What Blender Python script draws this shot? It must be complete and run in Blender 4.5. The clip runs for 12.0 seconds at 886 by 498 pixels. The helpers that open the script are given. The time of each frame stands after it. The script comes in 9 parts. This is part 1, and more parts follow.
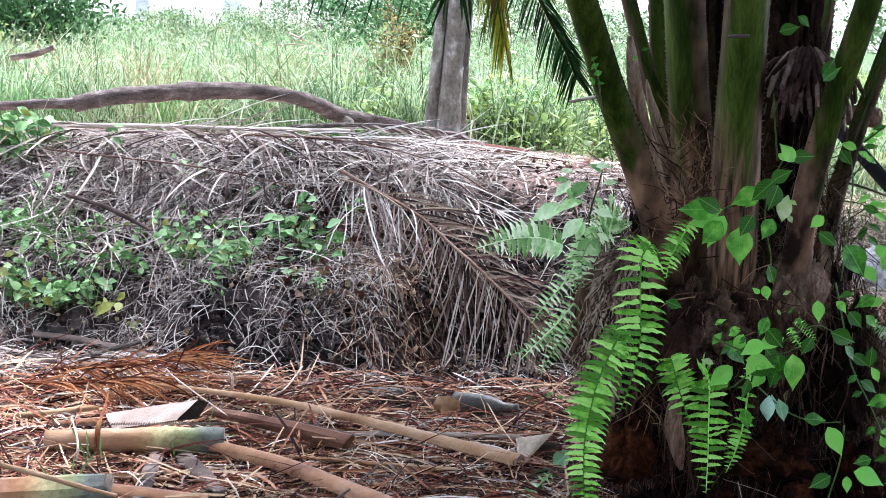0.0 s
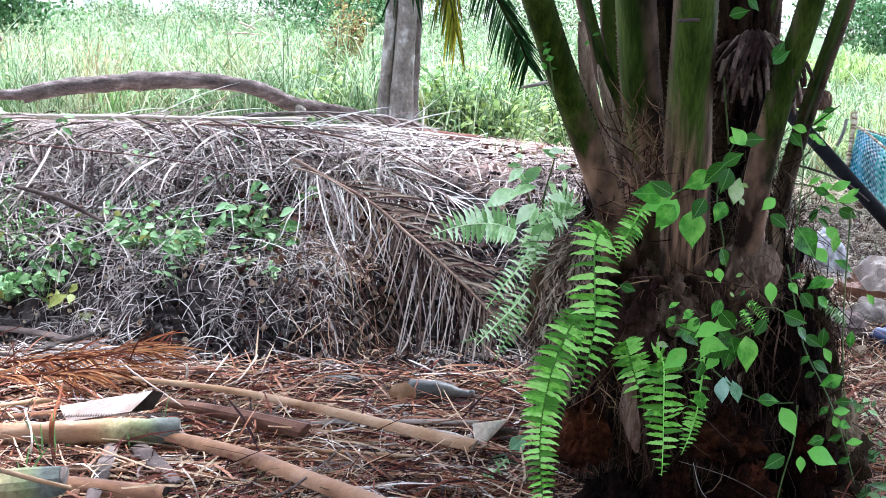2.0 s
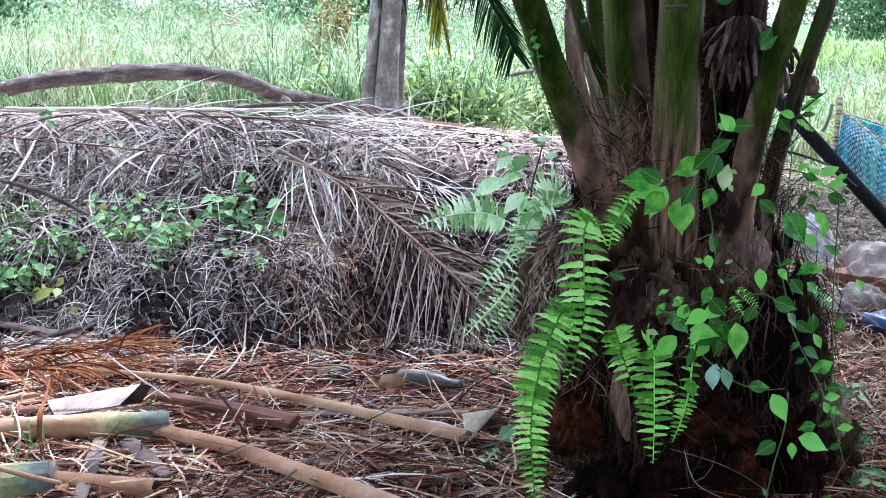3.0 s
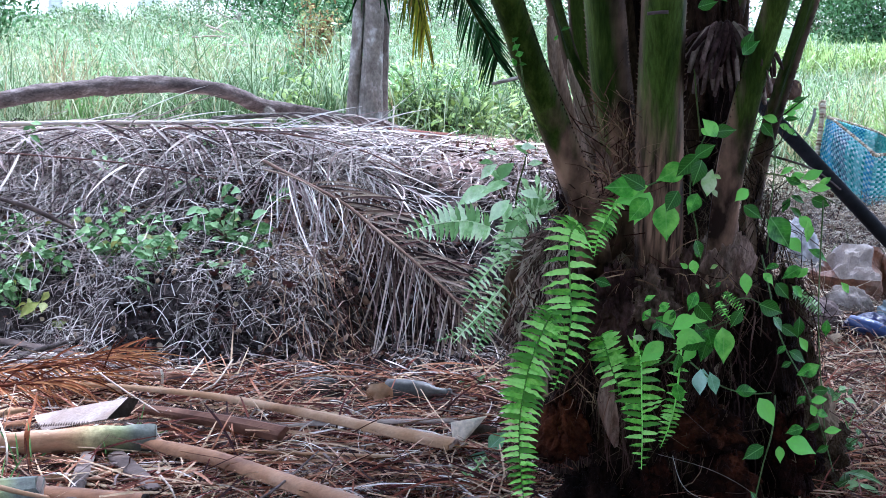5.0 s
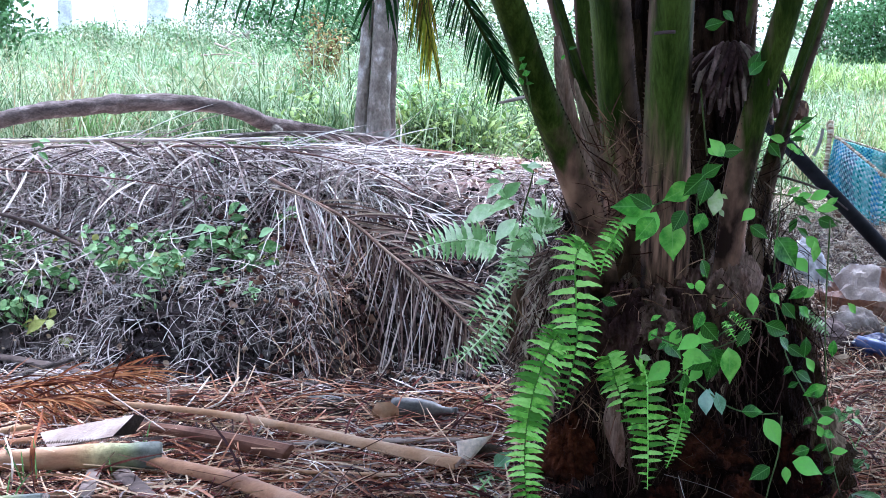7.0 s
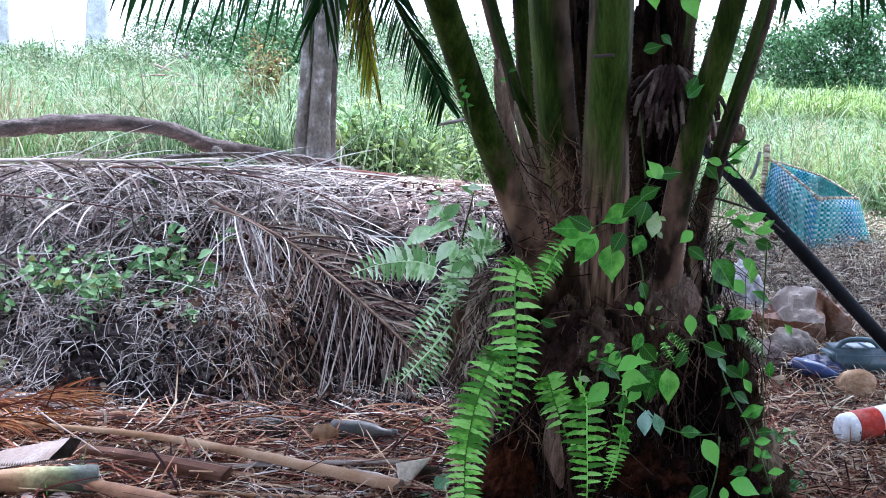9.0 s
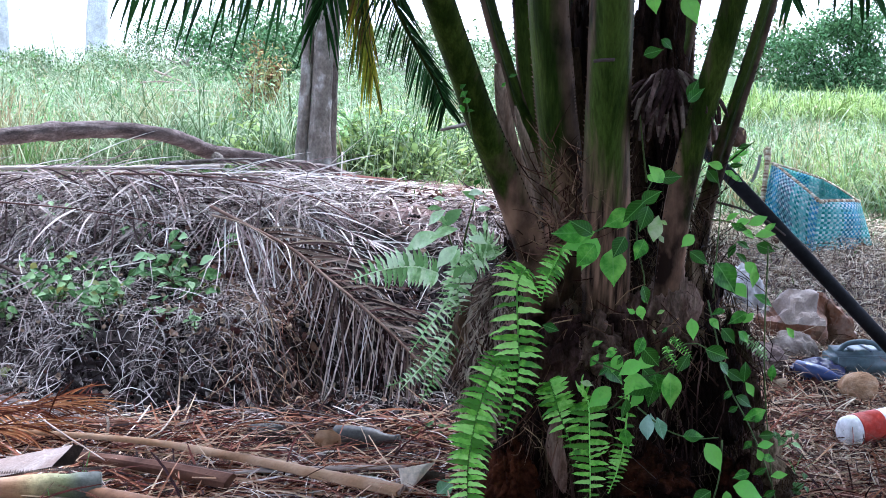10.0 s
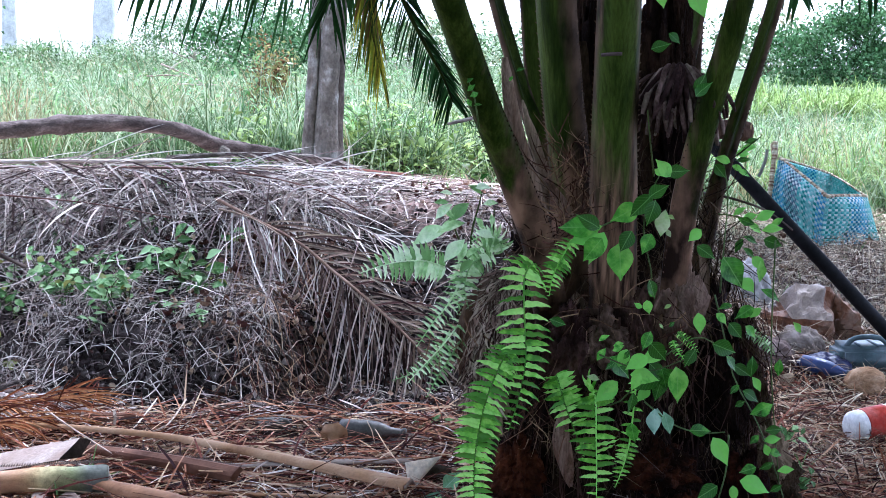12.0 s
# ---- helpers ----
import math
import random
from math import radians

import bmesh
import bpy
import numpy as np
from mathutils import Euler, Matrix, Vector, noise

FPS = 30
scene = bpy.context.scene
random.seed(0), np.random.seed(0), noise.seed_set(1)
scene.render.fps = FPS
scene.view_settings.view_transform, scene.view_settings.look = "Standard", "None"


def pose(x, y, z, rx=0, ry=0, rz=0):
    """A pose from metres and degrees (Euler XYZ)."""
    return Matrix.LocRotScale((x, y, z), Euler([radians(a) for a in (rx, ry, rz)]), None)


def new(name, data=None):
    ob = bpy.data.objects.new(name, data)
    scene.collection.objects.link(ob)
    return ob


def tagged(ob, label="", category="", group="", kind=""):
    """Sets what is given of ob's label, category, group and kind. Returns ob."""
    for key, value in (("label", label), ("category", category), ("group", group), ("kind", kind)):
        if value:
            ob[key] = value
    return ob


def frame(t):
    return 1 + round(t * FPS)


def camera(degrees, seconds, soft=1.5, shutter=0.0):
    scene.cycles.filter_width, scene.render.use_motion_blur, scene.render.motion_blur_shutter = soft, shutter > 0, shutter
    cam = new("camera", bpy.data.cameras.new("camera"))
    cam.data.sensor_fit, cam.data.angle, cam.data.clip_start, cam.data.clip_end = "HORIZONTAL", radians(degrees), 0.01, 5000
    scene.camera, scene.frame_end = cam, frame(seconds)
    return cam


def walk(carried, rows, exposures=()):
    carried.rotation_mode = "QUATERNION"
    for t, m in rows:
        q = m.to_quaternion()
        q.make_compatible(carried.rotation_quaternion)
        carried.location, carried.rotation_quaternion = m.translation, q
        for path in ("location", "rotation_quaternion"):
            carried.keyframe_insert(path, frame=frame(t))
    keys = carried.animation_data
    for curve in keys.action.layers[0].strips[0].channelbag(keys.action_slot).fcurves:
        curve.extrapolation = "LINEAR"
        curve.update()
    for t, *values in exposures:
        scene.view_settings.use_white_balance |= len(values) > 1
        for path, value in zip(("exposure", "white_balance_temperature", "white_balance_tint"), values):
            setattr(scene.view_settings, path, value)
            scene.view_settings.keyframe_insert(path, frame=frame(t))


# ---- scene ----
import collections

cam = camera(32.0, 12.0, soft=0.9)
# seconds, place, turn
PATH = [
    (0, 0.0055, -0.0086, 1.2141, 82.131, -1.932, 2.967),
    (0.5, 0.0053, -0.0124, 1.2105, 81.507, -1.998, 2.613),
    (1, 0.0054, -0.0063, 1.2123, 81.526, -2.080, 2.108),
    (1.5, 0.0071, -0.0076, 1.2119, 81.422, -1.911, 1.693),
    (2, 0.0043, -0.0095, 1.2110, 81.739, -1.465, 1.166),
    (2.5, -0.0027, 0.0003, 1.2082, 81.075, -1.156, 1.135),
    (3, -0.0011, 0.0050, 1.2082, 81.375, -0.947, 0.571),
    (3.2, -0.0025, 0.0014, 1.2092, 81.577, -0.915, 0.354),
    (4.8, -0.0002, 0.0016, 1.2091, 81.722, -0.272, -0.015),
    (5, 0.0006, 0.0035, 1.2093, 81.696, -0.222, -0.047),
    (5.5, 0.0002, 0.0002, 1.2100, 81.700, -0.001, 0.002),
    (6, 0.0016, 0.0006, 1.2091, 81.655, 0.047, -0.069),
    (6.5, 0.0003, 0.0001, 1.2104, 81.635, -0.165, -0.007),
    (7, 0.0038, 0.0039, 1.2092, 82.389, -0.416, 0.267),
    (7.5, 0.0035, 0.0040, 1.2081, 82.823, -1.034, -1.664),
    (7.7, 0.0016, 0.0041, 1.2078, 82.940, -1.267, -2.075),
    (9.3, 0.0034, 0.0018, 1.2080, 83.236, -0.685, -1.968),
    (9.5, 0.0032, 0.0034, 1.2097, 83.241, -0.640, -2.028),
    (10, 0.0022, 0.0003, 1.2099, 83.399, -0.446, -1.931),
    (10.5, 0.0032, 0.0004, 1.2100, 83.472, -0.449, -1.939),
    (11, 0.0018, 0.0017, 1.2090, 83.365, -0.600, -1.842),
    (11.5, 0.0015, -0.0009, 1.2086, 83.264, -0.731, -1.754),
    (12, 0.0008, 0.0005, 1.2092, 83.183, -0.522, -1.686),
]
EXPOSURES = [(0.0, 2.7, 5550, 17), (0.5, 2.94, 5550, 17), (2.5, 2.88, 5280, 16), (5.0, 2.6, 4950, 19), (6.5, 2.61, 4950, 19), (7.0, 2.68, 4950, 19), (7.5, 2.56, 5020, 19), (12.0, 2.45, 5100, 20)]
walk(cam, [(t, pose(x, y, z, a, b, c)) for t, x, y, z, a, b, c in PATH], EXPOSURES)

# ---------------------------------------------------------------- light
world = bpy.data.worlds.new("overcast_sky")
scene.world = world
world.use_nodes = True
wn, wl = world.node_tree.nodes, world.node_tree.links
sky = wn.new("ShaderNodeTexSky")
sky.sky_type, sky.sun_disc = "NISHITA", False
sky.sun_elevation, sky.sun_rotation = radians(62), radians(25)
sky.air_density, sky.dust_density, sky.ozone_density = 1.0, 1.5, 1.0
background = wn["Background"]
background.inputs["Strength"].default_value = 0.125
cloud = wn.new("ShaderNodeHueSaturation")
cloud.inputs["Saturation"].default_value = 0.3
wl.new(sky.outputs["Color"], cloud.inputs["Color"])
wl.new(cloud.outputs["Color"], background.inputs["Color"])

sun_data = bpy.data.lights.new("sun", "SUN")
sun_data.energy, sun_data.angle, sun_data.color = 3.8, radians(18), (1.0, 0.97, 0.9)
sun = new("sun", sun_data)
sun.rotation_euler = (radians(28), 0, radians(155))

# ---------------------------------------------------------------- materials
def node(nt, kind, **values):
    made = nt.nodes.new(kind)
    for key, value in values.items():
        made.inputs[key].default_value = value
    return made


def material(name, colours, scale=9.0, fine=70.0, rough=0.8, bump=0.4, vary=0.3, island=False, glow_through=0.0,
             stretch=(1, 1, 1), metal=0.0, spec=0.06, contrast=0.22, tint=0.03, grain_range=(0.68, 1.28), depth=0.004):
    """A weathered natural surface: a ramp of colours over coarse noise, a fine grain, a shade for each piece."""
    m = bpy.data.materials.new(name)
    m.use_nodes = True
    nt = m.node_tree
    link = nt.links.new
    bsdf, out = nt.nodes["Principled BSDF"], nt.nodes["Material Output"]
    where = node(nt, "ShaderNodeTexCoord")
    mapping = node(nt, "ShaderNodeMapping", Scale=stretch)
    link(where.outputs["Object"], mapping.inputs["Vector"])
    chance = nt.nodes.new("ShaderNodeNewGeometry") if island else nt.nodes.new("ShaderNodeObjectInfo")
    chance_out = chance.outputs["Random Per Island"] if island else chance.outputs["Random"]
    shift = node(nt, "ShaderNodeVectorMath")
    shift.operation = "ADD"
    far = node(nt, "ShaderNodeVectorMath")
    far.operation = "SCALE"
    far.inputs[0].default_value = (17.0, 31.0, 23.0)
    link(chance_out, far.inputs["Scale"])
    link(mapping.outputs["Vector"], shift.inputs[0])
    link(far.outputs["Vector"], shift.inputs[1])
    coarse = node(nt, "ShaderNodeTexNoise", Scale=scale, Detail=5.0, Roughness=0.6)
    grain = node(nt, "ShaderNodeTexNoise", Scale=fine, Detail=4.0, Roughness=0.65)
    for tex in (coarse, grain):
        link(shift.outputs["Vector"], tex.inputs["Vector"])
    ramp = nt.nodes.new("ShaderNodeValToRGB")
    stops = ramp.color_ramp.elements
    while len(stops) < len(colours):
        stops.new(0.5)
    for i, c in enumerate(colours):
        stops[i].position = 0.5 + contrast * (2 * i / max(1, len(colours) - 1) - 1)
        stops[i].color = (*c, 1)
    # each piece takes its own stretch of the ramp
    pick = node(nt, "ShaderNodeMath")
    pick.operation = "MULTIPLY_ADD"
    pick.inputs[1].default_value = 1.3 * vary
    link(chance_out, pick.inputs[0])
    link(coarse.outputs["Fac"], pick.inputs[2])
    back = node(nt, "ShaderNodeMath")
    back.operation = "SUBTRACT"
    back.inputs[1].default_value = 0.65 * vary
    link(pick.outputs["Value"], back.inputs[0])
    link(back.outputs["Value"], ramp.inputs["Fac"])
    shade = node(nt, "ShaderNodeMapRange")
    shade.inputs["From Min"].default_value, shade.inputs["From Max"].default_value = 0.25, 0.75
    shade.inputs["To Min"].default_value, shade.inputs["To Max"].default_value = grain_range
    link(grain.outputs["Fac"], shade.inputs["Value"])
    hue = node(nt, "ShaderNodeMapRange")
    hue.inputs["To Min"].default_value, hue.inputs["To Max"].default_value = 0.5 - tint, 0.5 + tint
    link(chance_out, hue.inputs["Value"])
    hsv = nt.nodes.new("ShaderNodeHueSaturation")
    link(ramp.outputs["Color"], hsv.inputs["Color"])
    link(shade.outputs["Result"], hsv.inputs["Value"])
    link(hue.outputs["Result"], hsv.inputs["Hue"])
    link(hsv.outputs["Color"], bsdf.inputs["Base Color"])
    bsdf.inputs["Roughness"].default_value = rough
    bsdf.inputs["Metallic"].default_value = metal
    bsdf.inputs["Specular IOR Level"].default_value = spec
    if bump:
        relief = node(nt, "ShaderNodeBump", Strength=bump, Distance=depth)
        link(grain.outputs["Fac"], relief.inputs["Height"])
        link(relief.outputs["Normal"], bsdf.inputs["Normal"])
    if glow_through:
        thin = nt.nodes.new("ShaderNodeBsdfTranslucent")
        link(hsv.outputs["Color"], thin.inputs["Color"])
        mix = node(nt, "ShaderNodeMixShader", Fac=glow_through)
        link(bsdf.outputs["BSDF"], mix.inputs[1])
        link(thin.outputs["BSDF"], mix.inputs[2])
        link(mix.outputs["Shader"], out.inputs["Surface"])
    return m


SOIL = material("dark_soil", [(0.008, 0.006, 0.0055), (0.034, 0.026, 0.024), (0.11, 0.088, 0.08)], scale=12, fine=60, bump=0.9, rough=0.95, contrast=0.26)
CLOD = material("soil_clod", [(0.006, 0.005, 0.0045), (0.042, 0.033, 0.03), (0.2, 0.165, 0.152)], scale=20, fine=160, bump=0.8, rough=0.95, vary=0.35, island=True)
STRAW = material("grey_straw", [(0.03, 0.021, 0.018), (0.2, 0.157, 0.137), (0.52, 0.44, 0.39), (0.8, 0.71, 0.65)], scale=5, fine=120, rough=0.75, bump=0.2, vary=0.5, island=True)
RUST = material("rust_leaflet", [(0.022, 0.009, 0.006), (0.14, 0.047, 0.025), (0.3, 0.118, 0.066), (0.47, 0.3, 0.215)], scale=5, fine=120, rough=0.7, bump=0.2, vary=0.5, island=True)
STEM_BITS = material("brown_bits", [(0.026, 0.019, 0.017), (0.205, 0.158, 0.138), (0.41, 0.335, 0.3), (0.62, 0.535, 0.485)], scale=5, fine=120, rough=0.75, bump=0.2, vary=0.5, island=True)
DRY_TANGLE = material("dry_tangle", [(0.026, 0.018, 0.016), (0.215, 0.165, 0.142), (0.45, 0.37, 0.325), (0.66, 0.57, 0.515)], scale=5, fine=120, rough=0.75, bump=0.2, vary=0.6, island=True)
TANGLE = material("brown_tangle", [(0.055, 0.027, 0.017), (0.19, 0.1, 0.066), (0.4, 0.25, 0.175)], scale=5, fine=120, rough=0.75, bump=0.2, vary=0.5, island=True)
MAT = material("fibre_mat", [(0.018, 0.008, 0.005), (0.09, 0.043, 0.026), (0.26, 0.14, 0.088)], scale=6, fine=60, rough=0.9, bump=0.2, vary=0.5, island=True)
YARD_STRAW = material("yard_straw", [(0.055, 0.035, 0.023), (0.22, 0.15, 0.1), (0.48, 0.36, 0.255), (0.66, 0.55, 0.43)], scale=5, fine=120, rough=0.75, bump=0, vary=0.6, island=True)
RUSTY = material("rusty_shrub", [(0.12, 0.085, 0.034), (0.28, 0.18, 0.075), (0.3, 0.29, 0.115)], scale=1, fine=12, rough=0.7, bump=0, vary=0.6, island=True, glow_through=0.25)
SHOULDER = material("shoulder_straw", [(0.14, 0.085, 0.066), (0.33, 0.235, 0.195), (0.54, 0.43, 0.37), (0.72, 0.63, 0.57)], scale=5, fine=120, rough=0.75, bump=0.2, vary=0.5, island=True)
ORANGE = material("orange_leaflet", [(0.09, 0.03, 0.013), (0.26, 0.084, 0.03), (0.42, 0.18, 0.078)], scale=7, fine=90, rough=0.7, bump=0.2, vary=0.7, tint=0.01)
DEAD_LEAF = material("dead_leaf", [(0.07, 0.036, 0.024), (0.22, 0.125, 0.083), (0.4, 0.28, 0.21)], scale=18, fine=90, rough=0.8, vary=0.7, island=True)
DEAD_FROND = material("dead_frond", [(0.07, 0.05, 0.042), (0.27, 0.2, 0.17), (0.6, 0.5, 0.44)], scale=6, fine=90, rough=0.75, bump=0.25, vary=0.6)
PALE_STALK = material("pale_stalk", [(0.2, 0.14, 0.11), (0.42, 0.32, 0.265), (0.7, 0.59, 0.51)], scale=6, fine=60, stretch=(0.3, 3, 3), rough=0.6)
BARK = material("grey_bark", [(0.1, 0.092, 0.078), (0.15, 0.14, 0.12), (0.2, 0.188, 0.165), (0.36, 0.37, 0.34)], scale=13, fine=60, stretch=(1, 1, 0.7), bump=0.9, rough=0.9, contrast=0.17, vary=0.08, depth=0.012, grain_range=(0.55, 1.3))
LOG = material("weathered_log", [(0.06, 0.049, 0.042), (0.15, 0.126, 0.108), (0.34, 0.3, 0.27)], scale=16, fine=110, stretch=(0.7, 1.6, 1.6), bump=1.0, rough=0.9, vary=0.1, depth=0.012, grain_range=(0.5, 1.35), contrast=0.24)
TWIG = material("dry_twig", [(0.09, 0.07, 0.06), (0.22, 0.18, 0.15), (0.4, 0.35, 0.3)], scale=10, fine=90, rough=0.85, vary=0.6)
GRASS = material("meadow_grass", [(0.045, 0.092, 0.036), (0.115, 0.195, 0.085), (0.2, 0.285, 0.145), (0.38, 0.41, 0.26)], scale=0.7, fine=9, rough=0.55, bump=0, vary=0.75, island=True, glow_through=0.35, tint=0.05)
DRY_GRASS = material("dry_grass", [(0.2, 0.14, 0.07), (0.36, 0.28, 0.15), (0.5, 0.42, 0.27)], scale=1, fine=12, rough=0.7, bump=0, vary=0.6, island=True, glow_through=0.25)
TUFT = material("fresh_grass", [(0.052, 0.13, 0.033), (0.12, 0.24, 0.072), (0.25, 0.38, 0.15)], scale=4, fine=30, rough=0.5, bump=0, vary=0.5, island=True, glow_through=0.3)
BUSH = material("bush_leaf", [(0.025, 0.07, 0.022), (0.06, 0.13, 0.045), (0.12, 0.21, 0.085)], scale=1, fine=9, rough=0.5, bump=0, vary=0.6, island=True, glow_through=0.25)
FERN = material("fern_green", [(0.065, 0.24, 0.018), (0.23, 0.58, 0.055), (0.48, 0.8, 0.18)], scale=2.5, fine=12, rough=0.42, bump=0.25, vary=0.6, glow_through=0.3, tint=0.015, grain_range=(0.88, 1.12), spec=0.3)
FERN_PALE = material("fern_pale", [(0.18, 0.37, 0.12), (0.46, 0.7, 0.3), (0.75, 0.88, 0.56)], scale=2.5, fine=12, rough=0.5, bump=0.25, vary=0.65, glow_through=0.3, tint=0.015, grain_range=(0.88, 1.12), spec=0.18)
VINE = material("vine_leaf", [(0.022, 0.11, 0.009), (0.095, 0.34, 0.028), (0.28, 0.6, 0.09)], scale=2, fine=9, rough=0.32, bump=0.1, vary=0.95, glow_through=0.3, tint=0.02, spec=0.25, grain_range=(0.93, 1.07))
VINE_PALE = material("pale_vine_leaf", [(0.2, 0.36, 0.1), (0.34, 0.48, 0.16), (0.5, 0.55, 0.3)], scale=2, fine=9, rough=0.45, vary=0.4, glow_through=0.3, grain_range=(0.88, 1.12))
UNDERSIDE = material("silvery_leaf", [(0.16, 0.32, 0.17), (0.25, 0.43, 0.27), (0.38, 0.54, 0.38)], scale=2, fine=9, rough=0.5, vary=0.3, glow_through=0.2, grain_range=(0.88, 1.12))
HERB = material("herb_leaf", [(0.05, 0.14, 0.036), (0.16, 0.33, 0.1), (0.42, 0.6, 0.27)], scale=2.5, fine=10, rough=0.45, bump=0.3, vary=0.8, glow_through=0.3, tint=0.025, grain_range=(0.88, 1.12), spec=0.18)
HERB_YELLOW = material("yellowed_leaf", [(0.16, 0.19, 0.04), (0.28, 0.31, 0.08), (0.42, 0.4, 0.18)], scale=4, fine=12, rough=0.5, vary=0.4, glow_through=0.3, grain_range=(0.88, 1.12))
STEM = material("green_stem", [(0.035, 0.065, 0.015), (0.075, 0.11, 0.032), (0.12, 0.15, 0.055)], scale=20, fine=90, rough=0.5, bump=0.2)
# Dark bark brown taken near black, so crevice shade sits in the colour.
SHADED_TRUNK = material("shaded_palm_trunk", [(0.003, 0.0018, 0.0014), (0.01, 0.005, 0.0036), (0.042, 0.022, 0.014)], scale=9, fine=70, stretch=(2, 2, 0.6), bump=1.0, rough=0.95, depth=0.014, grain_range=(0.35, 1.5))
BOOT = material("leaf_base", [(0.016, 0.009, 0.007), (0.085, 0.048, 0.034), (0.23, 0.147, 0.105)], scale=6, fine=50, stretch=(1, 1, 0.4), bump=0.8, rough=0.9, vary=0.4, depth=0.014, grain_range=(0.35, 1.5))
# Rust-red rot, darkened further to paint in shade at the trunk's foot.
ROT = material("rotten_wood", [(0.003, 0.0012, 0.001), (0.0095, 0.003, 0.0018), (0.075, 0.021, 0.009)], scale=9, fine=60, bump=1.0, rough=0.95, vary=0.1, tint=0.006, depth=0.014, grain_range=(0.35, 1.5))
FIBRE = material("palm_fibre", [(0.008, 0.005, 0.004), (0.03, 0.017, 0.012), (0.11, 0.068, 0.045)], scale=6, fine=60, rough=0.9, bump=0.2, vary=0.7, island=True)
SPIKE = material("dry_spikelet", [(0.022, 0.013, 0.011), (0.085, 0.053, 0.044), (0.24, 0.165, 0.14)], scale=25, fine=140, rough=0.9, bump=0.9, vary=0.4)
FROND = material("palm_leaflet", [(0.005, 0.02, 0.005), (0.015, 0.048, 0.011), (0.04, 0.09, 0.022)], scale=3, fine=40, rough=0.4, bump=0, vary=0.5, island=True, glow_through=0.22)
YELLOW_FROND = material("yellow_leaflet", [(0.04, 0.07, 0.008), (0.22, 0.26, 0.02), (0.4, 0.34, 0.025), (0.12, 0.06, 0.02)], scale=7, fine=50, rough=0.45, bump=0, vary=0.6, island=True, glow_through=0.4)

def patchwork(m, colour, scale, low, high, seed):
    """Broad patches of another colour, as growth differs from place to place."""
    nt = m.node_tree
    hsv = next(n for n in nt.nodes if n.bl_idname == "ShaderNodeHueSaturation")
    old = hsv.inputs["Color"].links[0].from_socket
    where = node(nt, "ShaderNodeTexCoord")
    moved = node(nt, "ShaderNodeMapping", Location=(seed * 3.7, seed * 1.9, 0.0))
    nt.links.new(where.outputs["Object"], moved.inputs["Vector"])
    tex = node(nt, "ShaderNodeTexNoise", Scale=scale, Detail=4.0, Roughness=0.6)
    nt.links.new(moved.outputs["Vector"], tex.inputs["Vector"])
    fade = node(nt, "ShaderNodeMapRange")
    fade.inputs["From Min"].default_value, fade.inputs["From Max"].default_value = low, high
    nt.links.new(tex.outputs["Fac"], fade.inputs["Value"])
    mix = nt.nodes.new("ShaderNodeMixRGB")
    mix.inputs["Color2"].default_value = (*colour, 1)
    nt.links.new(fade.outputs["Result"], mix.inputs["Fac"])
    nt.links.new(old, mix.inputs["Color1"])
    nt.links.new(mix.outputs["Color"], hsv.inputs["Color"])


patchwork(GRASS, (0.3, 0.27, 0.13), 0.8, 0.55, 0.68, 1)
patchwork(GRASS, (0.06, 0.13, 0.045), 0.9, 0.56, 0.66, 2)
patchwork(TUFT, (0.22, 0.25, 0.09), 0.8, 0.54, 0.68, 3)

# ---------------------------------------------------------------- mesh helpers


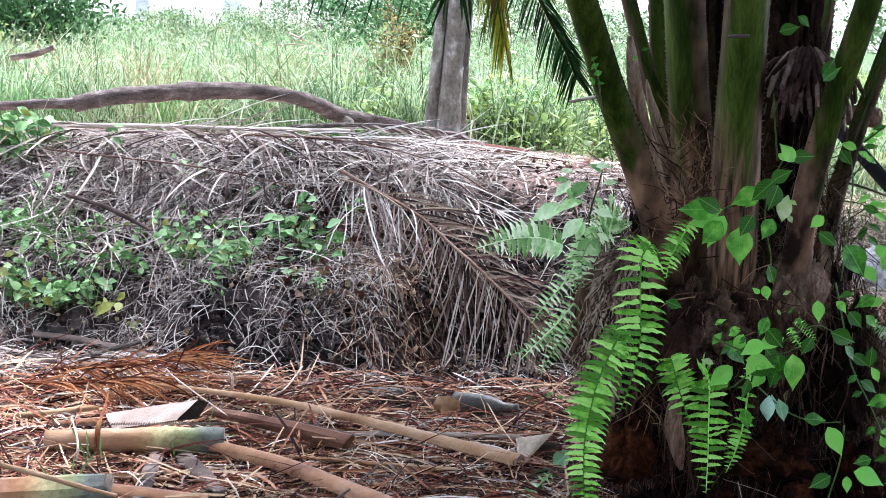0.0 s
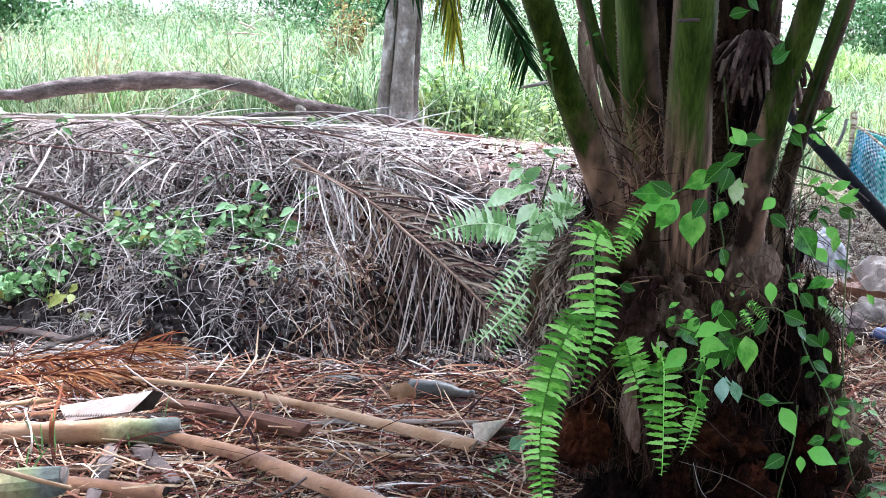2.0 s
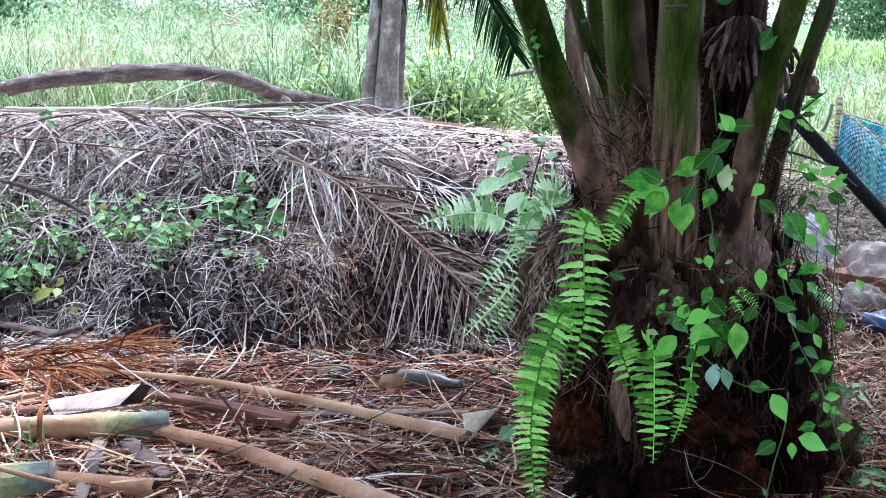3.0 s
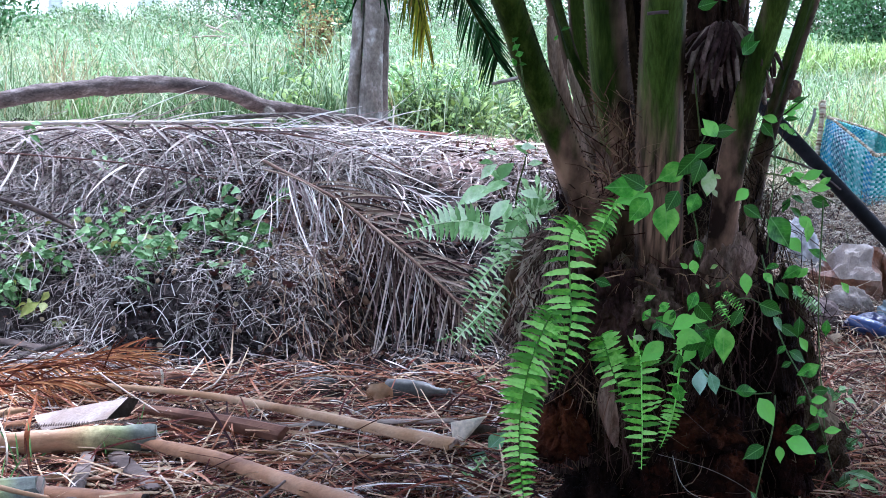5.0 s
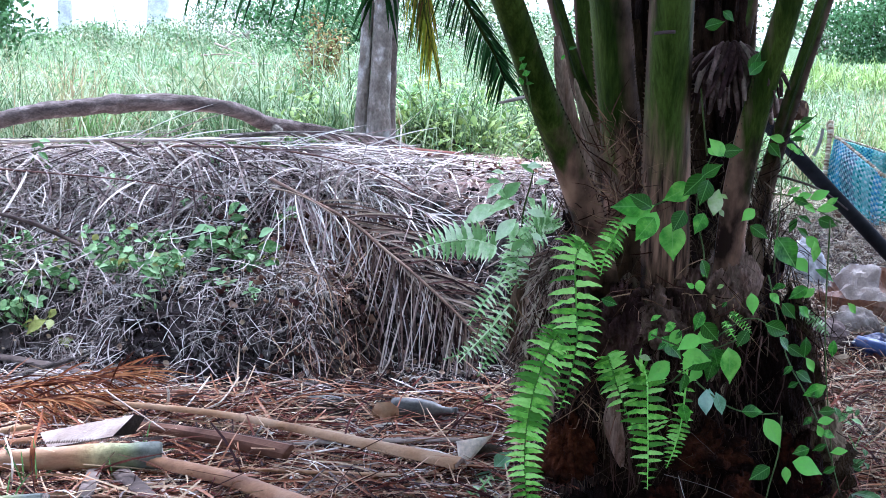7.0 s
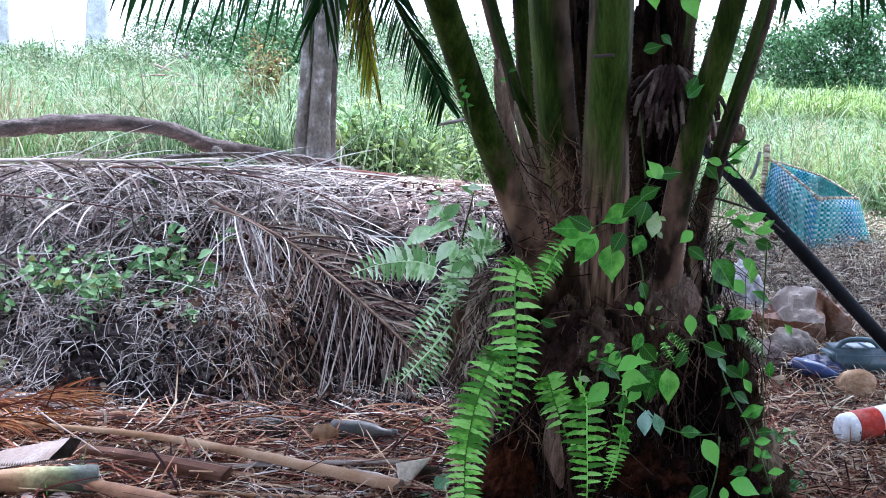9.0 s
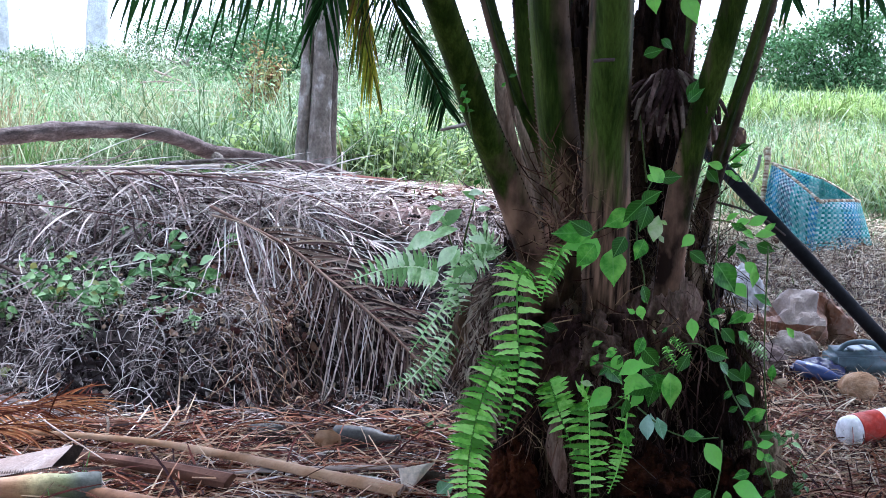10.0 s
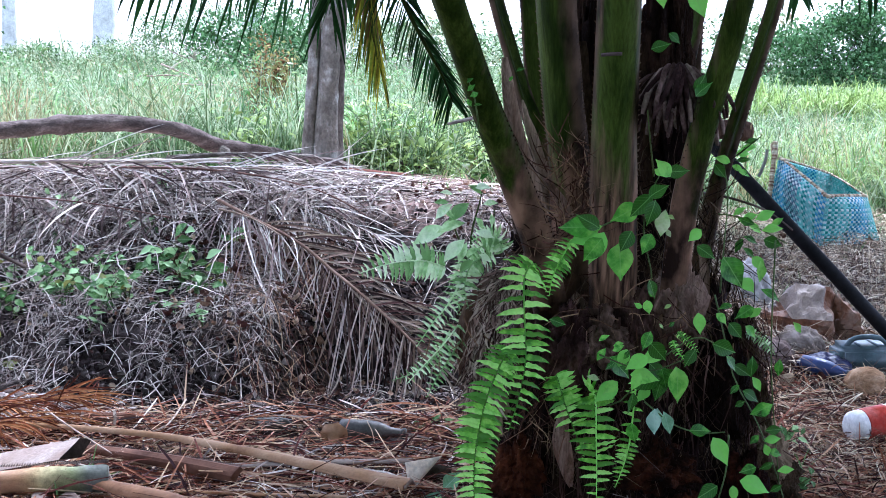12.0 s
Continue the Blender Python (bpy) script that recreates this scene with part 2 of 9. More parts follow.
class Geo:
    """Vertices and faces of one mesh, gathered piece by piece."""

    def __init__(self):
        self.v, self.f = [], []

    def add(self, verts, faces):
        n = len(self.v)
        self.v.extend(tuple(p) for p in verts)
        self.f.extend(tuple(n + i for i in face) for face in faces)
        return self

    def tube(self, points, radii, sides=8, flat=1.0, caps=True, rough=0.0):
        """A swept round bar; flat squeezes it across, rough makes it uneven."""
        pts = [Vector(p) for p in points]
        if np.isscalar(radii):
            radii = [radii] * len(pts)
        rings, side = [], None
        for i, p in enumerate(pts):
            along = (pts[min(i + 1, len(pts) - 1)] - pts[max(i - 1, 0)]).normalized()
            if side is None:
                side = along.cross(Vector((0, 0, 1)) if abs(along.z) < 0.9 else Vector((0, 1, 0))).normalized()
            side = (side - along * side.dot(along)).normalized()
            up = side.cross(along)
            ring = []
            for k in range(sides):
                a = 2 * math.pi * k / sides
                dirn = Vector((math.cos(a), math.sin(a), 0))
                r = radii[i] * (1 + rough * (noise.noise(p * 14 + dirn * 1.3) + 0.6 * noise.noise(p * 30 + dirn * 4)))
                ring.append(p + side * math.cos(a) * r + up * math.sin(a) * r * flat)
            rings.append(ring)
        faces = []
        for i in range(len(pts) - 1):
            for k in range(sides):
                j = (k + 1) % sides
                faces.append((i * sides + k, i * sides + j, (i + 1) * sides + j, (i + 1) * sides + k))
        if caps:
            faces.append(tuple(range(sides))[::-1])
            faces.append(tuple((len(pts) - 1) * sides + k for k in range(sides)))
        return self.add([p for ring in rings for p in ring], faces)

    def strap(self, points, widths, normal, fold=0.25, thick=0.0):
        """A long leaf blade, folded along its middle; with thick, a solid shell."""
        pts, normal = [Vector(p) for p in points], Vector(normal).normalized()
        verts, n = [], len(pts)
        for i, p in enumerate(pts):
            along = (pts[min(i + 1, n - 1)] - pts[max(i - 1, 0)]).normalized()
            side = along.cross(normal)
            side = side.normalized() if side.length > 1e-4 else Vector((1, 0, 0))
            up = side.cross(along)
            w = widths[i] / 2
            verts += [p - side * w + up * w * fold * 2, p, p + side * w + up * w * fold * 2]
        faces = []
        for i in range(n - 1):
            a, b = 3 * i, 3 * i + 3
            faces += [(a, a + 1, b + 1, b), (a + 1, a + 2, b + 2, b + 1)]
        if thick:
            verts2 = [v - normal * thick for v in verts]
            m = len(verts)
            faces2 = [tuple(m + q for q in reversed(f)) for f in faces]
            for i in range(n - 1):
                a, b = 3 * i, 3 * i + 3
                faces2 += [(b, a, m + a)[::-1] + (m + b,), (a + 2, b + 2, m + b + 2, m + a + 2)]
            faces2 += [(0, 1, m + 1, m), (1, 2, m + 2, m + 1)]
            e = 3 * (n - 1)
            faces2 += [(e + 1, e, m + e, m + e + 1), (e + 2, e + 1, m + e + 1, m + e + 2)]
            verts, faces = verts + verts2, faces + faces2
        return self.add(verts, faces)

    def mesh(self, name, origin=(0, 0, 0), smooth=True):
        data = bpy.data.meshes.new(name)
        o = Vector(origin)
        data.from_pydata([tuple(Vector(p) - o) for p in self.v], [], self.f)
        data.shade_smooth() if smooth else data.shade_flat()
        return data


def bulk(name, verts, quads, smooth=True):
    data = bpy.data.meshes.new(name)
    data.from_pydata(verts.tolist(), [], quads.tolist())
    data.shade_smooth() if smooth else data.shade_flat()
    return data


def blades(points, widths, sides):
    """Many ribbons at once: points (n, k, 3), widths (n, k), sides (n, 3)."""
    n, k, _ = points.shape
    off = sides[:, None, :] * widths[:, :, None] / 2
    verts = np.stack([points - off, points + off], axis=2).reshape(-1, 3)
    base = (np.arange(n) * 2 * k)[:, None] + 2 * np.arange(k - 1)[None, :]
    quads = np.stack([base, base + 1, base + 3, base + 2], axis=2).reshape(-1, 4)
    return verts, quads


def thing(name, at, label, category, group="", kind=""):
    ob = new(name)
    ob.location = at
    ob.empty_display_size = 0.05
    return tagged(ob, label, category, group, kind)


def base_of(ob):
    at = Vector((0, 0, 0))
    while ob is not None:
        at += ob.location
        ob = ob.parent
    return at


def part(name, geo, material, parent, label="", smooth=True, kind=""):
    """One mesh, given in world metres, under a thing or a part."""
    data = geo.mesh(name, base_of(parent), smooth) if isinstance(geo, Geo) else geo
    data.materials.append(material)
    ob = new(name, data)
    ob.parent = parent
    return tagged(ob, label, kind=kind)


def solo(name, geo, material, at, label, category, group="", kind="", smooth=True):
    """A thing that is one mesh."""
    data = geo.mesh(name, at, smooth) if isinstance(geo, Geo) else geo
    data.materials.append(material)
    ob = new(name, data)
    ob.location = at
    return tagged(ob, label, category, group, kind)


def piece(name, data, parent, m):
    """A piece on shared mesh data, at m in the world."""
    ob = new(name, data)
    ob.parent = parent
    ob.matrix_basis = Matrix.Translation(-base_of(parent)) @ m
    return ob


def frame_of(at, along, normal, length, width=None):
    """A pose that lays a unit leaf (base at 0, tip at +y, face +z) along a way."""
    y = Vector(along).normalized()
    x = y.cross(Vector(normal)).normalized()
    z = x.cross(y)
    w = length if width is None else width
    m = Matrix.Identity(4)
    for i in range(3):
        m[i][0], m[i][1], m[i][2], m[i][3] = x[i] * w, y[i] * length, z[i] * length, at[i]
    return m


def bend(points, n):
    """A smooth curve of n points through a few."""
    pts = [Vector(p) for p in points]
    out = []
    for i in range(n):
        u = i / (n - 1) * (len(pts) - 1)
        k = min(int(u), len(pts) - 2)
        s = u - k
        a, b, c, d = pts[max(k - 1, 0)], pts[k], pts[k + 1], pts[min(k + 2, len(pts) - 1)]
        out.append(0.5 * ((2 * b) + (c - a) * s + (2 * a - 5 * b + 4 * c - d) * s * s + (3 * b - a - 3 * c + d) * s ** 3))
    return out


def leaf_mesh(name, outline, material, fold=0.25, droop=0.25, wave=0.0, rows=9):
    """A unit leaf: outline gives half widths along it."""
    geo, cols = Geo(), (-1, -0.5, 0, 0.5, 1)
    xs = np.linspace(0, 1, len(outline))
    verts, faces = [], []
    for i in range(rows):
        s = i / (rows - 1)
        w = float(np.interp(s, xs, outline))
        for c in cols:
            z = abs(c) * w * fold - droop * s * s + wave * math.sin(9 * s + 2 * c) * w
            back = -0.1 * abs(c) * (1 - s) ** 6
            verts.append((c * w, s * (1 - 0.12 * droop) + back, z))
    for i in range(rows - 1):
        for c in range(4):
            a = i * 5 + c
            faces.append((a, a + 1, a + 6, a + 5))
    geo.add(verts, faces)
    data = geo.mesh(name)
    data.materials.append(material)
    return data


HEART = (0.0, 0.2, 0.28, 0.32, 0.33, 0.32, 0.28, 0.22, 0.16, 0.09, 0.03, 0.0)
OVAL = (0.0, 0.1, 0.19, 0.25, 0.28, 0.28, 0.25, 0.2, 0.13, 0.06, 0.0)
LANCE = (0.0, 0.07, 0.12, 0.15, 0.16, 0.15, 0.13, 0.1, 0.07, 0.03, 0.0)
PINNA = (0.07, 0.125, 0.112, 0.106, 0.102, 0.097, 0.088, 0.074, 0.054, 0.028, 0.002)

# ---------------------------------------------------------------- ground
# <ground>
def step(a, b, x):
    s = np.clip((np.asarray(x, float) - a) / (b - a), 0, 1)
    return s * s * (3 - 2 * s)


def ground_z(x, y):
    """Height of the ground: a flat yard, an earth bank, the meadow behind."""
    crest = 0.10 + 0.55 * (1 - step(0.3, 2.0, x))
    foot = 5.28 + 0.15 * step(-0.7, -1.8, x) + 0.36 * np.exp(-((np.asarray(x) - 0.08) / 0.42) ** 4)
    wide = 1.05 + 1.6 * step(0.6, 1.6, x) - 0.42 * np.exp(-((np.asarray(x) - 0.08) / 0.42) ** 4)
    s = np.clip((y - foot) / wide, 0, 1)
    bank = crest * (0.42 * step(0, 0.3, s) + 0.58 * step(0.2, 1.0, s))
    meadow = 0.16 + 0.4 * (1 - step(-0.3, 2.2, x - 0.12 * (y - 9))) + 0.25 * step(11, 22, y) * (1 - step(-3, 4, x))
    w = step(6.9, 10.0, y)
    return bank * (1 - w) + meadow * w
# </ground>


def ground_at(x, y):
    return float(ground_z(x, y))


def axis(parts):
    return np.concatenate([np.linspace(a, b, n, endpoint=False) for a, b, n in parts] + [[parts[-1][1]]])


gx = axis([(-400, -30, 8), (-30, -6, 16), (-6, -2, 25), (-2, 2.6, 240), (2.6, 7, 30), (7, 40, 16), (40, 400, 8)])
gy = axis([(-300, -5, 6), (-5, 3.2, 14), (3.2, 8.6, 280), (8.6, 16, 50), (16, 60, 30), (60, 900, 12)])
GX, GY = np.meshgrid(gx, gy)
GZ = ground_z(GX, GY)
for j in range(GX.shape[0]):
    for i in range(GX.shape[1]):
        if -2.2 < GX[j, i] < 3 and 3 < GY[j, i] < 9:
            q = Vector((GX[j, i], GY[j, i], GZ[j, i]))
            steep = 0.25 + min(1.0, 2.5 * GZ[j, i])
            face = math.exp(-((GY[j, i] - 5.5) / 0.28) ** 2) if GX[j, i] < 0.6 else 0.0
            GZ[j, i] += steep * (0.035 * noise.fractal(q * 4, 1.0, 2.0, 4) + 0.012 * noise.noise(q * 24)) - 0.012
            ledge = 1.0 - float(step(-0.55, -0.25, GX[j, i]))
            GZ[j, i] += ledge * (0.04 * math.exp(-((GY[j, i] - 5.54) / 0.07) ** 2) - 0.045 * math.exp(-((GY[j, i] - 5.39) / 0.06) ** 2))
            GZ[j, i] += face * (0.036 * noise.noise(q * 9) + 0.032 * noise.noise(q * 21) - 0.012)
            GZ[j, i] -= 0.3 * math.exp(-((GX[j, i] + 0.02) / 0.32) ** 4 - ((GY[j, i] - 5.6) / 0.13) ** 2)
            GZ[j, i] -= 0.16 * math.exp(-((GX[j, i] + 0.8) / 0.46) ** 4 - ((GY[j, i] - 5.97 - 0.12 * (GX[j, i] + 0.7)) / 0.1) ** 2)


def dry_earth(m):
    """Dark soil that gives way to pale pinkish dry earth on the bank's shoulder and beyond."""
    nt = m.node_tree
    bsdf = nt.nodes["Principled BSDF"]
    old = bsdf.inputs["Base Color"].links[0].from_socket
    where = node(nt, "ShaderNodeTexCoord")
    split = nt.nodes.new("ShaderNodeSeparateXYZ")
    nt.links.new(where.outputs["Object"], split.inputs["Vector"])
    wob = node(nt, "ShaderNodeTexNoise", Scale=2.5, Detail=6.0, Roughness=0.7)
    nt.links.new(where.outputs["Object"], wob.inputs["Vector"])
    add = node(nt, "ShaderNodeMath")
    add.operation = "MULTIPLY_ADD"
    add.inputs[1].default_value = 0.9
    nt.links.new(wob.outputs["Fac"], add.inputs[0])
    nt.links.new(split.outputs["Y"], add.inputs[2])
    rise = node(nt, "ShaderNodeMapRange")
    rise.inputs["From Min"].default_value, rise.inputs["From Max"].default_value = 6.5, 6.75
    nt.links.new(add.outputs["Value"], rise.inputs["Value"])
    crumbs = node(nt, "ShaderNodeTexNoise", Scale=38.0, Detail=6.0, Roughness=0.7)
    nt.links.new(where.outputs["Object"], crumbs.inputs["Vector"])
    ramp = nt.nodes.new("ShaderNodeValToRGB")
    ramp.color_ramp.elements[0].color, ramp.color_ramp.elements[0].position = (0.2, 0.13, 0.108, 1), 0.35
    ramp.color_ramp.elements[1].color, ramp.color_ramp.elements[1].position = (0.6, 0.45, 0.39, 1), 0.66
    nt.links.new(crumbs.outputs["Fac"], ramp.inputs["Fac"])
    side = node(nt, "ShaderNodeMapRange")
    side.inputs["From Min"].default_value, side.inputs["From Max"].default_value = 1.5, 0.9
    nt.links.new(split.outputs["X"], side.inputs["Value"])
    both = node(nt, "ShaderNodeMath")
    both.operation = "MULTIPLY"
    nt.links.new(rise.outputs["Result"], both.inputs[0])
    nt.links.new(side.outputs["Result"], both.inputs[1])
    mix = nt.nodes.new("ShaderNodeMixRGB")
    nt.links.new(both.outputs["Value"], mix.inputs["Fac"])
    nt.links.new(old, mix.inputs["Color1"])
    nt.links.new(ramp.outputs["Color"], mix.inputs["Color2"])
    turf = node(nt, "ShaderNodeMapRange")
    turf.inputs["From Min"].default_value, turf.inputs["From Max"].default_value = 9.3, 10.6
    nt.links.new(add.outputs["Value"], turf.inputs["Value"])
    sod = nt.nodes.new("ShaderNodeValToRGB")
    sod.color_ramp.elements[0].color, sod.color_ramp.elements[0].position = (0.02, 0.034, 0.012, 1), 0.35
    sod.color_ramp.elements[1].color, sod.color_ramp.elements[1].position = (0.07, 0.105, 0.038, 1), 0.66
    nt.links.new(crumbs.outputs["Fac"], sod.inputs["Fac"])
    green = nt.nodes.new("ShaderNodeMixRGB")
    nt.links.new(turf.outputs["Result"], green.inputs["Fac"])
    nt.links.new(mix.outputs["Color"], green.inputs["Color1"])
    nt.links.new(sod.outputs["Color"], green.inputs["Color2"])
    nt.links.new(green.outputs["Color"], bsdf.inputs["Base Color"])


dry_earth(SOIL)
nx, ny = len(gx), len(gy)
cells = np.arange(ny * nx).reshape(ny, nx)
quads = np.stack([cells[:-1, :-1], cells[:-1, 1:], cells[1:, 1:], cells[1:, :-1]], axis=2).reshape(-1, 4)
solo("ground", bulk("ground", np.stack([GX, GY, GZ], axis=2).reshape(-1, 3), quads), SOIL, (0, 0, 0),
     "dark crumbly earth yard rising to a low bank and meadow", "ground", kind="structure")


def scatter_strips(name, n, xr, yr, length, width, material, label, category, lift=(0.0, 0.03), arch=0.03, heading=None, spread=3.2,
                   k=6, curl=0.35, weight=None, seed=1, tilt=0.02):
    """Loose dry leaflets and stalks that lie on the ground and over one another."""
    rng = np.random.default_rng(seed)
    x, y = rng.uniform(*xr, n * 3), rng.uniform(*yr, n * 3)
    keep = np.ones(n * 3, bool) if weight is None else rng.random(n * 3) < weight(x, y)
    x, y = x[keep][:n], y[keep][:n]
    n = len(x)
    way = rng.uniform(0, 2 * math.pi, n) if heading is None else rng.normal(heading, spread, n)
    size = rng.uniform(*length, n)
    s = np.linspace(-0.5, 0.5, k)[None, :]
    turn = way[:, None] + curl * rng.normal(0, 1, n)[:, None] * s
    px = x[:, None] + np.cos(turn) * size[:, None] * s
    steep = np.hypot(1.0, (ground_z(x, y + 0.03) - ground_z(x, y - 0.03)) / 0.06)[:, None]
    py = y[:, None] + np.sin(turn) * size[:, None] * s / steep
    high = rng.uniform(*lift, n)[:, None] + arch * rng.random(n)[:, None] * (1 - 4 * s * s) + tilt * rng.normal(0, 1, n)[:, None] * size[:, None] * s
    pz = ground_z(px, py) + np.maximum(high, 0.003)
    pts = np.stack([px, py, pz], axis=2)
    taper = np.clip(np.stack([np.interp(s[0], [-0.5, -0.3, 0.2, 0.5], [0.6, 1, 0.9, 0.15])] * n), 0, 1)
    wide = rng.uniform(*width, n)[:, None] * taper
    side = np.stack([-np.sin(way), np.cos(way), rng.normal(0, 0.8, n)], axis=1)
    side /= np.linalg.norm(side, axis=1)[:, None]
    v, q = blades(pts, wide, side)
    return solo(name, bulk(name, v, q), material, (0, 0, 0), label, category, kind="stuff")


def patchy(x, y):
    return np.clip(0.55 + 0.5 * np.sin(5.1 * x + 2.3 * y) * np.sin(3.7 * y - 2.9 * x + 1) + 0.35 * np.sin(11 * x + 1.3) * np.sin(9 * y), 0.05, 1)


def near_bank(x, y):
    s = (y - 5.28) / 1.2
    hollow = np.where((np.abs(x - 0.02) < 0.45) & (y < 6.1), 0.15, 1.0)
    shoulder = np.where((x > 0.0) & (y > 6.0), 0.04, 1.0)
    return shoulder * hollow * np.where(x < 0.2, np.where(x < -1.3, 0.3, 0.07) + 0.7 * step(0.57, 0.7, s), 0.5) * np.where(x > 1.0, 0.4, 1.0) * (0.4 + 0.6 * patchy(x, y))


def low_bank(x, y):
    cut_face = np.where((y > 5.22) & (y < 5.68), 0.55, 1.0)
    under = 1 - 0.85 * np.exp(-((x + 0.78) / 0.42) ** 4 - ((y - 5.98) / 0.12) ** 2)
    return patchy(x, y) ** 1.5 * cut_face * under * np.where((np.abs(x - 0.1) < 0.52) & (y < 6.0), 0.1, 1.0)


def on_flat(x, y):
    clear = 1.0
    for bx, by in ((-0.157, 4.910, -0.001)[:2], (-0.046, 4.900, -0.002)[:2], (-0.386, 4.890, -0.002)[:2]):
        clear = clear * np.where((np.abs(x - bx) < 0.1) & (np.abs(y - by + 0.06) < 0.16), 0.06, 1.0)
    return clear * np.where(x < 0.9, 1 - step(4.95, 5.3, y), 0.7 * (1 - step(4.5, 7.5, y)))


scatter_strips("bank_tangle", 3000, (-2.3, 0.3), (5.65, 6.7), (0.12, 0.5), (0.0015, 0.006), DRY_TANGLE, "tangled brown and grey dry stems over the bank", "dry litter",
               lift=(0.0, 0.1), arch=0.06, weight=lambda x, y: near_bank(x, y) * np.where((x > -0.25) & (y > 5.9), 0.15, 1.0), seed=31, heading=0.1, spread=0.8, curl=1.1, tilt=0.1)
scatter_strips("bank_straw", 2700, (-2.3, 1.0), (5.6, 7.0), (0.1, 0.5), (0.002, 0.008), STRAW, "tangled grey dry palm leaflets covering the top of the bank", "dry litter",
               lift=(0.0, 0.07), arch=0.02, weight=near_bank, seed=2, heading=-0.6, spread=1.0, curl=0.4, tilt=0.12)
scatter_strips("bank_bits", 15500, (-2.3, 1.3), (5.2, 6.6), (0.03, 0.22), (0.0012, 0.0055), STEM_BITS, "short grey dry stalk bits on the dark earth of the bank", "dry litter",
               lift=(0.0, 0.03), arch=0.012, weight=low_bank, seed=6, heading=0.0, spread=0.95, curl=0.3, tilt=0.12)
scatter_strips("ledge_bits", 3600, (-2.1, -0.45), (5.4, 5.78), (0.03, 0.14), (0.0015, 0.0042), DRY_TANGLE, "short pale straw bits lying on the earth ledge", "dry litter",
               lift=(0.02, 0.06), arch=0.015, weight=patchy, seed=36, heading=0.0, spread=1.1, curl=0.25, tilt=0.1)
scatter_strips("foot_bits", 1500, (-2.1, -0.9), (4.95, 5.4), (0.05, 0.25), (0.002, 0.006), DRY_TANGLE, "grey straw and stalk bits at the foot of the bank", "dry litter",
               lift=(0.01, 0.05), arch=0.03, weight=patchy, seed=39, heading=0.0, spread=0.7, curl=0.6, tilt=0.1)
scatter_strips("rusty_tangle", 420, (-0.62, -0.25), (5.35, 5.95), (0.05, 0.25), (0.002, 0.005), TANGLE, "rust-brown tangle of dry stems on the bank face", "dry litter",
               lift=(0.0, 0.05), arch=0.03, seed=16, curl=0.5)
scatter_strips("yard_litter", 8500, (-1.9, 1.3), (3.5, 5.7), (0.16, 0.52), (0.0025, 0.008), RUST, "rust-brown dead palm leaflets strewn over the flat yard", "dry litter",
               lift=(0.0, 0.035), arch=0.03, weight=on_flat, seed=3, heading=0.25, spread=1.6, curl=0.24, tilt=0.2)
scatter_strips("grey_slips", 1100, (-1.7, 0.6), (3.6, 5.2), (0.08, 0.4), (0.002, 0.007), STRAW, "grey dry leaflets among the rusty litter", "dry litter",
               lift=(0.01, 0.045), arch=0.03, weight=on_flat, seed=23, heading=0.2, spread=1.4, curl=0.35, tilt=0.15)
scatter_strips("yard_bits", 11000, (-1.9, 3.2), (3.6, 6.0), (0.04, 0.2), (0.002, 0.006), RUST, "short rusty leaf bits strewn over the yard", "dry litter",
               lift=(0.0, 0.025), arch=0.015, weight=on_flat, seed=13, curl=0.2, tilt=0.25)
scatter_strips("yard_straw", 14000, (0.7, 3.4), (5.6, 11.0), (0.04, 0.18), (0.0015, 0.005), YARD_STRAW, "pale pinkish dry straw scattered over the yard beside the palm", "dry litter",
               lift=(0.0, 0.07), arch=0.03, seed=4, curl=0.3)
scatter_strips("palm_side_litter", 7500, (0.8, 2.6), (3.9, 6.6), (0.04, 0.2), (0.002, 0.007), RUST, "rust-brown dry straw on the ground beside the palm", "dry litter",
               lift=(0.0, 0.03), arch=0.015, seed=14, curl=0.3, tilt=0.4)
scatter_strips("palm_side_straw", 4600, (0.85, 2.5), (4.3, 6.6), (0.05, 0.18), (0.002, 0.005), YARD_STRAW, "pale dry straw strewn beside the palm", "dry litter",
               lift=(0.0, 0.04), arch=0.02, seed=18, curl=0.2, tilt=0.35)
scatter_strips("shoulder_bits", 4500, (0.0, 1.2), (6.05, 9.0), (0.02, 0.12), (0.003, 0.010), SHOULDER, "pale dry leaf crumbs on the bank's shoulder", "dry litter",
               lift=(0.0, 0.015), arch=0.01, seed=17, curl=0.4)
scatter_strips("crest_straw", 2000, (-0.2, 1.1), (6.1, 9.2), (0.04, 0.2), (0.0015, 0.005), SHOULDER, "pale dry straw and leaf bits on the bank's shoulder", "dry litter",
               lift=(0.0, 0.02), arch=0.008, seed=5, curl=0.3)




def loose_leaflets(parent, n, xr, yr, length, width, material, seed, lift, tilt, weight):
    """Single dead leaflets lying on top of the joined litter."""
    rng = np.random.default_rng(seed)
    made = 0
    while made < n:
        x, y = rng.uniform(*xr), rng.uniform(*yr)
        if rng.random() > float(weight(np.array(x), np.array(y))):
            continue
        a, size, curl, rise = rng.uniform(0, 6.28), rng.uniform(*length), rng.normal(0, 0.25), tilt * rng.normal()
        high, line = rng.uniform(0.4, 1.0) * lift, []
        for j in range(7):
            s = j / 6 - 0.5
            px, py = x + math.cos(a + curl * s) * size * s, y + math.sin(a + curl * s) * size * s
            line.append(Vector((px, py, ground_at(px, py) + max(0.006, high + 0.03 * (0.25 - s * s) + rise * size * s))))
        w = rng.uniform(*width)
        part("leaflet", Geo().strap(line, [w * f for f in (0.6, 0.9, 1, 1, 0.9, 0.6, 0.12)], (rng.normal(0, 0.4), rng.normal(0, 0.4), 1), rng.uniform(0.1, 0.4)), material, parent)
        made += 1


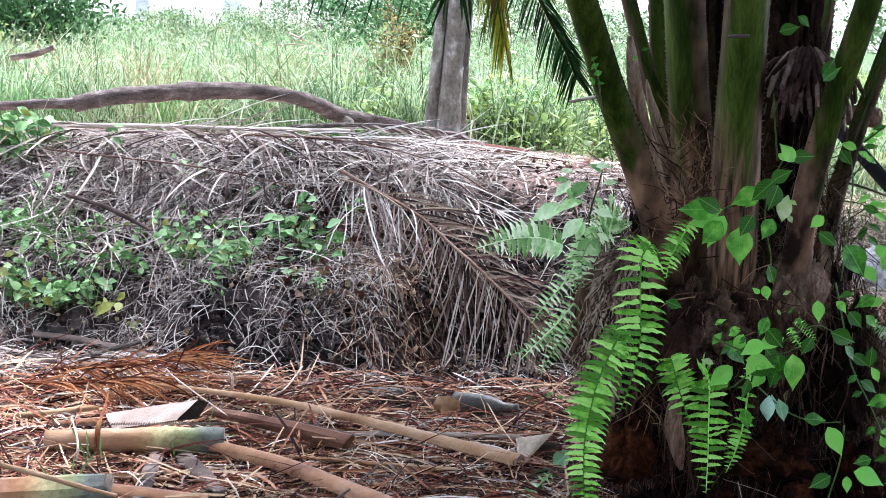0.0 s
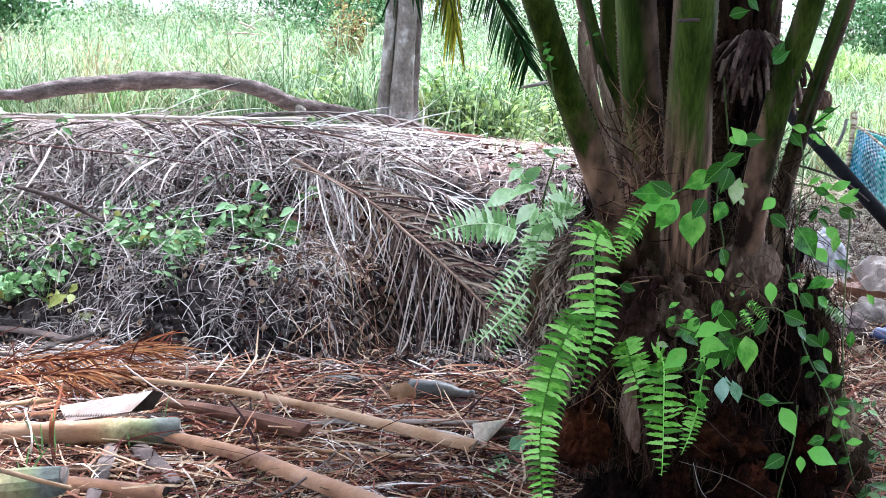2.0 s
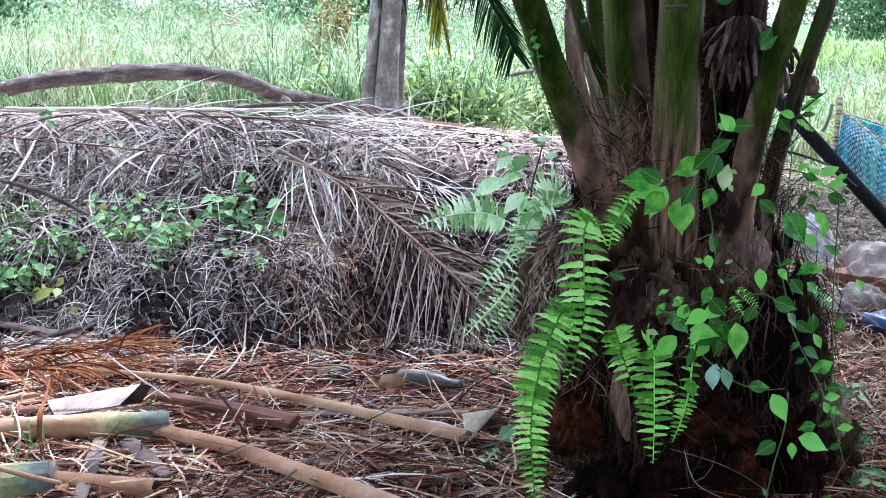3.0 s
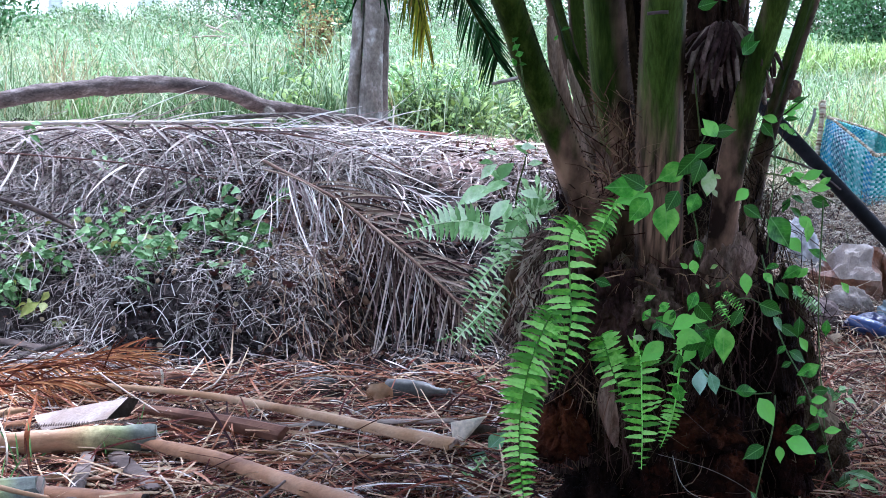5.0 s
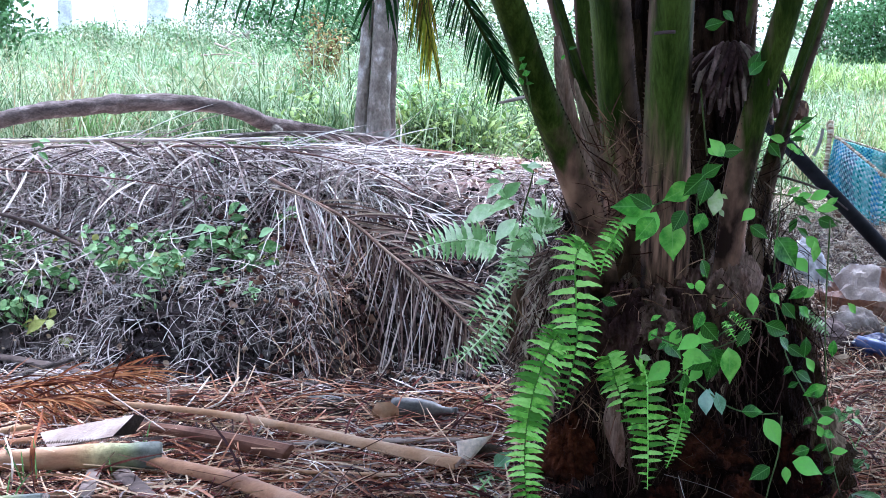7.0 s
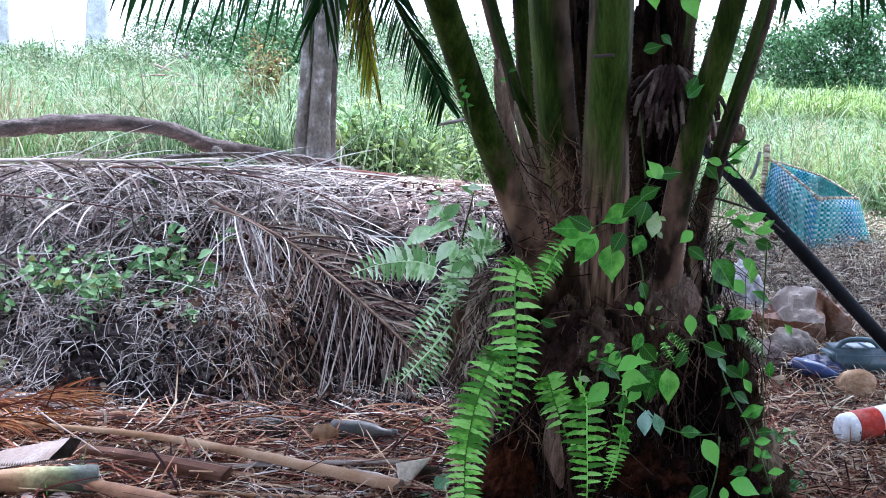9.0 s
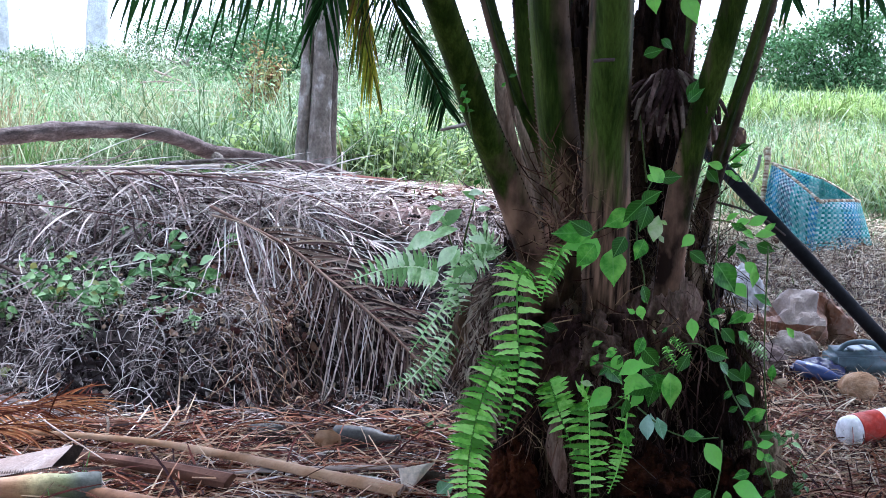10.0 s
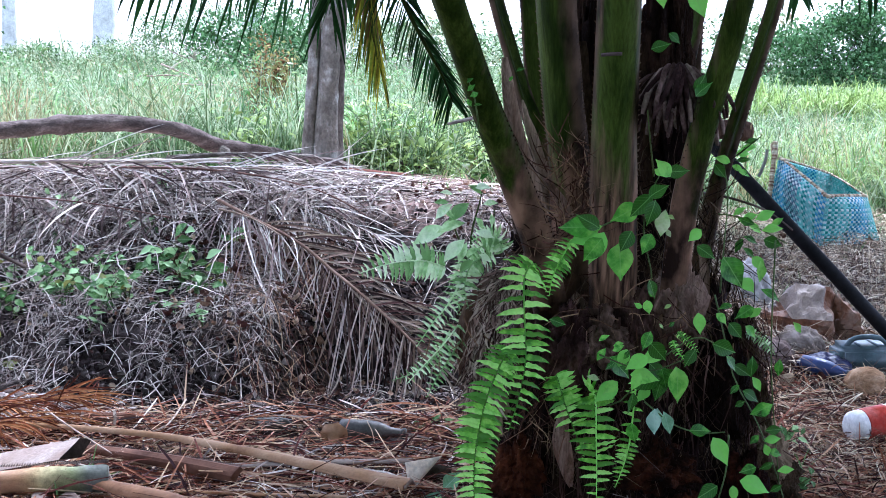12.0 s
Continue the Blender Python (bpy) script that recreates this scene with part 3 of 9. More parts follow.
loose_leaflets(bpy.data.objects["yard_litter"], 280, (-1.7, 1.2), (3.6, 5.2), (0.2, 0.55), (0.005, 0.0105), RUST, 61, 0.05, 0.16, on_flat)
loose_leaflets(bpy.data.objects["bank_straw"], 260, (-1.9, 0.2), (5.7, 6.6), (0.15, 0.5), (0.003, 0.008), STRAW, 62, 0.07, 0.1, near_bank)
scatter_strips("near_litter", 9000, (-4.5, 4.5), (-3.0, 3.9), (0.1, 0.4), (0.003, 0.008), RUST, "rust-brown dead palm leaflets strewn over the near yard", "dry litter",
               lift=(0.0, 0.03), arch=0.02, seed=19, curl=0.24, tilt=0.1)
scatter_strips("side_litter", 4500, (-4.5, 5.0), (3.6, 6.0), (0.08, 0.35), (0.003, 0.007), RUST, "rust-brown dead palm leaflets strewn beyond the palm and stalks", "dry litter",
               lift=(0.0, 0.03), arch=0.02, seed=20, curl=0.24, tilt=0.1, weight=lambda x, y: np.where((x < -1.7) & (y < 5.2) | (x > 2.4), 1.0, 0.0))


def scatter_clods(name, n, xr, yr, size, material, label, category, weight=None, seed=7):
    rng = np.random.default_rng(seed)
    bm = bmesh.new()
    bmesh.ops.create_icosphere(bm, subdivisions=1, radius=1.0)
    unit = np.array([v.co[:] for v in bm.verts])
    tris = np.array([[v.index for v in f.verts] for f in bm.faces])
    bm.free()
    x, y = rng.uniform(*xr, 3 * n), rng.uniform(*yr, 3 * n)
    keep = np.ones(3 * n, bool) if weight is None else rng.random(3 * n) < weight(x, y)
    x, y = x[keep][:n], y[keep][:n]
    n = len(x)
    r = size[0] + (size[1] - size[0]) * rng.random(n) ** 3
    jag = 1 + 0.35 * rng.normal(0, 1, (n, len(unit), 1))
    v = unit[None] * jag * r[:, None, None] * rng.uniform(0.6, 1.3, (n, 1, 3))
    v = v + np.stack([x, y, ground_z(x, y) + 0.15 * r], axis=1)[:, None, :]
    f = tris[None] + (np.arange(n) * len(unit))[:, None, None]
    return solo(name, bulk(name, v.reshape(-1, 3), f.reshape(-1, 3), smooth=False), material, (0, 0, 0), label, category, kind="stuff")


scatter_clods("soil_crumbs", 16000, (-2.0, 1.0), (5.15, 6.2), (0.003, 0.016), CLOD, "loose dark soil crumbs on the cut face of the bank", "soil",
              weight=lambda x, y: np.where((y > 5.25) & (y < 5.95), 1, 0.35), seed=8)


scatter_clods("soil_clods", 1800, (-2.0, 0.6), (5.2, 5.95), (0.008, 0.022), SOIL, "dark crumbling clods of earth on the bank face", "soil", seed=38)

# curly rootlets that hang from the cut face
rng = np.random.default_rng(15)
geo = Geo()
for i in range(420):
    x, y = rng.uniform(-1.9, 0.8), rng.uniform(5.25, 6.0)
    a, L, line = rng.uniform(0, 6.28), rng.uniform(0.06, 0.24), []
    turn = rng.normal(0, 1.6)
    for j in range(7):
        line.append(Vector((x, y, ground_at(x, y) + 0.012 + 0.02 * math.sin(j + i))))
        steep = math.hypot(1.0, (ground_at(x, y + 0.03) - ground_at(x, y - 0.03)) / 0.06)
        x, y = x + math.cos(a) * L / 6, y + math.sin(a) * L / 6 / steep
        a += turn / 6 + rng.normal(0, 0.3)
    geo.tube(line, np.linspace(0.0022, 0.001, 7), 4)
solo("rootlets", geo, STEM_BITS, (0, 0, 0), "thin curly pale rootlets on the dark bank face", "roots", kind="stuff")


def scatter_leaves(name, n, xr, yr, size, material, label, category, lift=0.02, weight=None, seed=9):
    """Small curled dead leaves."""
    rng = np.random.default_rng(seed)
    geo = Geo()
    for _ in range(n):
        x, y = rng.uniform(*xr), rng.uniform(*yr)
        if weight is not None and rng.random() > weight(x, y):
            continue
        r, a = rng.uniform(*size), rng.uniform(0, 6.28)
        m = Matrix.Translation((x, y, ground_at(x, y) + rng.uniform(0.3, 1) * lift)) @ Euler((rng.normal(0, 0.7), rng.normal(0, 0.7), a)).to_matrix().to_4x4()
        curl = rng.uniform(0.3, 1.1)
        verts = []
        for i in range(5):
            s = i / 4
            w = 0.42 * math.sin(math.pi * (0.08 + 0.88 * s)) * r
            for c in (-1, 0, 1):
                verts.append(m @ Vector((c * w, (s - 0.5) * r, curl * r * (abs(c) * 0.4 + (s - 0.5) ** 2 * 1.4))))
        faces = [(3 * i + c, 3 * i + c + 1, 3 * i + c + 4, 3 * i + c + 3) for i in range(4) for c in range(2)]
        geo.add(verts, faces)
    return solo(name, geo, material, (0, 0, 0), label, category, kind="stuff")


scatter_leaves("brown_leaf_heap", 110, (-0.85, -0.25), (5.4, 6.0), (0.02, 0.045), DEAD_LEAF, "heap of curled rust-brown dead leaves on the bank", "dead leaves", lift=0.07, seed=33)
scatter_leaves("bank_dead_leaves", 1100, (-1.9, 0.9), (5.2, 6.5), (0.01, 0.028), DEAD_LEAF, "small curled brown dead leaves on the bank", "dead leaves", lift=0.05)
scatter_leaves("shoulder_dead_leaves", 80, (-0.2, 2.2), (6.0, 9.0), (0.015, 0.036), DEAD_LEAF, "curled brown dead leaves on the bank's shoulder", "dead leaves", seed=10)
scatter_leaves("yard_dead_leaves", 260, (0.9, 3.6), (4.2, 9.5), (0.02, 0.07), DEAD_LEAF, "bits of dead leaf between the straw of the yard", "dead leaves", seed=12)

# ---------------------------------------------------------------- meadow and distance
def meadow(name, n, xr, yr, height, width, material, label, seed, lean=0.35, weight=None, clump=0.0):
    rng = np.random.default_rng(seed)
    y = yr[0] + (yr[1] - yr[0]) * rng.random(n) ** 1.3
    x = rng.uniform(-1, 1, n) * (xr[1] - xr[0]) / 2 + (xr[0] + xr[1]) / 2
    x = x * (0.45 + 0.55 * y / yr[1])
    if weight is not None:
        keep = rng.random(n) < weight(x, y)
        x, y = x[keep], y[keep]
        n = len(x)
    patch = 0.5 + 0.5 * np.sin(1.7 * x + 0.9 * y) * np.sin(1.1 * y - 0.6 * x + 2) + 0.3 * np.sin(4.3 * x + 1) * np.sin(3.7 * y)
    h = rng.uniform(*height, n) * (0.72 + 0.45 * np.clip(patch, 0, 1)) * np.where(rng.random(n) < 0.06, 1.35, 1)
    root = np.stack([x, y, ground_z(x, y) - 0.02], axis=1)
    a, tilt = rng.uniform(0, 2 * math.pi, n), np.abs(rng.normal(0, lean, n))
    way = np.stack([np.cos(a) * np.sin(tilt), np.sin(a) * np.sin(tilt), np.cos(tilt)], axis=1)
    flop = np.stack([np.cos(a), np.sin(a), -0.7 * np.ones(n)], axis=1) * rng.uniform(0.05, 0.75, n)[:, None]
    s = np.linspace(0, 1, 5)
    pts = root[:, None, :] + h[:, None, None] * (way[:, None, :] * s[None, :, None] + flop[:, None, :] * (s ** 2.2)[None, :, None])
    wide = rng.uniform(*width, n)[:, None] * np.array([0.7, 1, 0.95, 0.65, 0.08])[None, :]
    b = rng.uniform(0, 2 * math.pi, n)
    side = np.stack([np.cos(b), np.sin(b), 0.2 * rng.normal(0, 1, n)], axis=1)
    side /= np.linalg.norm(side, axis=1)[:, None]
    v, q = blades(pts, wide, side)
    return solo(name, bulk(name, v, q), material, (0, 0, 0), label, "grass", kind="stuff")


def behind_bank(x, y):
    return np.where(x < 0.3, step(8.0, 8.9, y), np.where(x < 1.6, step(8.6, 9.6, y), step(9.8, 11.4, y)))


meadow("meadow_grass", 120000, (-11, 13), (7.2, 26), (0.3, 0.75), (0.004, 0.0095), GRASS, "tall lush green meadow grass behind the bank", 21, weight=behind_bank, lean=0.8)
meadow("far_meadow", 22000, (-26, 30), (22, 60), (0.45, 0.9), (0.015, 0.035), GRASS, "tall green grass of the far meadow", 22, lean=0.5)
meadow("dry_stalks", 4200, (-10, 11), (8.0, 22), (0.4, 0.85), (0.003, 0.006), DRY_GRASS, "straw-coloured dry stalks among the meadow grass", 23, lean=0.6, weight=behind_bank)


def weeds(name, n, xr, yr, height, size, material, label, seed):
    """Broad small leaves of weeds standing among the grass."""
    rng = np.random.default_rng(seed)
    m = n // 14
    cx, cy = rng.uniform(*xr, m), rng.uniform(*yr, m)
    keep = rng.random(m) < behind_bank(cx, cy)
    cx, cy = cx[keep], cy[keep]
    k = rng.integers(0, len(cx), n)
    p = np.stack([cx[k] + rng.normal(0, 0.08, n), cy[k] + rng.normal(0, 0.08, n), np.zeros(n)], axis=1)
    p[:, 2] = ground_z(p[:, 0], p[:, 1]) + rng.uniform(0.1, 1, n) * rng.uniform(*height, len(cx))[k]
    a = rng.uniform(0, 6.28, n)
    d = np.stack([np.cos(a), np.sin(a), rng.normal(-0.1, 0.4, n)], axis=1)
    sd = np.stack([-np.sin(a), np.cos(a), rng.normal(0, 0.3, n)], axis=1)
    ln = rng.uniform(*size, n)
    pts = p[:, None, :] + d[:, None, :] * ln[:, None, None] * np.array([0, 0.35, 0.7, 1])[None, :, None]
    pts[:, 3, 2] -= 0.25 * ln
    v, q = blades(pts, ln[:, None] * np.array([0.12, 0.42, 0.34, 0.03])[None, :], sd)
    return solo(name, bulk(name, v, q), material, (0, 0, 0), label, "weeds", kind="stuff")


def clumps(name, n, each, xr, yr, height, width, material, label, seed):
    """Arching tussocks: long blades that spring from one root."""
    rng = np.random.default_rng(seed)
    cx, cy = rng.uniform(*xr, n), yr[0] + (yr[1] - yr[0]) * rng.random(n) ** 1.4
    cx = cx * (0.4 + 0.6 * cy / yr[1])
    keep = rng.random(n) < behind_bank(cx, cy)
    cx, cy = np.repeat(cx[keep], each), np.repeat(cy[keep], each)
    m = len(cx)
    x, y = cx + rng.normal(0, 0.05, m), cy + rng.normal(0, 0.05, m)
    root = np.stack([x, y, ground_z(x, y)], axis=1)
    a, h = rng.uniform(0, 6.28, m), rng.uniform(*height, m) * np.repeat(rng.uniform(0.6, 1.15, m // each), each)
    out = rng.uniform(0.15, 0.75, m)
    s5 = np.linspace(0, 1, 7)[None, :]
    px = x[:, None] + np.cos(a)[:, None] * h[:, None] * out[:, None] * s5 ** 1.4
    py = y[:, None] + np.sin(a)[:, None] * h[:, None] * out[:, None] * s5 ** 1.4
    pz = root[:, 2][:, None] + h[:, None] * (s5 * 1.15 - (0.25 + 0.7 * out[:, None]) * s5 ** 2.6)
    pts = np.stack([px, py, np.maximum(pz, root[:, 2][:, None] + 0.02)], axis=2)
    side = np.stack([-np.sin(a), np.cos(a), 0.3 * rng.normal(0, 1, m)], axis=1)
    v, q = blades(pts, rng.uniform(*width, m)[:, None] * np.array([0.6, 0.9, 1, 1, 0.8, 0.5, 0.06])[None, :], side)
    return solo(name, bulk(name, v, q), material, (0, 0, 0), label, "grass", kind="stuff")


clumps("tussocks", 640, 44, (-5.5, 7.5), (8.2, 18), (0.35, 0.8), (0.004, 0.008), GRASS, "arching tussocks of broad green grass", 26)
clumps("fresh_tussocks", 240, 36, (-5.5, 7.5), (8.2, 16), (0.3, 0.65), (0.005, 0.01), TUFT, "fresh bright tussocks in the meadow", 27)
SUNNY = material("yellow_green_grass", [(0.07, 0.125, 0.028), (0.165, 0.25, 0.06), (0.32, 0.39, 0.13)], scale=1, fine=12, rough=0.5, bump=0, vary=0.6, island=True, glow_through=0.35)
weeds("sunlit_weeds", 2600, (-0.35, 0.75), (8.3, 10.6), (0.1, 0.4), (0.02, 0.045), SUNNY, "sunlit yellow-green weeds at the meadow edge", 53)
clumps("yellow_green_tussocks", 460, 40, (1.6, 9.0), (9.6, 19), (0.35, 0.75), (0.006, 0.013), SUNNY, "sunlit yellow-green tussocks beyond the yard", 42)
clumps("tall_reeds", 260, 40, (5.0, 11.5), (23, 28), (0.6, 1.15), (0.012, 0.024), SUNNY, "tall pale reeds at the meadow's far edge", 47)
clumps("straw_tussocks", 40, 46, (-2.08, -1.18), (10.8, 13.4), (0.35, 0.65), (0.004, 0.008), DRY_GRASS, "straw-yellow tussocks in the meadow", 56)
clumps("dry_tussocks", 60, 40, (-4.5, 5.0), (9.5, 15), (0.4, 0.8), (0.003, 0.006), DRY_GRASS, "withered straw-coloured tussocks in the meadow", 28)
weeds("meadow_weeds", 17000, (-4.5, 6), (8.0, 17), (0.2, 0.75), (0.018, 0.05), TUFT, "leafy green weeds among the meadow grass", 25)
weeds("pale_weeds", 8000, (-4.5, 6), (8.0, 17), (0.25, 0.8), (0.02, 0.06), GRASS, "pale yellowish leafy weeds among the meadow grass", 30)
weeds("low_leaves", 9000, (-0.9, 2.0), (8.2, 10.2), (0.1, 0.45), (0.03, 0.08), SUNNY, "low bright leafy weeds at the meadow's edge", 29)
meadow("low_tufts", 900, (-2.2, 1.8), (6.3, 8.2), (0.06, 0.2), (0.004, 0.008), TUFT, "short fresh grass blades on top of the bank", 24, lean=0.6,
       weight=lambda x, y: np.where(x < 0.6, 0.6, 0.2))


meadow("dry_yard_grass", 24000, (0.2, 4.2), (6.0, 11.5), (0.05, 0.18), (0.002, 0.006), YARD_STRAW, "short withered grass and straw standing on the yard", 40, lean=1.0,
       weight=lambda x, y: np.where(x > 0.9, 1.0, 0.25) * np.where((x < 1.3) & (y > 7.5), 0.5, 1))
meadow("yard_shoots", 700, (0.5, 6.0), (7.0, 11.5), (0.04, 0.14), (0.004, 0.008), TUFT, "short green shoots among the withered grass", 41, lean=0.9)


def bush(name, at, size, n, leaf, label, seed, group="", material=None):
    """A bush: a few stems and a crown of many small leaves gathered in uneven clumps."""
    rng = np.random.default_rng(seed)
    ob = thing(name, at, label, "bush", group)
    at = np.array(at, float)
    stems = Geo()
    centres = []
    for i in range(22):
        a, h = rng.uniform(0, 6.28), rng.uniform(0.1, 1.0)
        c = at + np.array([math.cos(a) * size[0] * 0.5 * rng.random() ** 0.6, math.sin(a) * size[1] * 0.5 * rng.random() ** 0.6, size[2] * h * (1 - 0.25 * rng.random())])
        centres.append(c)
        if i < 7:
            stems.tube(bend([at + rng.normal(0, 0.05, 3) * (1, 1, 0), (at + c) / 2 + rng.normal(0, 0.08, 3), c], 6), np.linspace(0.03, 0.008, 6) * size[2] / 2, 5)
    part("stem", stems, TWIG, ob)
    centres = np.array(centres)
    pick = rng.integers(0, len(centres), n)
    spread = np.array(size) * rng.uniform(0.07, 0.15, (len(centres), 1))[pick]
    p = centres[pick] + rng.normal(0, 1, (n, 3)) * spread
    p[:, 2] = np.maximum(p[:, 2], at[2] + 0.05)
    d = rng.normal(0, 1, (n, 3)) + (0, 0, -0.3)
    d /= np.linalg.norm(d, axis=1)[:, None]
    sd = np.cross(d, rng.normal(0, 1, (n, 3)))
    sd /= np.linalg.norm(sd, axis=1)[:, None]
    ln = rng.uniform(0.6, 1.3, n) * leaf
    s = np.array([0, 0.5, 1.0])
    pts = p[:, None, :] + d[:, None, :] * ln[:, None, None] * s[None, :, None]
    pts[:, 1, 2] += 0.12 * ln
    v, q = blades(pts, ln[:, None] * np.array([0.15, 0.5, 0.05])[None, :], sd)
    data = bulk("crown", v - at, q)
    part("crown", data, material or BUSH, ob, kind="stuff")
    return ob


bush("bush", (8.528, 30.000, 0.865), (2.4, 2.0, 1.55), 12500, 0.085, "dark green rounded bush beyond the meadow", 31)
bush("bush", (7.961, 34.000, 0.993), (1.8, 2.0, 1.4), 1600, 0.13, "pale leafy shrub beyond the meadow", 32, material=GRASS)
bush("bush", (-1.479, 17.000, 1.05), (1.35, 0.9, 0.75), 3600, 0.05, "dark leafy bush at the edge of the grass", 33)
bush("withered_shrub", (-0.86, 10.7, ground_at(-0.86, 10.7)), (0.36, 0.3, 0.8), 2600, 0.032, "rust-brown withered shrub standing in the meadow", 52, material=RUSTY)
bush("bush", (-1.25, 18.5, 1.05), (1.3, 0.9, 0.95), 5000, 0.045, "light green bush at the edge of the grass", 46, material=GRASS)
bush("bush", (-2.604, 20.000, 1.243), (1.5, 1.2, 0.75), 7000, 0.032, "sparse light green bush at the edge of the grass", 34, material=GRASS)
bush("bush", (-4.559, 14.000, 0.999), (1.3, 1.0, 0.9), 7000, 0.06, "dark leafy bush at the edge of the grass", 35)
# These far bushes take the paler grass colour to paint in distance haze.
bush("bush", (-4.290, 22.000, 0.998), (2.0, 1.4, 0.5), 7000, 0.04, "leafy bush in the bright distance, painted pale for haze", 36, material=GRASS)
bush("bush", (-5.555, 23.000, 0.980), (2.2, 1.4, 0.42), 6000, 0.04, "leafy bush in the bright distance, painted pale for haze", 43, material=GRASS)
bush("bush", (-3.228, 21.000, 1.014), (1.9, 1.3, 0.4), 6000, 0.036, "leafy bush in the bright distance, painted pale for haze", 44, material=GRASS)
bush("bush", (-1.040, 22.000, 1.022), (2.2, 1.3, 0.8), 9000, 0.036, "light green leafy thicket behind the tree", 45, material=GRASS)
bush("bush", (0.090, 26.000, 1.092), (4.0, 2.0, 0.9), 7000, 0.07, "low leafy thicket behind the grass", 37, material=GRASS)
bush("bush", (3.610, 32.000, 1.092), (5.0, 2.0, 1.0), 7000, 0.08, "low leafy thicket behind the grass", 38, material=GRASS)


# unseen leaves overhead, with more added beside, behind and above the palm for shade
def canopy(name, n, box, leaf, label, seed):
    rng = np.random.default_rng(seed)
    lo, hi = np.array(box[0], float), np.array(box[1], float)
    m = n // 60
    c = rng.uniform(lo, hi, (m, 3))
    p = c[rng.integers(0, m, n)] + rng.normal(0, 0.35, (n, 3))
    p[:, 2] = np.maximum(p[:, 2], 0.1)
    d = rng.normal(0, 1, (n, 3)) * (1, 1, 0.5) + (0, 0, -0.4)
    d /= np.linalg.norm(d, axis=1)[:, None]
    sd = np.cross(d, rng.normal(0, 1, (n, 3)))
    sd /= np.linalg.norm(sd, axis=1)[:, None]
    ln = leaf * rng.uniform(0.6, 1.3, n)
    pts = p[:, None, :] + d[:, None, :] * ln[:, None, None] * np.array([0, 0.5, 1.0])[None, :, None]
    v, q = blades(pts, ln[:, None] * np.array([0.1, 0.3, 0.03])[None, :], sd)
    return solo(name, bulk(name, v, q), BUSH, (0, 0, 0), label, "foliage", kind="stuff")


# out of view: blocks sky light from the camera's side
canopy("foliage_behind", 9000, ((-10, -7, 0.2), (10, -4, 4.5)), 0.5, "unseen leaf mass behind the yard, added to cut front light", 51)
canopy("foliage_overhead", 7600, ((-3.0, -2, 4.0), (5.5, 4.9, 5.6)), 0.5, "unseen leafy canopy over the yard that shades it", 52)


# out of view: added to darken the yard right of the palm
canopy("foliage_beside", 3700, ((2.4, 5.8, 3.8), (6.5, 11.5, 5.4)), 0.5, "unseen leaf mass beside the palm, added to shade the yard", 53)


# out of view: added to darken the litter and the upper stalks
canopy("foliage_above_palm", 550, ((0.8, 5.2, 4.0), (2.4, 7.6, 5.4)), 0.5, "unseen leaves above the palm, added for shade", 54)


# Bark lightened to near white, imitating haze and overexposure in its colour.
HAZE_BARK = material("haze_bark", [(0.45, 0.45, 0.43), (0.62, 0.62, 0.6), (0.76, 0.76, 0.74)], scale=6, fine=40, rough=0.85, bump=0.3)


def young_tree(at, height, radius, lean, seed):
    rng = np.random.default_rng(seed)
    ob = thing("tree", at, "slim tree in the bright distance, bark painted pale for overexposure", "tree", "far slim trees")
    top = Vector(at) + Vector((lean, 0, height))
    geo = Geo().tube(bend([at, (Vector(at) + top) / 2 + Vector((0.1, 0, 0)), top], 10), np.linspace(radius, radius * 0.45, 10), 8, rough=0.2)
    part("trunk", geo, HAZE_BARK, ob)
    limbs, crown, n = Geo(), [], 900
    for i in range(9):
        s = Vector(at).lerp(top, rng.uniform(0.55, 1.0))
        e = s + Vector((rng.normal(0, 0.9), rng.normal(0, 0.9), rng.uniform(0.3, 1.2)))
        limbs.tube(bend([s, (s + e) / 2 + Vector((0, 0, 0.1)), e], 5), np.linspace(radius * 0.35, radius * 0.1, 5), 5)
        crown.append(e)
    part("limb", limbs, HAZE_BARK, ob)
    c = np.array([q[:] for q in crown])[rng.integers(0, 9, n)] + rng.normal(0, 0.4, (n, 3))
    d = rng.normal(0, 1, (n, 3))
    d /= np.linalg.norm(d, axis=1)[:, None]
    sd = np.cross(d, rng.normal(0, 1, (n, 3)))
    sd /= np.linalg.norm(sd, axis=1)[:, None]
    pts = c[:, None, :] + d[:, None, :] * 0.16 * np.array([0, 0.5, 1])[None, :, None]
    v, q = blades(pts, np.ones((n, 1)) * np.array([0.02, 0.08, 0.01])[None, :], sd)
    part("crown", bulk("crown", v - np.array(at), q), GRASS, ob, kind="stuff")


for seed, (x, y, h, r, lean) in enumerate([(-5.66, 30, 7, 0.24, 0.1), (-7.39, 30, 7, 0.16, -0.3), (-3.2, 34, 7, 0.14, 0.2), (-9.5, 33, 7, 0.2, 0.1), (8.5, 45, 8, 0.2, 0.3), (-12, 33, 7, 0.2, 0.0)]):
    young_tree((x, y, ground_at(x, y)), h, r, lean, 60 + seed)

# the trunk that stands behind the bank: three stems grown together
tree = thing("tree", (-0.387, 7.900, 0.719), "grey lichen-spotted tree of fused upright stems behind the bank", "tree")
TREE = base_of(tree)
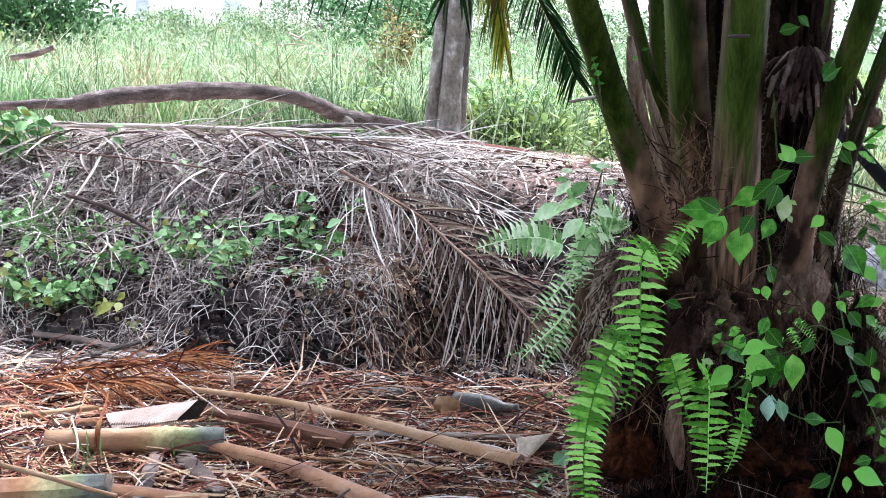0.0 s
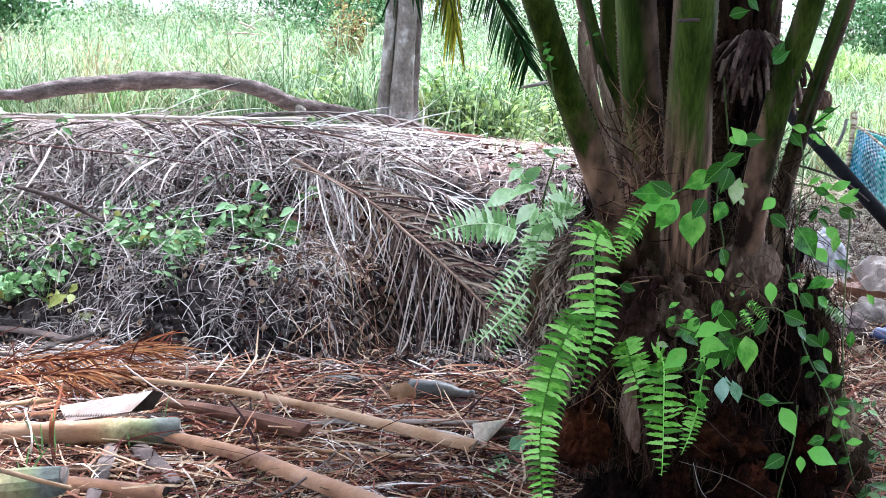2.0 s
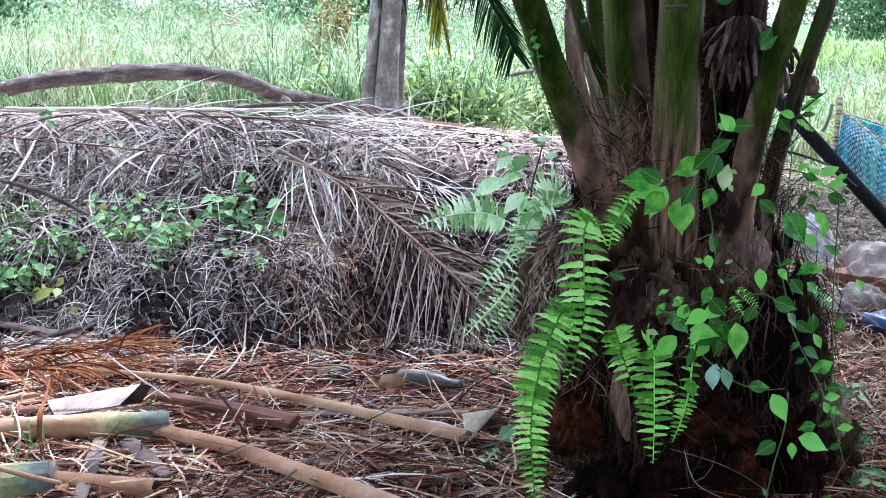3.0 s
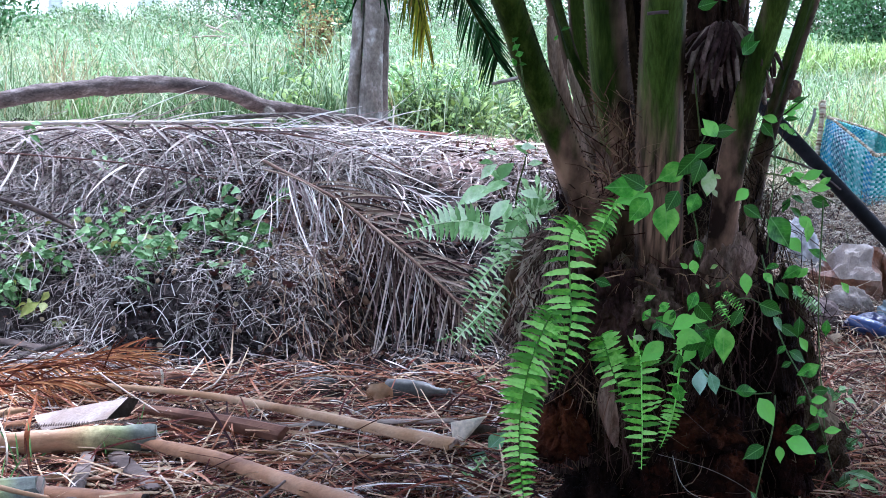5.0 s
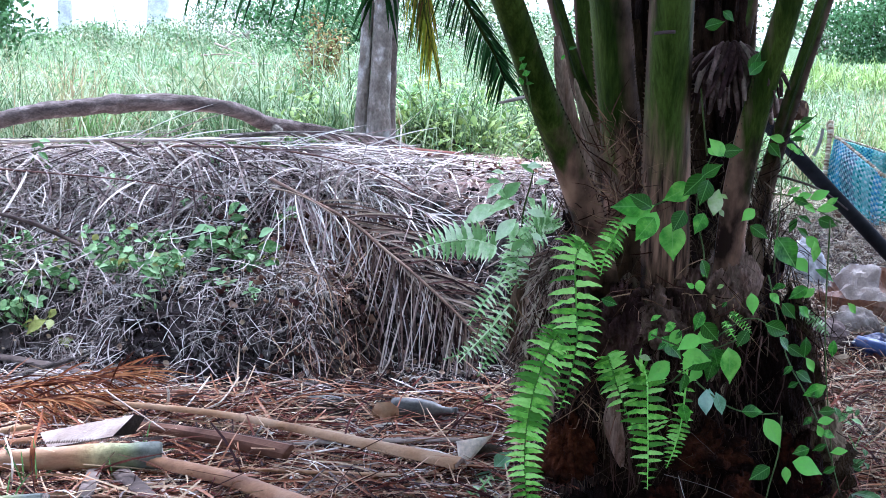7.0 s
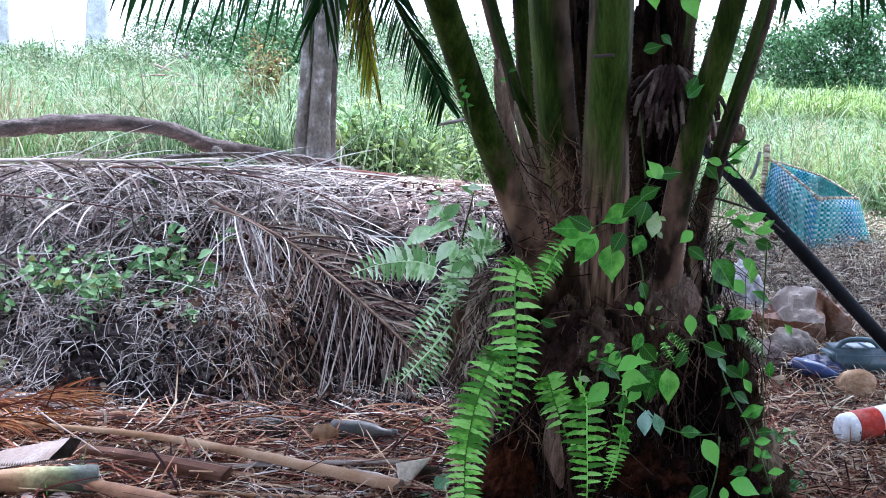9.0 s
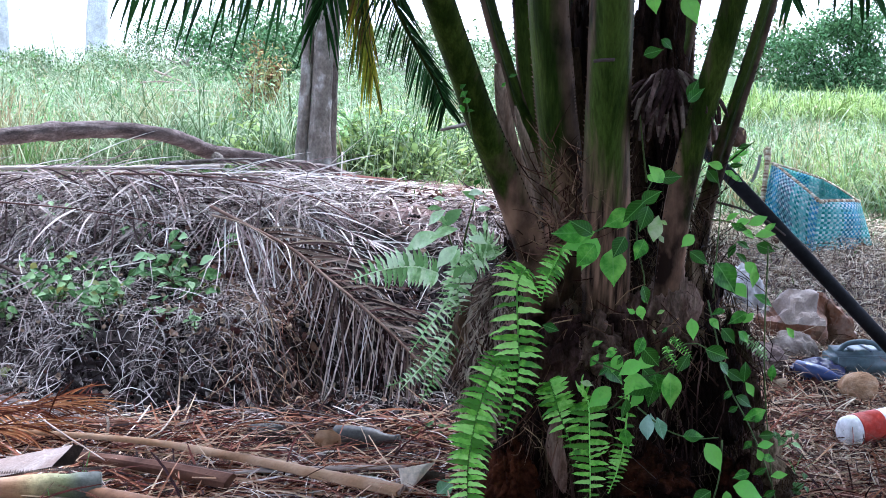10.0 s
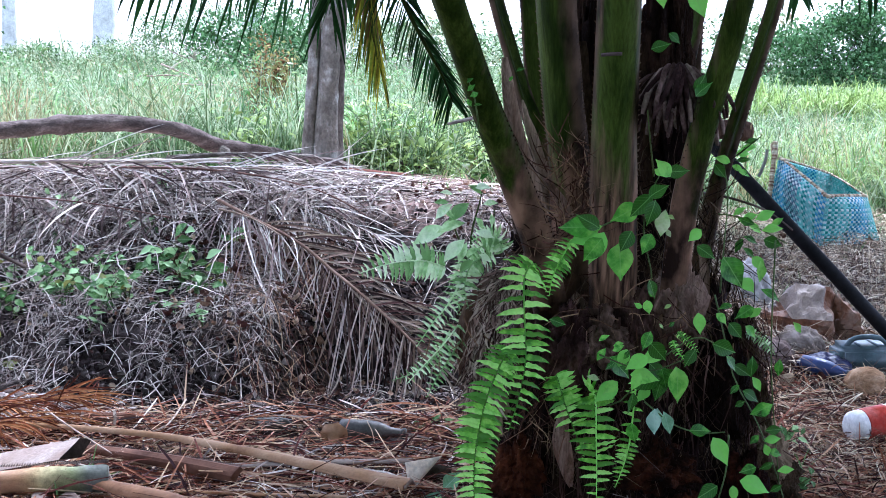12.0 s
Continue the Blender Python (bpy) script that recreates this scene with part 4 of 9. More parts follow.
for (dx, dy, r, top) in ((-0.066, 0.0, 0.034, (0.15, 0.0)), (0.02, -0.01, 0.056, (0.13, 0.0)), (0.075, 0.05, 0.03, (0.1, 0.05))):
    b = TREE + Vector((dx, dy, -0.05))
    pts = bend([b, b + Vector((top[0] * 0.45, top[1] * 0.3, 1.1)), b + Vector((top[0] * 1.3, top[1], 2.6)), b + Vector((top[0] * 2.6, top[1] * 3, 4.6))], 104)
    part("stem", Geo().tube(pts, [r * (1.25 - 0.3 * min(1, i / 16) - 0.003 * i) for i in range(104)], 28, rough=0.12), BARK, tree)
rng = np.random.default_rng(77)
v, q = [], []
limbs, n = Geo(), 2600
heads = []
for i in range(14):
    s = TREE + Vector((0.2, 0.05, rng.uniform(2.6, 4.4)))
    e = s + Vector((rng.normal(0, 1.0), rng.normal(0, 1.0), rng.uniform(0.3, 1.5)))
    limbs.tube(bend([s, (s + e) / 2 + Vector((0, 0, 0.15)), e], 6), np.linspace(0.035, 0.01, 6), 6)
    heads.append(e[:])
part("limb", limbs, BARK, tree)
c = np.array(heads)[rng.integers(0, 14, n)] + rng.normal(0, 0.4, (n, 3))
d = rng.normal(0, 1, (n, 3))
d /= np.linalg.norm(d, axis=1)[:, None]
sd = np.cross(d, rng.normal(0, 1, (n, 3)))
sd /= np.linalg.norm(sd, axis=1)[:, None]
v, q = blades(c[:, None, :] + d[:, None, :] * 0.12 * np.array([0, 0.5, 1])[None, :, None], np.ones((n, 1)) * np.array([0.02, 0.06, 0.01])[None, :], sd)
part("crown", bulk("crown", v - np.array(TREE), q), BUSH, tree, kind="stuff")

# the bent bough that lies along the bank's top
LOG_LINE = [(-2.040, 7.000, 0.846), (-1.860, 7.050, 0.882), (-1.691, 7.100, 0.903), (-1.520, 7.150, 0.917), (-1.269, 7.200, 0.925), (-1.014, 7.250, 0.892), (-0.842, 7.350, 0.818), (-0.613, 7.500, 0.774), (-0.405, 7.700, 0.721), (-0.185, 7.900, 0.662)]
pts = bend(LOG_LINE, 150)
radii = np.interp(np.linspace(0, 1, 150), [0, 0.11, 0.29, 0.32, 0.355, 0.555, 0.69, 0.733, 0.833, 1], [0.037, 0.039, 0.037, 0.05, 0.039, 0.034, 0.037, 0.034, 0.028, 0.022])
bough = thing("fallen_bough", LOG_LINE[3], "long bent weathered bough lying along the bank top", "fallen branch")
part("bough", Geo().tube(pts, radii, 26, rough=0.16), LOG, bough)
part("branch", Geo().tube(bend([(-1.98, 7.03, 0.85), (-2.2, 7.05, 0.838), (-2.45, 7.1, 0.815), (-2.8, 7.2, 0.79)], 20), np.linspace(0.026, 0.02, 20), 12, rough=0.2), LOG, bough)
snag = Vector(LOG_LINE[6])
part("snag", Geo().tube([snag, snag + Vector((0.03, -0.03, -0.04)), snag + Vector((0.05, -0.05, -0.075))], [0.02, 0.034, 0.016], 10, rough=0.4), LOG, bough)

# ---------------------------------------------------------------- the oil palm
palm = thing("oil_palm", (0.59, 3.98, 0.0), "young oil palm with mossy fibrous trunk and green spiny leaf stalks", "palm")
PALM = Vector((0.59, 3.98, 0.0))
geo = Geo()
rings, sides = 30, 56
verts, faces = [], []
for i in range(rings):
    s = i / (rings - 1)
    z = -0.05 + 0.82 * s
    r = np.interp(s, [0, 0.12, 0.3, 0.5, 0.7, 0.85, 1], [0.35, 0.33, 0.3, 0.285, 0.265, 0.22, 0.1])
    for k in range(sides):
        a = 2 * math.pi * k / sides
        q = Vector((math.cos(a), math.sin(a), 2.2 * z))
        rr = r * (1 + 0.16 * noise.fractal(q * 2.2, 1, 2, 4) + 0.05 * noise.noise(q * 11))
        verts.append(PALM + Vector((math.cos(a) * rr, math.sin(a) * rr, z)))
for i in range(rings - 1):
    for k in range(sides):
        j = (k + 1) % sides
        faces.append((i * sides + k, i * sides + j, (i + 1) * sides + j, (i + 1) * sides + k))
faces.append(tuple((rings - 1) * sides + k for k in range(sides)))
geo.add(verts, faces)
part("trunk", geo, SHADED_TRUNK, palm, "dark fibrous palm trunk with crevice shade in its colour")


def boot(angle, z, long, wide, out, material, seed, droop=0.0):
    """The stump of an old leaf on the trunk: broad below, hollow and torn above."""
    rng = np.random.default_rng(seed)
    ca, sa = math.cos(angle), math.sin(angle)
    r0 = 0.25 if z < 0.35 else 0.22
    pts, rad = [], []
    for i in range(7):
        s = i / 6
        rr = r0 + out * s ** 0.8
        pts.append(PALM + Vector((ca * rr, sa * rr, z + long * s - droop * s * s)))
        rad.append(wide * (1.0 - 0.3 * s) * (1 if i else 0.75))
    geo = Geo().tube(pts, rad, 12, flat=0.5, rough=0.35)
    # torn top
    for k in range(12):
        x, y, zz = geo.v[6 * 12 + k]
        geo.v[6 * 12 + k] = (x + rng.normal(0, 0.006), y + rng.normal(0, 0.006), zz + rng.uniform(-0.02, 0.045))
    return part("leaf_base", geo, material, palm)


rng = np.random.default_rng(5)
for i in range(46):
    a = i * 2.39996
    z = 0.02 + 0.55 * (i / 46)
    boot(a, z + rng.normal(0, 0.01), rng.uniform(0.1, 0.17), rng.uniform(0.035, 0.06), rng.uniform(0.02, 0.06),
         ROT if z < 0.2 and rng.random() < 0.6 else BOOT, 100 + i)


def lump(at, size, material, seed, label=""):
    """A worn leaf base: an uneven, pitted boss on the trunk."""
    bm = bmesh.new()
    bmesh.ops.create_icosphere(bm, subdivisions=5, radius=1.0)
    off = Vector((seed * 2.1, seed * 0.7, seed * 1.3))
    for v in bm.verts:
        c = v.co.copy()
        r = 1 + 0.42 * noise.fractal(c * 1.9 + off, 0.9, 2, 5) + 0.2 * noise.fractal(Vector((c.x * 9, c.y * 9, c.z * 2.2)) + off, 0.8, 2, 3)
        taper = 1 - 0.35 * c.z
        v.co = Vector((c.x * size[0] * taper, c.y * size[1], c.z * size[2])) / 2 * r
    data = bpy.data.meshes.new("leaf_base")
    bm.to_mesh(data)
    bm.free()
    data.shade_smooth()
    ob = part("leaf_base", data, material, palm, label)
    ob.location = Vector(at) - PALM
    return ob


GREY_BOSS = material("worn_boss", [(0.024, 0.014, 0.01), (0.135, 0.083, 0.059), (0.33, 0.235, 0.185)], scale=9, fine=70, stretch=(1, 1, 0.5), bump=1.0, rough=0.95, depth=0.012, grain_range=(0.4, 1.5))
# Heart and tall lumps take the trunk's near-black as painted interior shade.
lump((0.583, 4.020, 0.893), (0.4, 0.26, 0.42), SHADED_TRUNK, 20, "fibrous heart of the palm, painted dark as inner shade")
lump((0.698, 4.020, 1.126), (0.17, 0.16, 0.75), SHADED_TRUNK, 21)
lump((0.496, 4.060, 1.096), (0.1, 0.14, 0.6), SHADED_TRUNK, 22)
lump((0.422, 3.660, 0.536), (0.13, 0.12, 0.2), GREY_BOSS, 1, "pitted grey-brown old leaf base")
lump((0.495, 3.660, 0.559), (0.15, 0.12, 0.14), GREY_BOSS, 2, "pitted grey-brown old leaf base")
lump((0.578, 3.680, 0.592), (0.12, 0.12, 0.16), GREY_BOSS, 3)
lump((0.677, 3.680, 0.642), (0.12, 0.12, 0.24), GREY_BOSS, 4)
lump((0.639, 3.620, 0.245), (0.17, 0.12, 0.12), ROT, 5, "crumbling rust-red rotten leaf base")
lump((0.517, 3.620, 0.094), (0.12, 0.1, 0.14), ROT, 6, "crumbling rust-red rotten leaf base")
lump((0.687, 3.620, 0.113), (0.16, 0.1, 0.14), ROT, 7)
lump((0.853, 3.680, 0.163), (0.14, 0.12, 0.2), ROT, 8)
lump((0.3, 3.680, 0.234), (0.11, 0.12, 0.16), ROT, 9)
lump((0.378, 3.660, 0.071), (0.16, 0.12, 0.14), SHADED_TRUNK, 10)
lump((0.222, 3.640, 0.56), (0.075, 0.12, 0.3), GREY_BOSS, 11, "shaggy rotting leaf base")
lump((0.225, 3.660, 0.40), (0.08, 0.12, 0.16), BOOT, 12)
lump((0.806, 3.720, 0.422), (0.13, 0.12, 0.26), SHADED_TRUNK, 13)

lump((0.87, 3.90, 0.30), (0.2, 0.22, 0.5), SHADED_TRUNK, 30)
lump((0.91, 3.92, 0.12), (0.28, 0.24, 0.3), SHADED_TRUNK, 31)
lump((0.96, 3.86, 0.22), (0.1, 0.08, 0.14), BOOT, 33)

# shreds of bark on the shaggy old base, roots down the trunk's foot
SHREDS = material("bark_shred", [(0.03, 0.018, 0.013), (0.2, 0.13, 0.098), (0.46, 0.34, 0.275)], scale=14, fine=120, rough=0.9, bump=0.5, vary=0.6, island=True)
way, geo = bend([(0.245, 3.560, 0.734), (0.210, 3.530, 0.688), (0.184, 3.520, 0.597), (0.168, 3.530, 0.502), (0.159, 3.560, 0.415)], 30), Geo()
for i in range(900):
    k = int(rng.integers(0, 27))
    b = way[k] + Vector((rng.normal(0.03, 0.02), rng.normal(0.01, 0.02), rng.normal(0, 0.012)))
    d = ((way[k + 2] - way[k]).normalized() + Vector(rng.normal(0, 0.3, 3))).normalized() * rng.uniform(0.02, 0.08)
    wide = 0.001 + 0.006 * rng.random() ** 3
    geo.strap(bend([b, b + d * 0.5 + Vector((rng.normal(0, 0.006), -rng.uniform(0, 0.012), 0)), b + d + Vector((rng.normal(0, 0.01), rng.normal(-0.006, 0.012), 0))], 5), [wide * 0.6, wide, wide, wide * 0.8, wide * 0.3], (rng.normal(0, 0.5), -1, 0.2), 0.35)
part("bark_shred", geo, SHREDS, palm, "shaggy peeling shreds of an old leaf base", kind="stuff")
geo = Geo()
for i in range(260):
    a, z = rng.uniform(3.5, 6.3), rng.uniform(0.2, 0.62)
    r = 0.34 + rng.uniform(-0.01, 0.03)
    b = PALM + Vector((math.cos(a) * r, math.sin(a) * r, z))
    L = rng.uniform(0.08, 0.3)
    geo.tube(bend([b, b + Vector((rng.normal(0, 0.02), -0.012, -0.4 * L)), b + Vector((rng.normal(0, 0.04), rng.normal(-0.005, 0.012), -L))], 7), np.linspace(0.0026, 0.0009, 7) * rng.uniform(0.5, 1.2), 4)
part("root", geo, BOOT, palm, "thin brown roots hanging down the trunk", kind="stuff")

# hair-like fibres and rootlets hanging from the trunk
geo = Geo()
for i in range(2600):
    a = rng.uniform(2.6, 6.9)
    z = rng.uniform(0.05, 0.95)
    r = np.interp(z, [0, 0.5, 0.75, 1.0], [0.37, 0.34, 0.27, 0.15]) * rng.uniform(0.85, 1.06)
    b = PALM + Vector((math.cos(a) * r, math.sin(a) * r, z))
    L = rng.uniform(0.04, 0.17)
    w = Vector((math.cos(a) * 0.3, math.sin(a) * 0.3, -1 if rng.random() < 0.75 else 0.8)) + Vector(rng.normal(0, 0.45, 3))
    e = b + w.normalized() * L
    mid = (b + e) / 2 + Vector(rng.normal(0, 0.02, 3))
    geo.strap(bend([b, mid, e], 4), [rng.uniform(0.001, 0.003)] * 3 + [0.0006], rng.normal(0, 1, 3), 0.2)
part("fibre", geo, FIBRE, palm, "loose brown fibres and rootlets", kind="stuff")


def petiole_material():
    """Leaf stalk: brown and scurfy near the trunk, dark glossy green further out."""
    m = material("leaf_stalk", [(0.007, 0.012, 0.0014), (0.021, 0.034, 0.0035), (0.062, 0.084, 0.012)], scale=7, fine=55, stretch=(3, 3, 0.25), rough=0.5, bump=0.35, vary=0.3, spec=0.05, tint=0.015, contrast=0.19, grain_range=(0.5, 1.4))
    nt = m.node_tree
    bsdf = nt.nodes["Principled BSDF"]
    green = bsdf.inputs["Base Color"].links[0].from_socket
    where = node(nt, "ShaderNodeTexCoord")
    split = nt.nodes.new("ShaderNodeSeparateXYZ")
    nt.links.new(where.outputs["Object"], split.inputs["Vector"])
    wob = node(nt, "ShaderNodeTexNoise", Scale=9.0, Detail=5.0)
    streak = node(nt, "ShaderNodeMapping", Scale=(3.0, 3.0, 0.3))
    nt.links.new(where.outputs["Object"], streak.inputs["Vector"])
    nt.links.new(streak.outputs["Vector"], wob.inputs["Vector"])
    add = node(nt, "ShaderNodeMath")
    add.operation = "MULTIPLY_ADD"
    add.inputs[1].default_value = 0.6
    nt.links.new(wob.outputs["Fac"], add.inputs[0])
    nt.links.new(split.outputs["Z"], add.inputs[2])
    rise = node(nt, "ShaderNodeMapRange")
    rise.inputs["From Min"].default_value, rise.inputs["From Max"].default_value = 1.18, 1.34
    nt.links.new(add.outputs["Value"], rise.inputs["Value"])
    brown = node(nt, "ShaderNodeTexNoise", Scale=30.0, Detail=6.0)
    ramp = nt.nodes.new("ShaderNodeValToRGB")
    ramp.color_ramp.elements[0].color, ramp.color_ramp.elements[0].position = (0.018, 0.01, 0.0075, 1), 0.36
    ramp.color_ramp.elements[1].color, ramp.color_ramp.elements[1].position = (0.29, 0.168, 0.105, 1), 0.68
    nt.links.new(brown.outputs["Fac"], ramp.inputs["Fac"])
    mix = nt.nodes.new("ShaderNodeMixRGB")
    nt.links.new(rise.outputs["Result"], mix.inputs["Fac"])
    nt.links.new(ramp.outputs["Color"], mix.inputs["Color1"])
    nt.links.new(green, mix.inputs["Color2"])
    margin = nt.nodes.new("ShaderNodeAttribute")
    margin.attribute_name = "margin"
    worn = node(nt, "ShaderNodeMath")
    worn.operation = "MULTIPLY_ADD"
    worn.inputs[1].default_value = 0.9
    nt.links.new(wob.outputs["Fac"], worn.inputs[0])
    nt.links.new(margin.outputs["Fac"], worn.inputs[2])
    strip = node(nt, "ShaderNodeMapRange")
    strip.inputs["From Min"].default_value, strip.inputs["From Max"].default_value = 0.78, 1.0
    nt.links.new(worn.outputs["Value"], strip.inputs["Value"])
    scurf = nt.nodes.new("ShaderNodeValToRGB")
    scurf.color_ramp.elements[0].color, scurf.color_ramp.elements[0].position = (0.016, 0.01, 0.0075, 1), 0.35
    scurf.color_ramp.elements[1].color, scurf.color_ramp.elements[1].position = (0.15, 0.095, 0.06, 1), 0.66
    nt.links.new(brown.outputs["Fac"], scurf.inputs["Fac"])
    edged = nt.nodes.new("ShaderNodeMixRGB")
    nt.links.new(strip.outputs["Result"], edged.inputs["Fac"])
    nt.links.new(mix.outputs["Color"], edged.inputs["Color1"])
    nt.links.new(scurf.outputs["Color"], edged.inputs["Color2"])
    nt.links.new(edged.outputs["Color"], bsdf.inputs["Base Color"])
    return m


STALK = petiole_material()


def leaf_stalk(line, widths, seed, crown=2.6, reach=1.6, spines=True, ridge=0.62):
    """A living frond: a keeled stalk with saw teeth, arching on above into a leafy blade."""
    rng = np.random.default_rng(seed)
    pts = [Vector(p) for p in line]
    way = (pts[-1] - pts[-2]).normalized()
    out = Vector((way.x, way.y, 0))
    out = out.normalized() if out.length > 0.02 else Vector((rng.normal(), rng.normal(), 0)).normalized()
    top = pts[-1]
    steps = [top + way * 0.5, top + way * 1.1 + out * 0.12, top + way * crown * 0.75 + out * reach * 0.4,
             top + Vector((0, 0, crown * 0.92)) + out * reach, top + Vector((0, 0, crown * 0.75)) + out * reach * 1.6]
    whole = bend(pts + steps, 44)
    k = len(pts) / (len(pts) + len(steps) - 1)
    rad = [0.5 * float(np.interp(i / 43, [0, 0.18, k, 0.75, 1], [widths[0], (widths[0] + widths[1]) / 2, widths[1], 0.03, 0.008])) for i in range(44)]
    face = Vector((-out.x, -out.y, 0.3))
    geo = Geo()
    # keeled cross section: flat front with a groove, round back
    n = len(whole)
    verts, faces = [], []
    section = ((-1.0, 0.12), (-0.78, 0.34), (-0.3, 0.2), (0.0, 0.1), (0.3, 0.2), (0.78, 0.34), (1.0, 0.12), (0.75, -0.3), (0.3, -ridge), (0.0, -ridge * 1.12), (-0.3, -ridge), (-0.75, -0.3))
    toward = (Vector((0, 0, 1.0)) - Vector((PALM.x, PALM.y, 1.0)))
    edges = ([], [])
    for i, p in enumerate(whole):
        along = (whole[min(i + 1, n - 1)] - whole[max(i - 1, 0)]).normalized()
        keel = Vector((out.x, out.y, 0)) if i < n else out
        side = along.cross(keel)
        side = side.normalized() if side.length > 0.05 else along.cross(Vector((0, 1, 0))).normalized()
        up = along.cross(side).normalized()
        for sx, sy in section:
            bumpy = 1 + (0.04 + 0.16 * max(0.0, 1.0 - p.z)) * noise.noise(Vector((p.x * 14 + sx, p.y * 14 + sy, p.z * 9)))
            verts.append(p + (side * sx + up * sy) * rad[i] * bumpy)
        edges[0].append((p - side * rad[i] * 0.99, -side, along))
        edges[1].append((p + side * rad[i] * 0.99, side, along))
    m = len(section)
    for i in range(n - 1):
        for j in range(m):
            a, b = i * m + j, i * m + (j + 1) % m
            faces.append((a, b, b + m, a + m))
    faces.append(tuple(range(m)))
    geo.add(verts, faces)
    stalk = part("leaf_stalk", geo, STALK, palm)
    across = stalk.data.attributes.new("margin", "FLOAT", "POINT")
    across.data.foreach_set("value", [(0.75, 0.5, 0.1, 0.0, 0.1, 0.5, 0.75, 0.6, 0.12, 0.05, 0.12, 0.6)[j % m] * {1: 0.4, 6: 0.45, 5: 0.7}.get(seed, 0.95) for j in range(len(verts))])
    if spines:
        teeth = Geo()
        for e in edges:
            for i in range(6, 30):
                for u in (0.0, 0.33, 0.66):
                    p = e[i][0].lerp(e[i + 1][0], u)
                    o, al = e[i][1], e[i][2]
                    h = rng.uniform(0.003, 0.007)
                    teeth.add([p - al * 0.003, p + al * 0.003, p + o * h + al * 0.003, p + up * 0.002], [(0, 1, 2), (1, 3, 2), (3, 0, 2)])
        part("spine", teeth, BOOT, stalk, kind="stuff", smooth=False)
    # leaflets of the blade
    v, q, cnt = [], [], 0
    P, Wd, Sd = [], [], []
    for i in range(24, 43):
        for u in (0, 0.25, 0.5, 0.75):
            for sgn in (-1, 1):
                p = whole[i].lerp(whole[i + 1], u)
                al = (whole[i + 1] - whole[i]).normalized()
                sd = al.cross(Vector((0, 0, 1)))
                sd = sd.normalized() if sd.length > 0.05 else Vector((1, 0, 0))
                L = rng.uniform(0.45, 0.75) * math.sin(math.pi * (0.18 + 0.75 * (i - 24) / 19))
                d = (sd * sgn + al * 0.5 + Vector((0, 0, rng.uniform(-0.1, 0.5)))).normalized()
                ss = (0, 0.3, 0.65, 1.0)
                P.append([(p + d * L * t - Vector((0, 0, 0.55 * L * t * t)))[:] for t in ss])
                w = rng.uniform(0.024, 0.036)
                Wd.append([w * 0.5, w, w * 0.8, w * 0.1])
                Sd.append(al[:])
    v, q = blades(np.array(P), np.array(Wd), np.array(Sd))
    part("leaf_blade", bulk("leaf_blade", v - np.array(PALM), q), FROND, stalk, "dark green hanging leaflets", kind="stuff")
    return stalk


leaf_stalk([(0.396, 3.840, 0.522), (0.366, 3.720, 0.669), (0.334, 3.660, 0.800), (0.271, 3.600, 0.952), (0.206, 3.520, 1.099), (0.141, 3.420, 1.261)], (0.11, 0.078), 1)
leaf_stalk([(0.317, 3.820, 0.796), (0.282, 3.840, 0.935), (0.206, 3.880, 1.115), (0.143, 3.920, 1.269)], (0.07, 0.05), 2)
leaf_stalk([(0.426, 3.980, 0.793), (0.383, 4.020, 0.981), (0.333, 4.060, 1.126), (0.290, 4.100, 1.272)], (0.09, 0.05), 3)
leaf_stalk([(0.446, 3.880, 0.529), (0.427, 3.780, 0.716), (0.419, 3.740, 0.942), (0.400, 3.720, 1.106), (0.382, 3.700, 1.266)], (0.13, 0.115), 4)
leaf_stalk([(0.540, 3.800, 0.486), (0.524, 3.670, 0.662), (0.513, 3.620, 0.844), (0.506, 3.580, 1.058), (0.502, 3.530, 1.263)], (0.13, 0.098), 5)
leaf_stalk([(0.676, 3.820, 0.366), (0.663, 3.700, 0.519), (0.668, 3.660, 0.677), (0.685, 3.620, 0.898), (0.721, 3.580, 1.097), (0.759, 3.540, 1.263)], (0.115, 0.082), 6)
leaf_stalk([(0.789, 3.950, 0.665), (0.819, 3.980, 0.837), (0.889, 4.020, 1.068), (0.959, 4.060, 1.271)], (0.07, 0.055), 7)
leaf_stalk([(0.679, 4.050, 0.786), (0.714, 4.100, 1.006), (0.759, 4.140, 1.183), (0.795, 4.180, 1.332)], (0.08, 0.075), 8)
leaf_stalk([(0.521, 4.100, 0.781), (0.519, 4.140, 1.004), (0.512, 4.180, 1.183), (0.507, 4.220, 1.364)], (0.08, 0.06), 9)
leaf_stalk([(0.789, 4.150, 0.954), (0.797, 4.200, 1.182), (0.812, 4.250, 1.412), (0.829, 4.300, 1.538)], (0.06, 0.055), 10)
leaf_stalk([(0.388, 4.200, 0.949), (0.374, 4.250, 1.178), (0.359, 4.300, 1.410), (0.349, 4.350, 1.536)], (0.06, 0.045), 11)

# old dry flower head between the stalks
head = part("flower_head", Geo().tube(bend([(0.657, 3.620, 1.163), (0.658, 3.620, 1.183), (0.656, 3.620, 1.198), (0.657, 3.630, 1.208)], 7), [0.006, 0.012, 0.016, 0.016, 0.014, 0.012, 0.01], 10, rough=0.3), SPIKE, palm, "brown withered flower head")
HEAD = Vector((0.651, 3.580, 1.187))
rng = np.random.default_rng(8)
